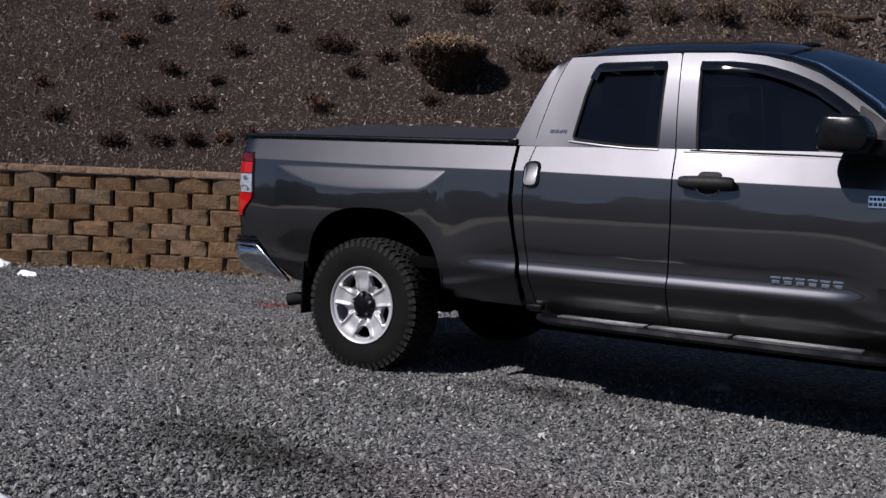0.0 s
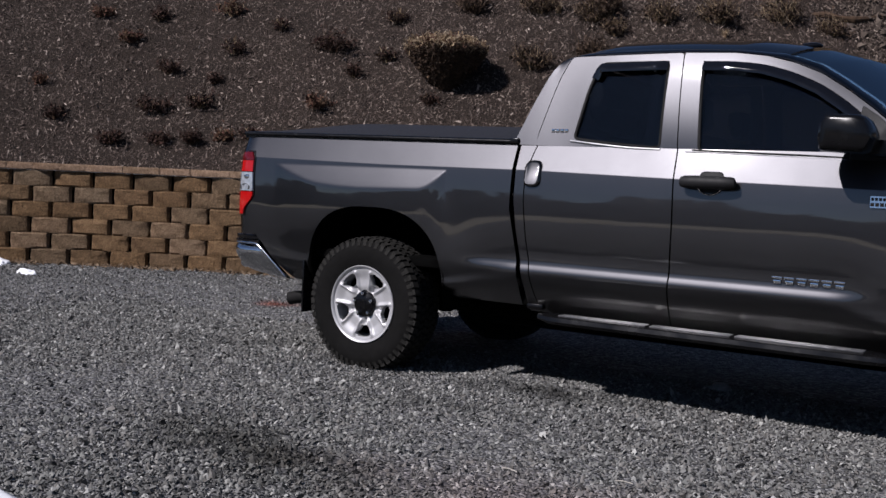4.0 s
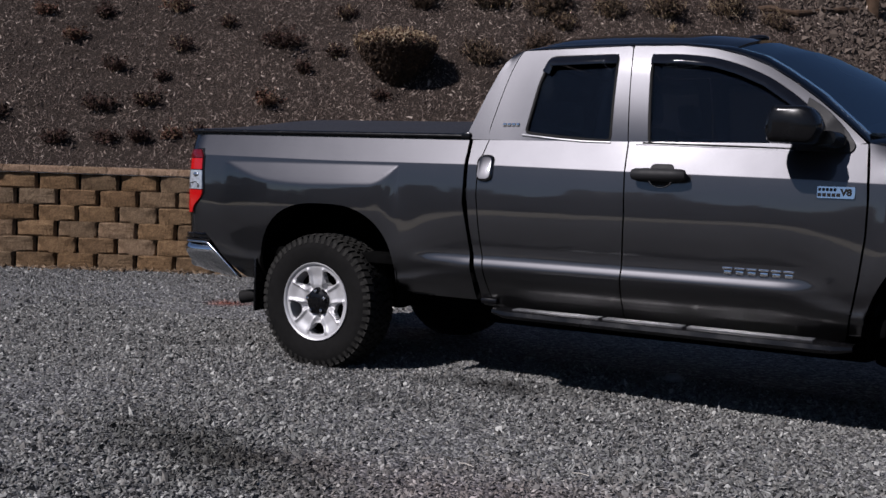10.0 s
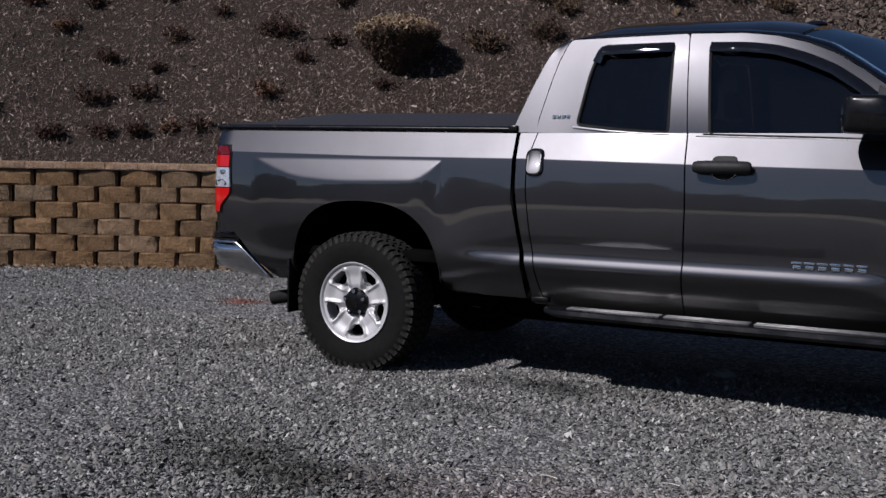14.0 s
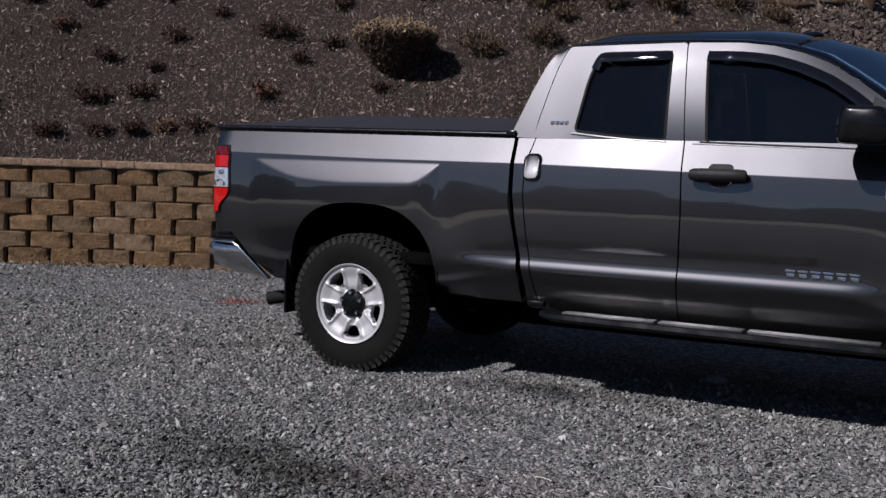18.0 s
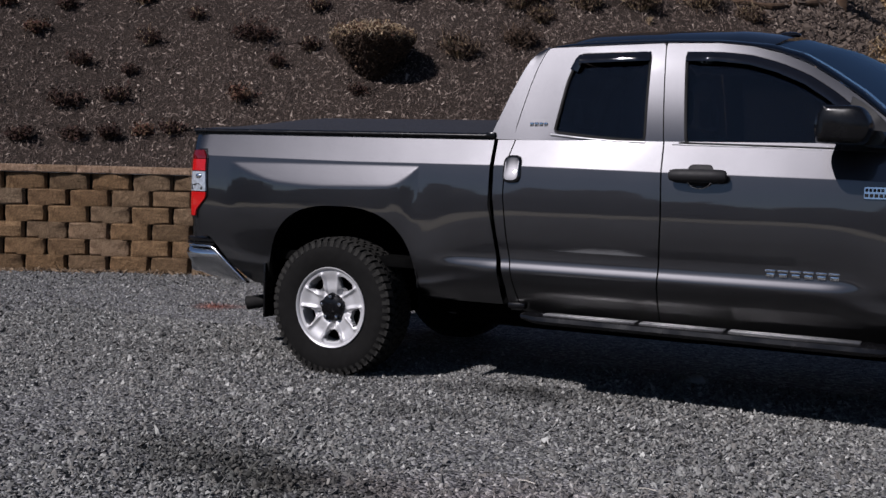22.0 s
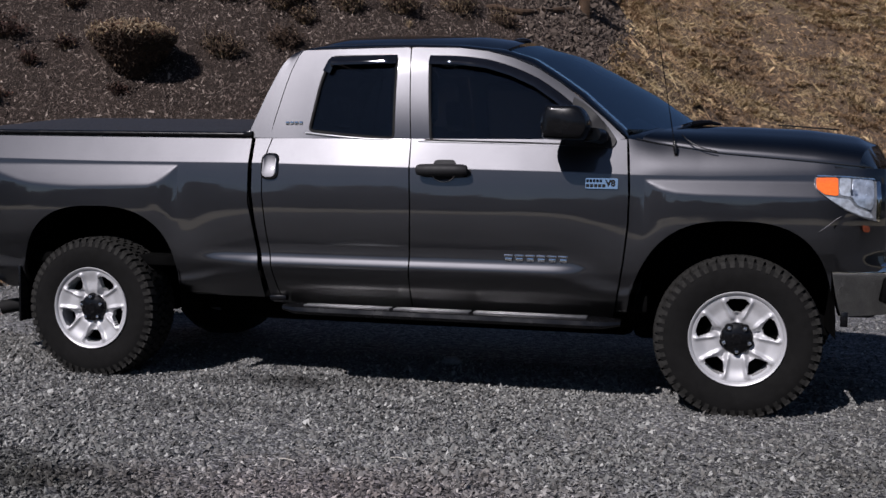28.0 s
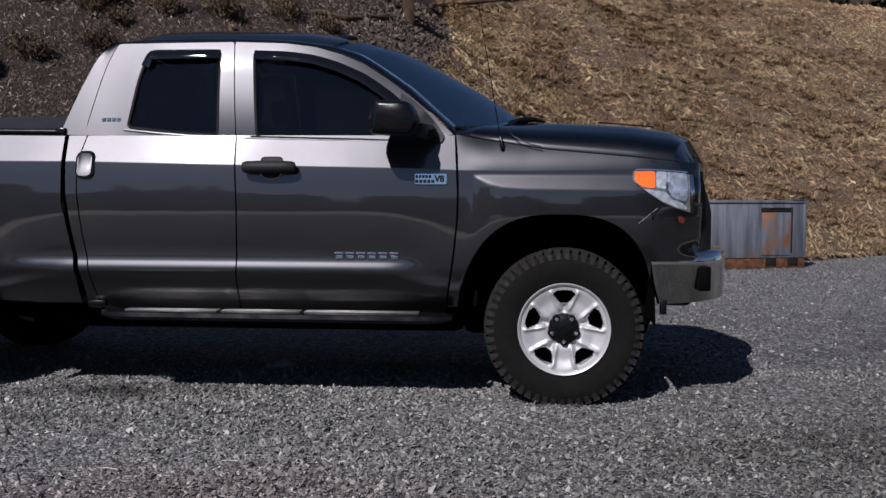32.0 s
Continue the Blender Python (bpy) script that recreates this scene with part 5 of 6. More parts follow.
def gravel_ground():
    m, n, l, b = material("gravel_bed")
    vec = coords(n, l)
    vo = n.new("ShaderNodeTexVoronoi")
    vo.inputs["Scale"].default_value = 52
    l.new(vec, vo.inputs["Vector"])
    sep = n.new("ShaderNodeSeparateColor")
    l.new(vo.outputs["Color"], sep.inputs["Color"])
    c = ramp(n, l, sep.outputs["Red"], (0.0, (0.035, 0.036, 0.038)), (0.5, (0.11, 0.11, 0.115)), (0.85, (0.20, 0.20, 0.205)), (1.0, (0.34, 0.34, 0.34)))
    big = noise_node(n, l, vec, 0.55, 4)
    c = mix(n, l, 0.6, c, ramp(n, l, big, (0.3, (0.62, 0.62, 0.62)), (0.7, (1, 1, 1))), "MULTIPLY")
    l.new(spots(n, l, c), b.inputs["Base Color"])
    b.inputs["Roughness"].default_value = 0.9
    b.inputs["Specular IOR Level"].default_value = 0.25
    inv = n.new("ShaderNodeMath")
    inv.operation = "SUBTRACT"
    inv.inputs[0].default_value = 1.0
    l.new(vo.outputs["Distance"], inv.inputs[1])
    bump(n, l, b, inv.outputs["Value"], 1.0, 0.02)
    return m


M_GRAVEL = gravel_ground()
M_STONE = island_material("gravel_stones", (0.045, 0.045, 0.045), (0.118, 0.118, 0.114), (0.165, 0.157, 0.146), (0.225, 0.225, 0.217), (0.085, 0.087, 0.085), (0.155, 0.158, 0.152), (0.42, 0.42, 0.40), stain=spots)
M_MULCH = soil_material("mulch_soil", (0.006, 0.0045, 0.0038), (0.034, 0.025, 0.020), (0.135, 0.104, 0.088), 65)
M_CHIP = island_material("mulch_chips", (0.011, 0.008, 0.0065), (0.064, 0.044, 0.036), (0.021, 0.015, 0.012), (0.135, 0.102, 0.085), (0.027, 0.018, 0.014), (0.165, 0.128, 0.107), (0.046, 0.031, 0.025), (0.34, 0.28, 0.24))
M_FARTURF = soil_material("far_turf", (0.10, 0.077, 0.05), (0.19, 0.147, 0.092), (0.29, 0.23, 0.145), 5)
M_DIRT = soil_material("dry_turf_soil", (0.030, 0.021, 0.016), (0.105, 0.074, 0.052), (0.22, 0.160, 0.105), 14)
def turf_tint(n, l, col):
    """Patches of straw, rust-brown and grey-brown in the turf."""
    vec = coords(n, l)
    patch = ramp(n, l, noise_node(n, l, vec, 0.85, 6, 0.7), (0.36, (0.42, 0.36, 0.345)), (0.46, (0.80, 0.66, 0.58)), (0.54, (0.96, 0.90, 0.78)), (0.64, (1.0, 1.0, 0.90)))
    return mix(n, l, 0.9, col, patch, "MULTIPLY")


M_STRAW = island_material("dry_grass", (0.17, 0.12, 0.077), (0.39, 0.30, 0.182), (0.26, 0.19, 0.118), (0.48, 0.375, 0.24), (0.13, 0.093, 0.067), (0.35, 0.27, 0.156), (0.57, 0.465, 0.31), stain=turf_tint)
M_ROCK = island_material("rubble", (0.040, 0.030, 0.024), (0.085, 0.065, 0.052), (0.055, 0.042, 0.034), (0.13, 0.102, 0.083))
M_TWIG = island_material("dead_twigs", (0.05, 0.032, 0.02), (0.11, 0.07, 0.045), (0.07, 0.045, 0.03), (0.17, 0.12, 0.08))
M_LEAF = island_material("withered_leaves", (0.05, 0.02, 0.014), (0.10, 0.045, 0.03), (0.06, 0.035, 0.02), (0.13, 0.075, 0.045))
M_SHADELEAF = island_material("shade_dark_leaves", (0.012, 0.006, 0.005), (0.045, 0.020, 0.015), (0.020, 0.011, 0.008), (0.075, 0.040, 0.028))
M_LITTER = island_material("brown_litter", (0.05, 0.032, 0.02), (0.17, 0.115, 0.07), (0.09, 0.06, 0.038), (0.26, 0.19, 0.125), (0.12, 0.08, 0.05))
M_TUFT = island_material("pale_tufts", (0.20, 0.14, 0.08), (0.32, 0.24, 0.15), (0.14, 0.09, 0.055), (0.42, 0.34, 0.24))
M_TIMBER = plain("weathered_timber", (0.06, 0.038, 0.024), 0.8, vary=0.4, grain=9, relief=0.6, spec=0.2)


def raw(name, verts, faces, mat, parent=None, flat=True):
    """A mesh straight from arrays: verts (n, 3), faces (m, 3 or 4)."""
    me = bpy.data.meshes.new(name)
    verts, faces = np.asarray(verts, np.float32), np.asarray(faces, np.int32)
    k = faces.shape[1]
    me.vertices.add(len(verts))
    me.vertices.foreach_set("co", verts.ravel())
    me.loops.add(faces.size)
    me.loops.foreach_set("vertex_index", faces.ravel())
    me.polygons.add(len(faces))
    me.polygons.foreach_set("loop_start", np.arange(0, faces.size, k, dtype=np.int32))
    me.polygons.foreach_set("use_smooth", np.full(len(faces), not flat))
    me.update(calc_edges=True)
    me.validate()
    me.materials.append(mat)
    ob = new(name, me)
    if parent is not None:
        ob.parent = parent
    return ob


rng = np.random.default_rng(11)


def turns(n):
    """n random rotation matrices."""
    q = rng.normal(size=(n, 4))
    q /= np.linalg.norm(q, axis=1)[:, None]
    w, x, y, z = q.T
    return np.stack([np.stack([1 - 2 * (y * y + z * z), 2 * (x * y - z * w), 2 * (x * z + y * w)], 1),
                     np.stack([2 * (x * y + z * w), 1 - 2 * (x * x + z * z), 2 * (y * z - x * w)], 1),
                     np.stack([2 * (x * z - y * w), 2 * (y * z + x * w), 1 - 2 * (x * x + y * y)], 1)], 1)


OCTA_V = np.array([(1, 0, 0), (-1, 0, 0), (0, 1, 0), (0, -1, 0), (0, 0, 1), (0, 0, -1)], float)
OCTA_F = np.array([(0, 2, 4), (2, 1, 4), (1, 3, 4), (3, 0, 4), (2, 0, 5), (1, 2, 5), (3, 1, 5), (0, 3, 5)])
TETRA_V = np.array([(1, 0, -0.3), (-0.6, 0.8, -0.3), (-0.6, -0.8, -0.3), (0, 0, 0.9)], float)
TETRA_F = np.array([(0, 1, 2), (0, 3, 1), (1, 3, 2), (2, 3, 0)])


def scatter(name, places, sizes, shape, mat, parent=None, squash=(1, 1, 1), lie=None, grade=0.0):
    """Many small pieces in one mesh, each turned and shaped by chance."""
    sv, sf = shape
    n = len(places)
    v = sv[None] * (sizes[:, None, None] * np.array(squash) * rng.uniform(0.7, 1.3, (n, 1, 3)))
    v = v * rng.uniform(0.75, 1.2, (n, len(sv), 1))
    if lie is None:
        v = np.einsum("nij,nkj->nki", turns(n), v)
    else:
        a = rng.uniform(0, 2 * math.pi, n)
        c, s = np.cos(a), np.sin(a)
        x, y = v[..., 0] * c[:, None] - v[..., 1] * s[:, None], v[..., 0] * s[:, None] + v[..., 1] * c[:, None]
        tilt = rng.normal(0, lie, (n, 2)) + grade
        v = np.stack([x, y, v[..., 2] + x * tilt[:, :1] + y * tilt[:, 1:]], -1)
    v = v + places[:, None]
    f = sf[None] + (np.arange(n) * len(sv))[:, None, None]
    return raw(name, v.reshape(-1, 3), f.reshape(-1, sf.shape[1]), mat, parent)


# gravel yard out to the horizon
xs = np.r_[-400, -100, -40, np.linspace(-14, 14, 57), 40, 100, 400]
ys = np.r_[-400, -100, -40, -15, np.linspace(-8, 14, 45), 40, 100, 400]
gv = [(x, y, 0.012 * noise.noise((x * 0.7, y * 0.7, 0)) * (1 if abs(x) < 14 and -8 < y < 14 else 0) - 0.004) for y in ys for x in xs]
gf = [(j * len(xs) + i, j * len(xs) + i + 1, (j + 1) * len(xs) + i + 1, (j + 1) * len(xs) + i) for j in range(len(ys) - 1) for i in range(len(xs) - 1)]
ground = raw("ground", gv, gf, M_GRAVEL, None, False)
tagged(ground, "grey crushed gravel yard", "gravel", kind="structure")

# unseen pale ground behind the camera, added for the pale band the doors reflect
field = []
for a in np.linspace(radians(170), radians(374), 60):
    edge_r = 23 + 2.0 * math.sin(a * 7) + 1.2 * math.sin(a * 17)
    field.append([(r * math.cos(a), r * math.sin(a), 0.03 + 0.004 * (r - edge_r)) for r in np.linspace(edge_r, 66, 8)])
v, f = sheet(field)
M_FIELD = soil_material("pale_reflected_field", (0.36, 0.32, 0.24), (0.50, 0.45, 0.34), (0.58, 0.53, 0.42), 5)
tagged(raw("far_field", v, f, M_FIELD, None, False), "unseen pale ground behind the camera, added for its reflection in the doors", "field", kind="structure")


def spread(n, x0, x1, y0, y1, keep):
    p = np.stack([rng.uniform(x0, x1, n), rng.uniform(y0, y1, n)], 1)
    return p[[bool(keep(x, y)) for x, y in p]]


foot_y = lambda x: float(np.interp(x, _t[:, 0], _t[:, 1]))
near = np.concatenate([spread(135000, -3.5, 7.5, -3.4, 0.2, lambda x, y: True), spread(52000, -9, -0.6, -2.0, 3.2, lambda x, y: y < foot_y(x)),
                       spread(14000, -0.9, 2.2, -4.5, -3.4, lambda x, y: True), spread(34000, 3.8, 10.5, 0.2, 11.5, lambda x, y: y < foot_y(x) + 0.1)])
size = rng.gamma(6.0, 0.0013, len(near)).clip(0.004, 0.019)
pl = np.c_[near, size * 0.05 - 0.001]
tagged(scatter("loose_gravel", pl, size, (OCTA_V, OCTA_F), M_STONE, None, (1.15, 0.95, 0.62), 0.6), "loose angular grey gravel stones", "gravel", kind="stuff")

# hillside: mulch, rubble strip and dry turf are one slope
S0, S1 = s_of_x(-17), s_of_x(28)
vv = np.r_[np.linspace(0.10, 4, 60), np.linspace(4.2, 12, 30), 16, 24, 40]


def turf_edge(v):
    """Where turf takes over from rubble, v metres up the slope."""
    return 37.3 + 0.75 * (min(v, 9) - 2.0)


def hill_mesh(name, ends, n, mat, label, cat):
    grid = [[hill_point(s, v) for s in np.linspace(*ends(v), n)] for v in vv]
    v, f = sheet(grid)
    return tagged(raw(name, v, f, mat, None, False), label, cat, kind="structure")


hill_mesh("mulch_slope", lambda v: (S0, turf_edge(v)), 190, M_MULCH, "steep slope covered with dark bark mulch", "slope")
hill_mesh("grass_slope", lambda v: (turf_edge(v), S1), 150, M_DIRT, "slope of dry yellow-brown turf", "slope")


end = [np.array(hill_point(S1, v)) for v in vv]
v, f = sheet([[tuple(e + np.array((1.0, 0.45, 0.0)) * d + (0, 0, 0.0)) for d in (-0.3, 6, 16, 40)] for e in end])
tagged(raw("far_slope", v, f, M_FARTURF, None, False), "far end of the dry turf slope", "slope", kind="structure")


def on_hill(n, xa, xb, va, vb):
    """n chance places on the slope: points, arc lengths and distances uphill."""
    s = rng.uniform(s_of_x(xa), s_of_x(xb), n)
    v = rng.uniform(va, vb, n)
    ease = lambda a, b, x: (lambda t: t * t * (3 - 2 * t))(np.clip((x - a) / (b - a), 0, 1))
    x0, y0 = np.interp(s, _s, _t[:, 0]), np.interp(s, _s, _t[:, 1])
    nx, ny = np.interp(s, _s, _n[:, 0]), np.interp(s, _s, _n[:, 1])
    flat = 1 - ease(1.8, 6.2, x0)
    brow = 3.3 + 9.0 * ease(0.8, 3.6, x0)
    run = np.minimum(v, brow) + (0.40 - FAR_DIP * ease(11.0, 17.0, x0)) * np.maximum(0, v - brow)
    z = 1.17 * flat + (0.92 - 0.34 * ease(1.5, 8.0, x0)) * np.maximum(0, run - 0.20 * flat)
    z += lumps(x0, s, v) * ease(0.1, 0.8, v)
    return np.stack([x0 + nx * v, y0 + ny * v, z], 1), s, v


def grade_at(s):
    """The slope's rise along x and y at arc length s."""
    x0 = np.interp(s, _s, _t[:, 0])
    steep = 0.92 - 0.34 * np.clip((x0 - 1.5) / 6.5, 0, 1)
    return np.stack([np.interp(s, _s, _n[:, k]) * steep for k in (0, 1)], 1)


p, s_, v_ = on_hill(185000, -11.0, 5.0, 0.16, 4.6)
keep = (rng.random(len(p)) < 1.0 - 0.6 * np.clip((v_ - 3.0) / 1.6, 0, 1)) & (s_ < [turf_edge(q) for q in v_])
p, gr = p[keep] + (0, -0.003, 0.004), grade_at(s_[keep])
sz = rng.gamma(2.6, 0.0050, len(p)).clip(0.004, 0.036)
tagged(scatter("mulch_chips", p, sz, (TETRA_V, TETRA_F), M_CHIP, None, (1.45, 0.42, 0.32), 0.6, gr), "coarse dark bark mulch chips on the slope", "mulch", kind="stuff")

# rubble strip between mulch and turf
p, s_, v_ = on_hill(9000, 1.6, 6.0, 2.0, 6.0)
keep = (s_ > 36.2) & (s_ < [turf_edge(q) + 0.15 for q in v_])
p = p[keep]
sz = rng.gamma(2.0, 0.0105, len(p)).clip(0.007, 0.085)
tagged(scatter("rubble", p + (0, 0, 0.01), sz, (OCTA_V, OCTA_F), M_ROCK, None, (1.2, 1.0, 0.8)), "grey-brown broken rock between mulch and turf", "rocks", kind="stuff")


def blades(name, p, height, width, lean, mat, label, cat):
    """Bent blades: two quads each."""
    n = len(p)
    a = rng.uniform(0, 2 * math.pi, n)
    h = height * rng.uniform(0.5, 1.3, n)
    w = width * rng.uniform(0.6, 1.4, n)
    ld = rng.uniform(0, 2 * math.pi, n)
    ln = lean * rng.uniform(0.3, 1.6, n) * h
    side = np.stack([np.cos(a), np.sin(a), 0 * a], 1) * w[:, None]
    out = np.stack([np.cos(ld), np.sin(ld), 0 * a], 1) * ln[:, None]
    up = np.zeros((n, 3))
    up[:, 2] = h
    mid = p + up * 0.6 + out * 0.35
    tip = p + up * 0.95 + out
    v = np.stack([p - side, p + side, mid + side * 0.8, mid - side * 0.8, tip + side * 0.15, tip - side * 0.15], 1)
    f = (np.arange(n) * 6)[:, None, None] + np.array([(0, 1, 2, 3), (3, 2, 4, 5)])[None]
    return tagged(raw(name, v.reshape(-1, 3), f.reshape(-1, 4), mat), label, cat, kind="stuff")


p, s_, v_ = on_hill(190000, 2.6, 19, 0.0, 14)
clump = np.array([noise.noise((a * 1.1, b * 1.1, 5)) + 0.6 * noise.noise((a * 3.3, b * 3.3, 9)) for a, b in zip(s_, v_)])
keep = (rng.random(len(p)) < np.clip(0.60 + 1.4 * clump, 0.08, 1)) & (s_ > [turf_edge(q) - 0.1 for q in v_])
blades("dry_grass", p[keep], 0.080, 0.0050, 2.3, M_STRAW, "short matted dry yellow-brown grass", "grass")
# tussocks: arching blades from one root
c, s_, v_ = on_hill(6500, 2.8, 17, 0.05, 12)
thick = np.array([noise.noise((a * 0.8, b * 0.8, 15)) for a, b in zip(s_, v_)])
ok = (s_ > [turf_edge(q) for q in v_]) & (rng.random(len(c)) < np.clip(0.45 + 1.3 * thick, 0.05, 1))
c = c[ok]
per = 34
root = np.repeat(c, per, 0)
reach = np.repeat(rng.gamma(4, 0.038, len(c)).clip(0.07, 0.34), per) * rng.uniform(0.5, 1.1, len(root))
a = rng.uniform(0, 2 * math.pi, len(root))
way = np.stack([np.cos(a), np.sin(a), 0 * a], 1)
side = np.stack([-np.sin(a), np.cos(a), 0 * a], 1) * 0.0065
rise = rng.uniform(0.12, 0.55, len(root)) * reach
lift = np.zeros((len(root), 3))
lift[:, 2] = 1
base = root + way * (0.15 * reach)[:, None]
mid = base + way * (0.45 * reach)[:, None] + lift * rise[:, None]
tip = base + way * (1.0 * reach)[:, None] + lift * (rise * rng.uniform(0.2, 0.95, len(root)))[:, None]
v = np.stack([base - side, base + side, mid + side * 0.85, mid - side * 0.85, tip + side * 0.2, tip - side * 0.2], 1)
f = (np.arange(len(root)) * 6)[:, None, None] + np.array([(0, 1, 2, 3), (3, 2, 4, 5)])[None]
tagged(raw("grass_tussocks", v.reshape(-1, 3), f.reshape(-1, 4), M_STRAW), "matted tussocks of dry straw-coloured grass", "grass", kind="stuff")
p, s_, v_ = on_hill(170000, 2.6, 27, 0.02, 20)
mat_of = np.array([noise.noise((a * 0.9, b * 0.9, 25)) + 0.7 * noise.noise((a * 2.6, b * 2.6, 29)) for a, b in zip(s_, v_)])
on = (s_ > [turf_edge(q) - 0.05 for q in v_]) & (rng.random(len(p)) < np.clip(0.62 + 0.9 * mat_of + 0.05 * (v_ - 5), 0.10, 1))
p, gr = p[on] + (0, -0.006, 0.008), grade_at(s_[on])
sz = rng.gamma(3.0, 0.0115, len(p)).clip(0.010, 0.085)
tagged(scatter("turf_litter", p, sz, (TETRA_V, TETRA_F), M_STRAW, None, (1.7, 0.30, 0.30), 0.5, gr), "straw litter and clods in the turf", "litter", kind="stuff")


# retaining wall: split-face blocks in six courses under a cap
def block_mesh(name, w, h, d, seed, taper, rough):
    """A split-face block: a broken front, chamfered flanks, the back plain. Front looks to -y; origin at its foot's middle."""
    r = random.Random(seed)
    cols = [(-w / 2, taper), (-w / 2 + 0.012, taper * 0.75), (-w / 2 + taper * 0.62, 0.010), (-w / 6, -0.010), (w / 6, -0.010), (w / 2 - taper * 0.62, 0.010), (w / 2 - 0.012, taper * 0.75), (w / 2, taper)]
    rows = [0.0, 0.12, 0.4, 0.72, 0.92, 1.0]
    verts, faces = [], []
    for j, t in enumerate(rows):
        rim = 0.009 if j in (0, 5) else 0.0
        for x, y in cols:
            verts.append((x + r.uniform(-1, 1) * rough * 0.3, y + rim + r.uniform(-1, 1) * rough, h * t))
    c = len(cols)
    for j in range(5):
        for i in range(c - 1):
            faces.append((j * c + i, j * c + i + 1, (j + 1) * c + i + 1, (j + 1) * c + i))
    b = len(verts)
    verts += [(-w * 0.36, d, 0), (w * 0.36, d, 0), (w * 0.36, d, h), (-w * 0.36, d, h)]
    faces += [(b, b + 3, b + 2, b + 1), (0, (5 * c), b + 3, b), (c - 1, b + 1, b + 2, 6 * c - 1)]
    faces += [tuple(5 * c + i for i in range(c)) + (b + 2, b + 3), tuple(i for i in range(c - 1, -1, -1)) + (b, b + 1)]
    me = bpy.data.meshes.new(name)
    me.from_pydata(verts, [], faces)
    bm = bmesh.new()
    bm.from_mesh(me)
    bmesh.ops.recalc_face_normals(bm, faces=bm.faces)
    bm.to_mesh(me)
    bm.free()
    me.polygons.foreach_set("use_smooth", [True] * len(me.polygons))
    me.set_sharp_from_angle(angle=radians(28))
    return me


def block_material(name, *cols):
    m, n, l, b = material(name)
    info = n.new("ShaderNodeObjectInfo")
    c = ramp(n, l, info.outputs["Random"], *[(k / (len(cols) - 1), q) for k, q in enumerate(cols)])
    vec = coords(n, l)
    fine, big = noise_node(n, l, vec, 55, 6, 0.7), noise_node(n, l, vec, 7, 3)
    c = mix(n, l, 0.75, c, ramp(n, l, fine, (0.28, (0.25, 0.22, 0.20)), (0.62, (1, 1, 1))), "MULTIPLY")
    c = mix(n, l, 0.75, c, ramp(n, l, big, (0.35, (0.42, 0.38, 0.34)), (0.62, (1, 1, 1))), "MULTIPLY")
    l.new(c, b.inputs["Base Color"])
    b.inputs["Roughness"].default_value = 0.9
    b.inputs["Specular IOR Level"].default_value = 0.2
    pits = noise_node(n, l, vec, 19, 4, 0.6)
    bump(n, l, b, mix(n, l, 0.5, fine, pits), 1.0, 0.05)
    return m


M_BLOCK = block_material("split_face_concrete", (0.21, 0.130, 0.066), (0.27, 0.172, 0.092), (0.155, 0.102, 0.057), (0.24, 0.174, 0.113), (0.19, 0.114, 0.056), (0.30, 0.210, 0.136))
M_CAP = block_material("cap_concrete", (0.37, 0.25, 0.165), (0.43, 0.30, 0.21), (0.34, 0.235, 0.155))
COURSE, PITCH = 0.186, 0.470
wall_s0, wall_s1 = s_of_x(-10.0), s_of_x(-0.8)
core = []
for s in np.linspace(wall_s0, wall_s1, 60):
    p, n = toe_at(s)
    for v, z in ((0.10, -0.1), (0.17, 1.10), (0.40, 1.10)):
        core.append((*(p + n * v), z))
cf = [(3 * k + a, 3 * k + a + 1, 3 * k + a + 4, 3 * k + a + 3) for k in range(59) for a in (0, 1)]
wall = raw("retaining_wall", core, cf, soil_material("wall_core", (0.01, 0.008, 0.006), (0.02, 0.015, 0.01), (0.03, 0.02, 0.015)), None, False)
tagged(wall, "tan split-face concrete block retaining wall", "retaining wall", kind="structure")
blocks = [block_mesh("block", 0.458, COURSE - 0.002, 0.26, k, 0.046, 0.013) for k in range(6)]
caps = [block_mesh("cap_stone", w, 0.085, 0.30, 20 + k, 0.008, 0.003) for k, w in enumerate((0.30, 0.44, 0.37, 0.47))]
for me in blocks:
    me.materials.append(M_BLOCK)
for me in caps:
    me.materials.append(M_CAP)


def facing(s, v, z, spin=0.0):
    p, n = toe_at(s)
    q = p + n * v
    return pose(q[0], q[1], z, 0, 0, math.degrees(math.atan2(n[1], n[0])) - 90 + spin)


pick = random.Random(3)
for c in range(6):
    s = wall_s0 + (0.0 if c % 2 else 0.5 * PITCH)
    while s < wall_s1:
        ob = new("block", pick.choice(blocks))
        ob.parent = wall
        ob.matrix_basis = facing(s, 0.018 * c + pick.uniform(-0.006, 0.006), -0.012 + c * COURSE, pick.uniform(-1.5, 1.5))
        s += PITCH
s = wall_s0
while s < wall_s1:
    k = pick.choice((0, 1, 1, 2, 3))
    w = (0.30, 0.44, 0.37, 0.47)[k]
    ob = new("cap_stone", caps[k])
    ob.parent = wall
    ob.matrix_basis = facing(s + w / 2, 0.06 + pick.uniform(-0.004, 0.004), 6 * COURSE - 0.010, pick.uniform(-0.6, 0.6))
    s += w + 0.004


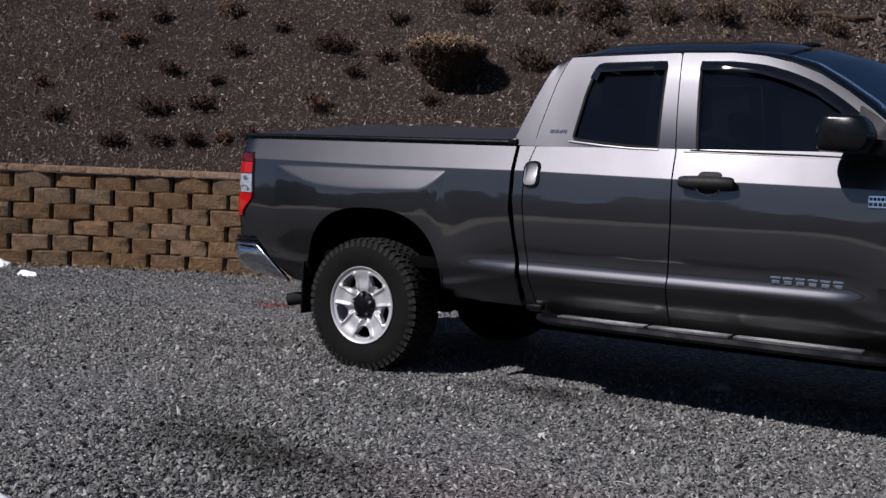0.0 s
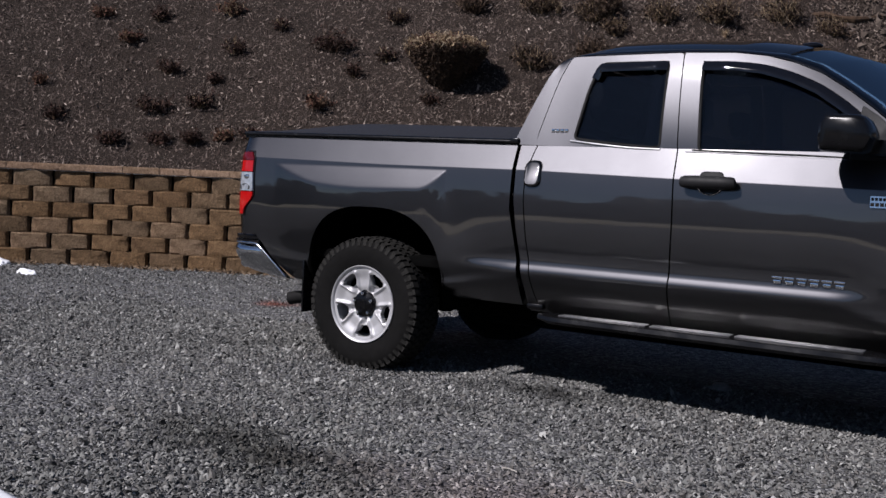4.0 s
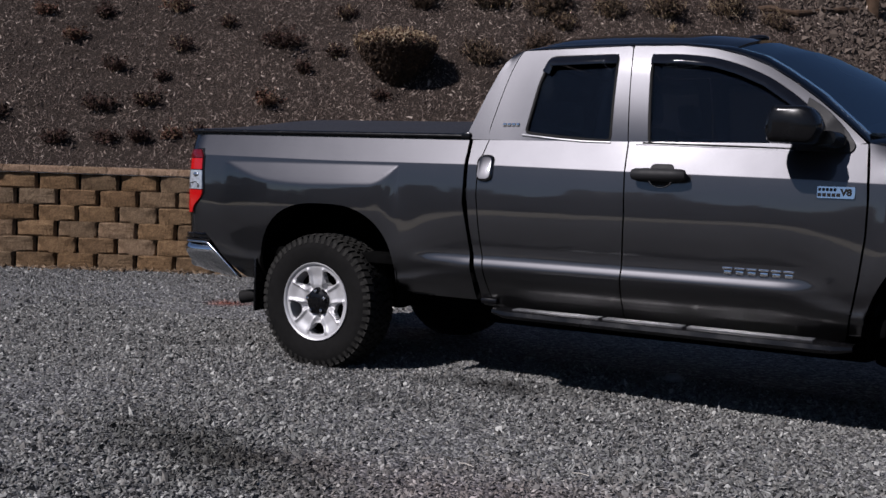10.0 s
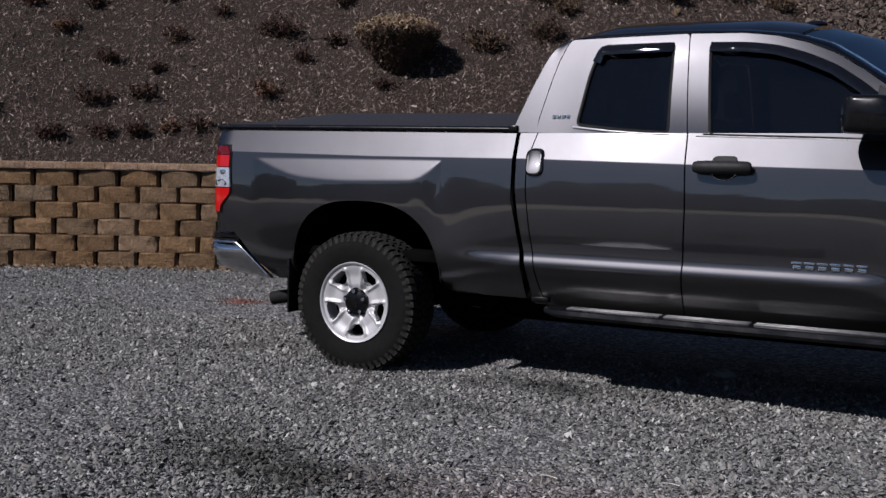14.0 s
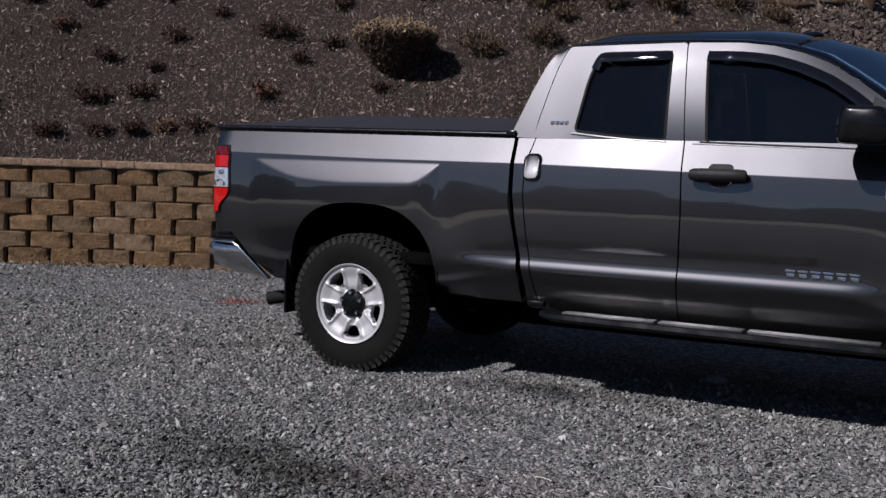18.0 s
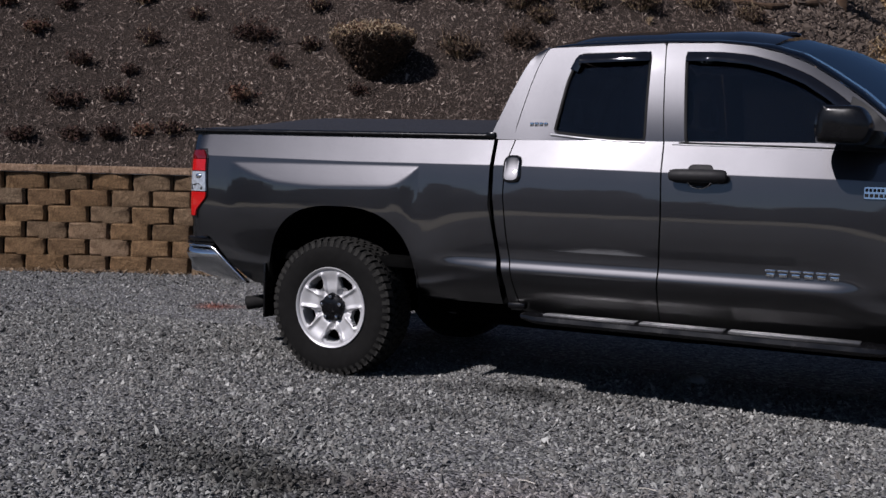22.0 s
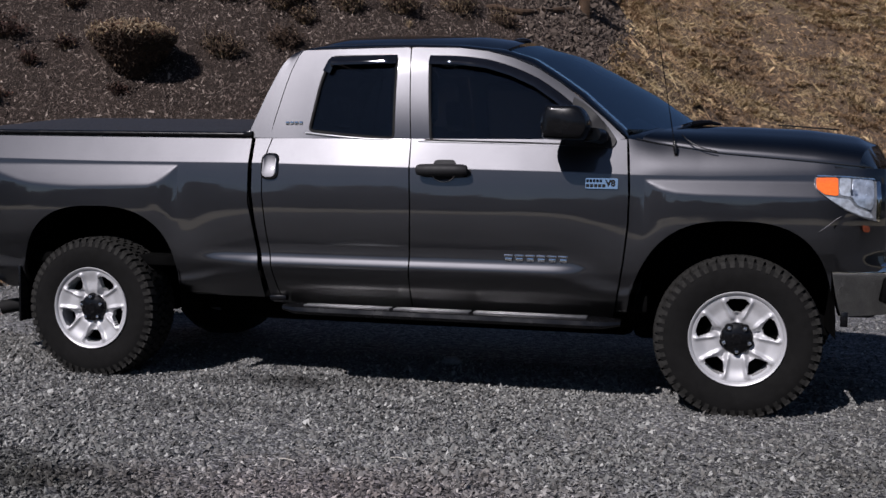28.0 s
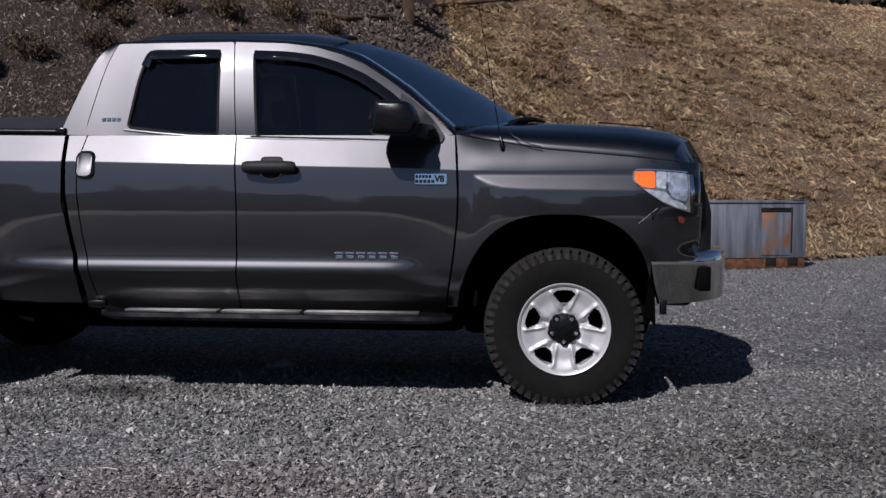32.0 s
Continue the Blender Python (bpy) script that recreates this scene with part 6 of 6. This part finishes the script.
# dead leaves and straw along the wall's foot
q = rng.uniform(wall_s0, wall_s1, 4200)
q = q[rng.random(len(q)) < 0.55 + 0.45 * np.sin(q * 5.3) * np.sin(q * 2.1)]
lv = -np.abs(rng.normal(0, 0.13, len(q))) + 0.03
p = np.array([(*(toe_at(a)[0] + toe_at(a)[1] * b), 0.012) for a, b in zip(q, lv)])
tagged(scatter("leaf_litter", p, rng.uniform(0.010, 0.036, len(p)), (TETRA_V, TETRA_F), M_LITTER, None, (1.7, 0.5, 0.35), 0.55), "dry leaves and straw along the wall", "leaf litter", kind="stuff")

# plants on the slope
def twig_plant(name, at, radius, height, count, mat, leaf_mat, leaf, seed, label, cat, group="", droop=0.3):
    """A dead shrub: thin bent stems from one root, each with side twigs, and withered leaves."""
    r = np.random.default_rng(seed)
    plant = thing(name, label, cat, group, Matrix.Translation(at))
    bm_v, bm_f = [], []

    def stem(p0, p1, p2, w):
        base = len(bm_v)
        for p, k in ((p0, 1.0), (p1, 0.75), (p2, 0.3)):
            for a in (0, 2.1, 4.2):
                bm_v.append((p[0] + math.cos(a) * w * k, p[1] + math.sin(a) * w * k, p[2] + 0.3 * math.sin(a + 1) * w * k))
        for j in (0, 3):
            for i in range(3):
                bm_f.append((base + j + i, base + j + (i + 1) % 3, base + j + 3 + (i + 1) % 3, base + j + 3 + i))

    tips = []
    for k in range(count):
        a, t = r.uniform(0, 2 * math.pi), r.uniform(0.15, 1.0) ** 0.6
        up = height * (1.05 - 0.55 * t * t) * r.uniform(0.7, 1.1)
        p2 = np.array([radius * t * math.cos(a), radius * t * math.sin(a), up])
        p0 = p2 * np.array([0.12, 0.12, 0]) + np.array([0, 0, -0.04])
        p1 = p2 * np.array([0.6, 0.6, 0.62]) + r.normal(0, 0.03 * radius, 3)
        stem(p0, p1, p2, 0.006)
        for _ in range(2):
            q0 = p1 + (p2 - p1) * r.uniform(0, 0.7)
            q2 = q0 + r.normal(0, 0.22, 3) * radius + np.array([0, 0, 0.10 * height])
            stem(q0, (q0 + q2) / 2 + r.normal(0, 0.02, 3), q2, 0.004)
            tips.append(q2)
        tips.append(p2)
    ob = raw("branching", bm_v, bm_f, mat, plant, False)
    if leaf:
        tips = np.array(tips)
        c = tips[r.integers(0, len(tips), leaf)] * r.uniform(0.45, 1.02, (leaf, 1)) + r.normal(0, 0.035, (leaf, 3)) * (1, 1, 0.8)
        c[:, 2] = np.maximum(c[:, 2], 0.0)
        scatter("foliage", c, r.uniform(0.012, 0.028, leaf), (TETRA_V, TETRA_F), leaf_mat, plant, (1.5, 0.8, 0.35))
    return plant


# darkened for the round bush's shaded underside; also shrub leaves
M_BUSH = island_material("dormant_foliage", (0.022, 0.014, 0.01), (0.06, 0.038, 0.025), (0.035, 0.022, 0.015), (0.10, 0.066, 0.045))
shrub = "withered dark shrub with bare twigs on the mulch"
for k, (x, y, z, r, h, n, lf) in enumerate([(-3.59, 6.16, 3.50, 0.25, 0.30, 26, 200), (-2.76, 6.51, 3.50, 0.27, 0.30, 26, 260), (-1.93, 6.80, 3.48, 0.27, 0.32, 26, 280), (-2.39, 5.64, 2.65, 0.27, 0.28, 30, 320),
                                            (-1.74, 6.13, 2.80, 0.24, 0.28, 24, 240), (-1.66, 6.58, 3.20, 0.18, 0.22, 16, 140)]):
    twig_plant("dead_shrub", (x, y, z), r * 1.2, h * 1.2, n + 24, M_TUFT if k % 2 else M_TWIG, M_BUSH, lf * 3, 50 + k, shrub, "shrub", "withered shrubs on the slope")
for k, (x, y, z, r, h) in enumerate([(-0.55, 7.38, 3.40, 0.30, 0.36), (0.15, 7.86, 3.42, 0.33, 0.40), (-1.20, 7.06, 3.36, 0.26, 0.34), (0.70, 8.12, 3.26, 0.24, 0.30), (-2.05, 6.70, 3.40, 0.26, 0.32)]):
    twig_plant("dead_shrub", (x, y, z), r * 1.1, h * 1.1, 60, M_TUFT, M_BUSH, 800, 150 + k, "withered shrub with pale bare twigs on the mulch", "shrub", "withered shrubs on the slope")
# clumps sit on the mulch's dark spots: plants, and shadowed hollows drawn as plants
LOW_PLANTS = [(-6.70, 4.66, 3.41, 0.30), (-7.49, 4.05, 3.28, 0.20), (-4.99, 4.87, 2.89, 0.36), (-6.22, 4.20, 2.80, 0.24), (-7.50, 3.53, 2.90, 0.18), (-6.72, 3.51, 2.46, 0.24), (-5.93, 3.37, 2.00, 0.24),
              (-6.43, 2.97, 1.91, 0.24), (-4.61, 4.00, 2.03, 0.30), (-5.03, 3.31, 1.59, 0.20), (-5.63, 2.91, 1.52, 0.22), (-5.99, 2.70, 1.49, 0.20), (-5.31, 3.16, 1.56, 0.15), (-3.25, 4.62, 2.13, 0.14),
              (-4.49, 4.65, 2.51, 0.16), (-4.21, 5.00, 2.74, 0.20), (-8.14, 3.58, 3.27, 0.20), (-6.47, 2.38, 1.48, 0.18), (-5.91, 4.80, 3.19, 0.16), (-6.08, 3.72, 2.34, 0.12), (-7.9, 2.4, 2.2, 0.17), (-4.5, 5.59, 3.34, 0.22), (-8.6, 1.9, 2.3, 0.2), (-7.3, 2.2, 1.75, 0.2)]
for k, (x, y, z, r) in enumerate(LOW_PLANTS):
    r, h = r * (0.72 + 0.3 * ((k * 7) % 5) / 4), 0.09 + 0.35 * r
    twig_plant("ground_plant", (x, y, z), r, h, 16, M_TWIG if k % 3 else M_TUFT, M_SHADELEAF if k % 4 else M_LEAF, int(1700 * r), 90 + k, "low withered plant, matted, coloured dark for the shadowed hollows in the mulch", "plant", "low plants in the mulch")


def grass_tuft(at, r, h, n, seed):
    g = np.random.default_rng(seed)
    tuft = thing("grass_tuft", "pale dead ornamental grass tuft at the mulch's top", "grass tuft", "pale tufts on the slope", Matrix.Translation(at))
    v, f = [], []
    for k in range(n):
        a, t = g.uniform(0, 2 * math.pi), g.uniform(0.1, 1)
        d = np.array([math.cos(a), math.sin(a), 0])
        sd = np.array([-d[1], d[0], 0]) * 0.004
        hh = h * g.uniform(0.5, 1.1)
        p0, p1, p2 = d * r * 0.2 * t, d * r * 0.5 * t + (0, 0, hh * 0.7), d * r * 1.1 * t + (0, 0, hh * (1.0 - 0.35 * t * g.random()))
        b = len(v)
        v += [p0 - sd, p0 + sd, p1 + sd, p1 - sd, p2 + sd * 0.2, p2 - sd * 0.2]
        f += [(b, b + 1, b + 2, b + 3), (b + 3, b + 2, b + 4, b + 5)]
    raw("sheaf", v, f, M_TUFT, tuft)


for k, (x, y, z, r, h) in enumerate([(-3.62, 6.22, 3.52, 0.14, 0.26), (-0.5, 7.46, 3.46, 0.2, 0.38), (0.2, 7.92, 3.46, 0.24, 0.36), (-1.14, 7.12, 3.42, 0.14, 0.26), (-0.38, 7.18, 3.18, 0.12, 0.16), (0.26, 7.75, 3.28, 0.14, 0.16),
                                     (0.72, 8.2, 3.30, 0.16, 0.22), (-2.5, 6.55, 3.5, 0.12, 0.2), (-1.85, 6.86, 3.52, 0.15, 0.28), (-4.5, 5.66, 3.37, 0.16, 0.2)]):
    grass_tuft((x, y, z), r, h, 46, 300 + k)
bush = twig_plant("round_bush", (-3.23, 4.92, 2.44), 0.42, 0.60, 90, M_TWIG, M_TUFT, 200, 77, "bowl-shaped brown dormant bush, pale twiggy top, shaded underside coloured dark", "bush")
bowl = [(0.05, -0.12), (0.13, -0.04), (0.26, 0.08), (0.39, 0.22), (0.47, 0.34), (0.475, 0.43), (0.39, 0.49), (0.21, 0.53), (0.0, 0.54)]


def bowl_at(t, a, k):
    r, z = curve_at([(q / 8, p[0]) for q, p in enumerate(bowl)], t), curve_at([(q / 8, p[1]) for q, p in enumerate(bowl)], t)
    return r * k * math.cos(a) * 1.06, r * k * math.sin(a), z * k + 0.02


v, f = sheet([[bowl_at(t, a, 0.88 + 0.06 * math.sin(5 * a + 7 * t)) for a in np.linspace(0, 2 * math.pi, 25)] for t in np.linspace(0, 1, 12)])
raw("crown", v, f, M_TWIG, bush, False)
g2 = np.random.default_rng(5)


def bowl_cover(count, t0, t1, mat, size):
    c = np.array([bowl_at(t, a, k) for t, a, k in zip(g2.uniform(t0, t1, count), g2.uniform(0, 2 * math.pi, count), g2.normal(0.97, 0.055, count))])
    scatter("foliage", c, g2.uniform(*size, count), (TETRA_V, TETRA_F), mat, bush, (2.2, 0.5, 0.3))


# the bowl's shade is put into its lower foliage as a darker colour
bowl_cover(7600, 0.02, 0.60, M_BUSH, (0.012, 0.028))
bowl_cover(2600, 0.52, 1.0, M_TUFT, (0.012, 0.030))
bowl_cover(1500, 0.50, 1.0, M_LEAF, (0.012, 0.026))

# fence along the brow
fence_at = [(-3.6, 8.9, 4.30), (-1.1, 9.6, 4.15), (1.63, 10.40, 3.80)]
fence = thing("wooden_fence", "weathered brown wooden post-and-rail fence on the slope's brow", "fence")
for x, y, z in fence_at:
    bm = add_box(bmesh.new(), -0.07, 0.07, -0.07, 0.07, -0.35, 1.15, 0.008, pose(x, y, z, 0, 0, 30))
    part("post", bm, M_TIMBER, fence)
for a, b in zip(fence_at, fence_at[1:]):
    for up in (0.62, 1.02):
        pa, pb = Vector(a) + Vector((0, -0.08, up)), Vector(b) + Vector((0, -0.08, up))
        d = pb - pa
        bm = add_box(bmesh.new(), -0.02, d.length + 0.02, -0.022, 0.022, 0.0, 0.14, 0.006)
        m = Matrix.Translation(pa) @ d.to_track_quat("X", "Z").to_matrix().to_4x4()
        bmesh.ops.transform(bm, matrix=m, verts=bm.verts)
        part("rail", bm, M_TIMBER, fence)


# dark bars stand for shadow lines on both sides of the fence's end post
edging = thing("shadow_line", "low dark bars along the slope's brow in place of its shadow lines", "edging")
for line in ([(0.45, 8.20, 3.62), (0.63, 8.29, 3.64), (0.91, 8.44, 3.58), (1.36, 9.42, 3.76), (1.52, 10.2, 3.86)], [(1.72, 13.6, 4.66), (1.82, 16.1, 5.12), (3.33, 19.05, 5.77), (4.8, 21.1, 6.23)]):
    part("log", tube(bmesh.new(), [tuple(p) for p in resample(line, 14)], [0.040 + 0.014 * math.sin(2.3 * k) for k in range(14)], 8), M_TIMBER, edging)


# sheet-metal box at the foot of the turf
def zinc_material(name, rust_from):
    m, n, l, b = material(name)
    vec = coords(n, l)
    big, fine = noise_node(n, l, vec, 3.2, 5), noise_node(n, l, coords(n, l, (9.0, 9.0, 0.9)), 1.0, 5)
    base = ramp(n, l, fine, (0.35, (0.085, 0.098, 0.12)), (0.65, (0.19, 0.205, 0.235)))
    rust = ramp(n, l, big, (rust_from, (0, 0, 0)), (rust_from + 0.13, (1, 1, 1)))
    l.new(mix(n, l, rust, base, (0.23, 0.11, 0.055)), b.inputs["Base Color"])
    b.inputs["Metallic"].default_value, b.inputs["Roughness"].default_value = 0.55, 0.55
    bump(n, l, b, big, 0.2, 0.02)
    return m


M_ZINC = zinc_material("galvanised_sheet", 0.62)
M_HATCH = zinc_material("rust_streaked_sheet", 0.46)
M_RUST = plain("rusty_steel", (0.085, 0.036, 0.018), 0.85, vary=0.45, grain=14, relief=0.4, spec=0.2)
crate = thing("metal_box", "galvanised sheet-metal box with a hatch and rusty base", "box", at=pose(7.589, 8.70, 0, 0, 0, 15))
W, H, D = 2.05, 0.97, 0.62
part("body", add_box(bmesh.new(), -W, 0, 0, D, 0.15, H - 0.03, 0.012), M_ZINC, crate)
part("base", add_box(bmesh.new(), -W + 0.01, -0.01, 0.015, D - 0.02, 0.0, 0.16, 0.006), M_RUST, crate, "rusty steel base rail")
for x in (-0.62, -0.28, -1.4):
    part("slot", add_box(bmesh.new(), x, x + 0.16, 0.008, 0.03, 0.03, 0.145, 0.004), M_MATT, crate, "dark slot in the base")
part("lid", add_box(bmesh.new(), -W - 0.02, 0.02, -0.02, D + 0.02, H - 0.035, H, 0.008), M_ZINC, crate, "flat sheet lid")
part("hatch", add_box(bmesh.new(), -0.70, -0.26, -0.014, 0.006, 0.19, 0.80, 0.006), M_HATCH, crate, "rust-streaked hatch")
part("hatch_gap", add_box(bmesh.new(), -0.71, -0.25, -0.006, 0.006, 0.80, 0.87, 0.003), M_MATT, crate)
part("hatch_lip", add_box(bmesh.new(), -0.60, -0.36, -0.026, -0.004, 0.865, 0.895, 0.004), M_ZINC, crate)
part("strap", add_box(bmesh.new(), -0.245, -0.225, -0.012, 0.004, 0.22, 0.88, 0.004), M_STEEL, crate)
for x in (-0.05, -W + 0.03):
    part("corner_angle", add_box(bmesh.new(), x, x + 0.035, -0.008, 0.004, 0.15, H - 0.04, 0.003), M_ZINC, crate)
part("lid_clip", add_box(bmesh.new(), -0.22, -0.06, -0.03, 0.06, H, H + 0.018, 0.004), M_ALU, crate)


# rusty pipe lying on the gravel at the foot of the turf
bm = tube(bmesh.new(), [(9.74, 11.60, 0.055), (10.3, 10.55, 0.05), (11.2, 8.9, 0.045)], 0.028, 12)
tagged(part("rusty_pipe", bm, M_RUST), "long rusty steel pipe lying on the gravel by the turf", "pipe")


# old snow and a stone
def lump(name, at, sx, sy, sz, mat, seed, label, cat, group="", rough=1.0, turn=0):
    bm = bmesh.new()
    bmesh.ops.create_icosphere(bm, subdivisions=4, radius=1)
    for v in bm.verts:
        k = 1 + rough * (0.30 * noise.noise(v.co * 1.6 + Vector((seed, 0, 0))) + 0.15 * noise.noise(v.co * 4 + Vector((seed, 3, 0))))
        v.co = Vector((v.co.x * sx * k, v.co.y * sy * k, max(-0.2, v.co.z) * sz * k))
    ob = part(name, bm, mat, None, label, 120.0)
    ob.matrix_world = pose(*at, 0, 0, turn)
    return tagged(ob, label, cat, group)


lump("snow_patch", (-6.85, 1.12, 0.0), 0.16, 0.10, 0.07, M_SNOW, 1, "last lump of old white snow on gravel", "snow", "snow remnants")
lump("snow_patch", (-5.80, 0.76, 0.0), 0.15, 0.06, 0.05, M_SNOW, 2, "last lump of old white snow on gravel", "snow", "snow remnants")
lump("snow_patch", (0.52, -4.06, 0.0), 0.52, 0.24, 0.032, M_SNOW, 3, "smooth flat patch of old white snow on gravel", "snow", "snow remnants", 0.6, -13)
M_STALK = plain("bleached_twig", (0.46, 0.43, 0.38), 0.8, vary=0.2, grain=60, relief=0.3)
M_PEBBLE = plain("pale_rock", (0.22, 0.22, 0.22), 0.85, vary=0.3, grain=20, relief=0.5)
for x, y, turn, half in ((1.895, -2.22, 80, 0.048), (1.842, -2.392, -10, 0.040), (2.284, -2.237, 2, 0.036)):
    ob = part("twig", tube(bmesh.new(), [(-half, 0, 0), (-half * 0.2, 0.004, 0.003), (half, -0.002, 0.001)], 0.0019, 6), M_STALK, None, "pale dry twig lying on the gravel", 60.0)
    ob.matrix_world = pose(x, y, 0.012, 0, 0, turn)
    tagged(ob, "pale dry twig lying on the gravel", "twig", "twigs on the gravel")
lump("stone", (1.98, 0.01, 0.012), 0.060, 0.045, 0.034, M_PEBBLE, 5, "grey stone lying in the truck's shade", "stone")

# unseen woods behind the camera, added for reflections; then those beyond the slope
M_WOODS = island_material("far_woods", (0.03, 0.034, 0.02), (0.07, 0.075, 0.045), (0.045, 0.045, 0.03), (0.10, 0.09, 0.065))
a = rng.uniform(radians(172), radians(372), 11000)
d = rng.uniform(46, 64, len(a))
p = np.stack([d * np.cos(a), d * np.sin(a), rng.uniform(0, 1, len(a)) ** 1.3 * (4.6 + 1.3 * np.sin(a * 9) + 0.8 * np.sin(a * 23) + 0.5 * np.sin(a * 61))], 1)
tagged(scatter("far_woods", p, rng.uniform(0.5, 1.2, len(a)), (OCTA_V, OCTA_F), M_WOODS), "unseen dark woods behind the camera, added for reflections in the doors", "woods", kind="stuff")
a = rng.uniform(radians(38), radians(96), 30000)
d = rng.uniform(76, 96, len(a))
p = np.stack([d * np.cos(a), d * np.sin(a), 3 + rng.uniform(0, 1, len(a)) * (16 + 1.5 * np.sin(a * 31))], 1)
M_BARE = island_material("bare_woods", (0.03, 0.024, 0.02), (0.06, 0.045, 0.036), (0.035, 0.034, 0.024))
tagged(scatter("bare_woods", p, rng.uniform(0.35, 0.8, len(a)), (OCTA_V, OCTA_F), M_BARE), "bare dark woods beyond the slope", "woods", kind="stuff")
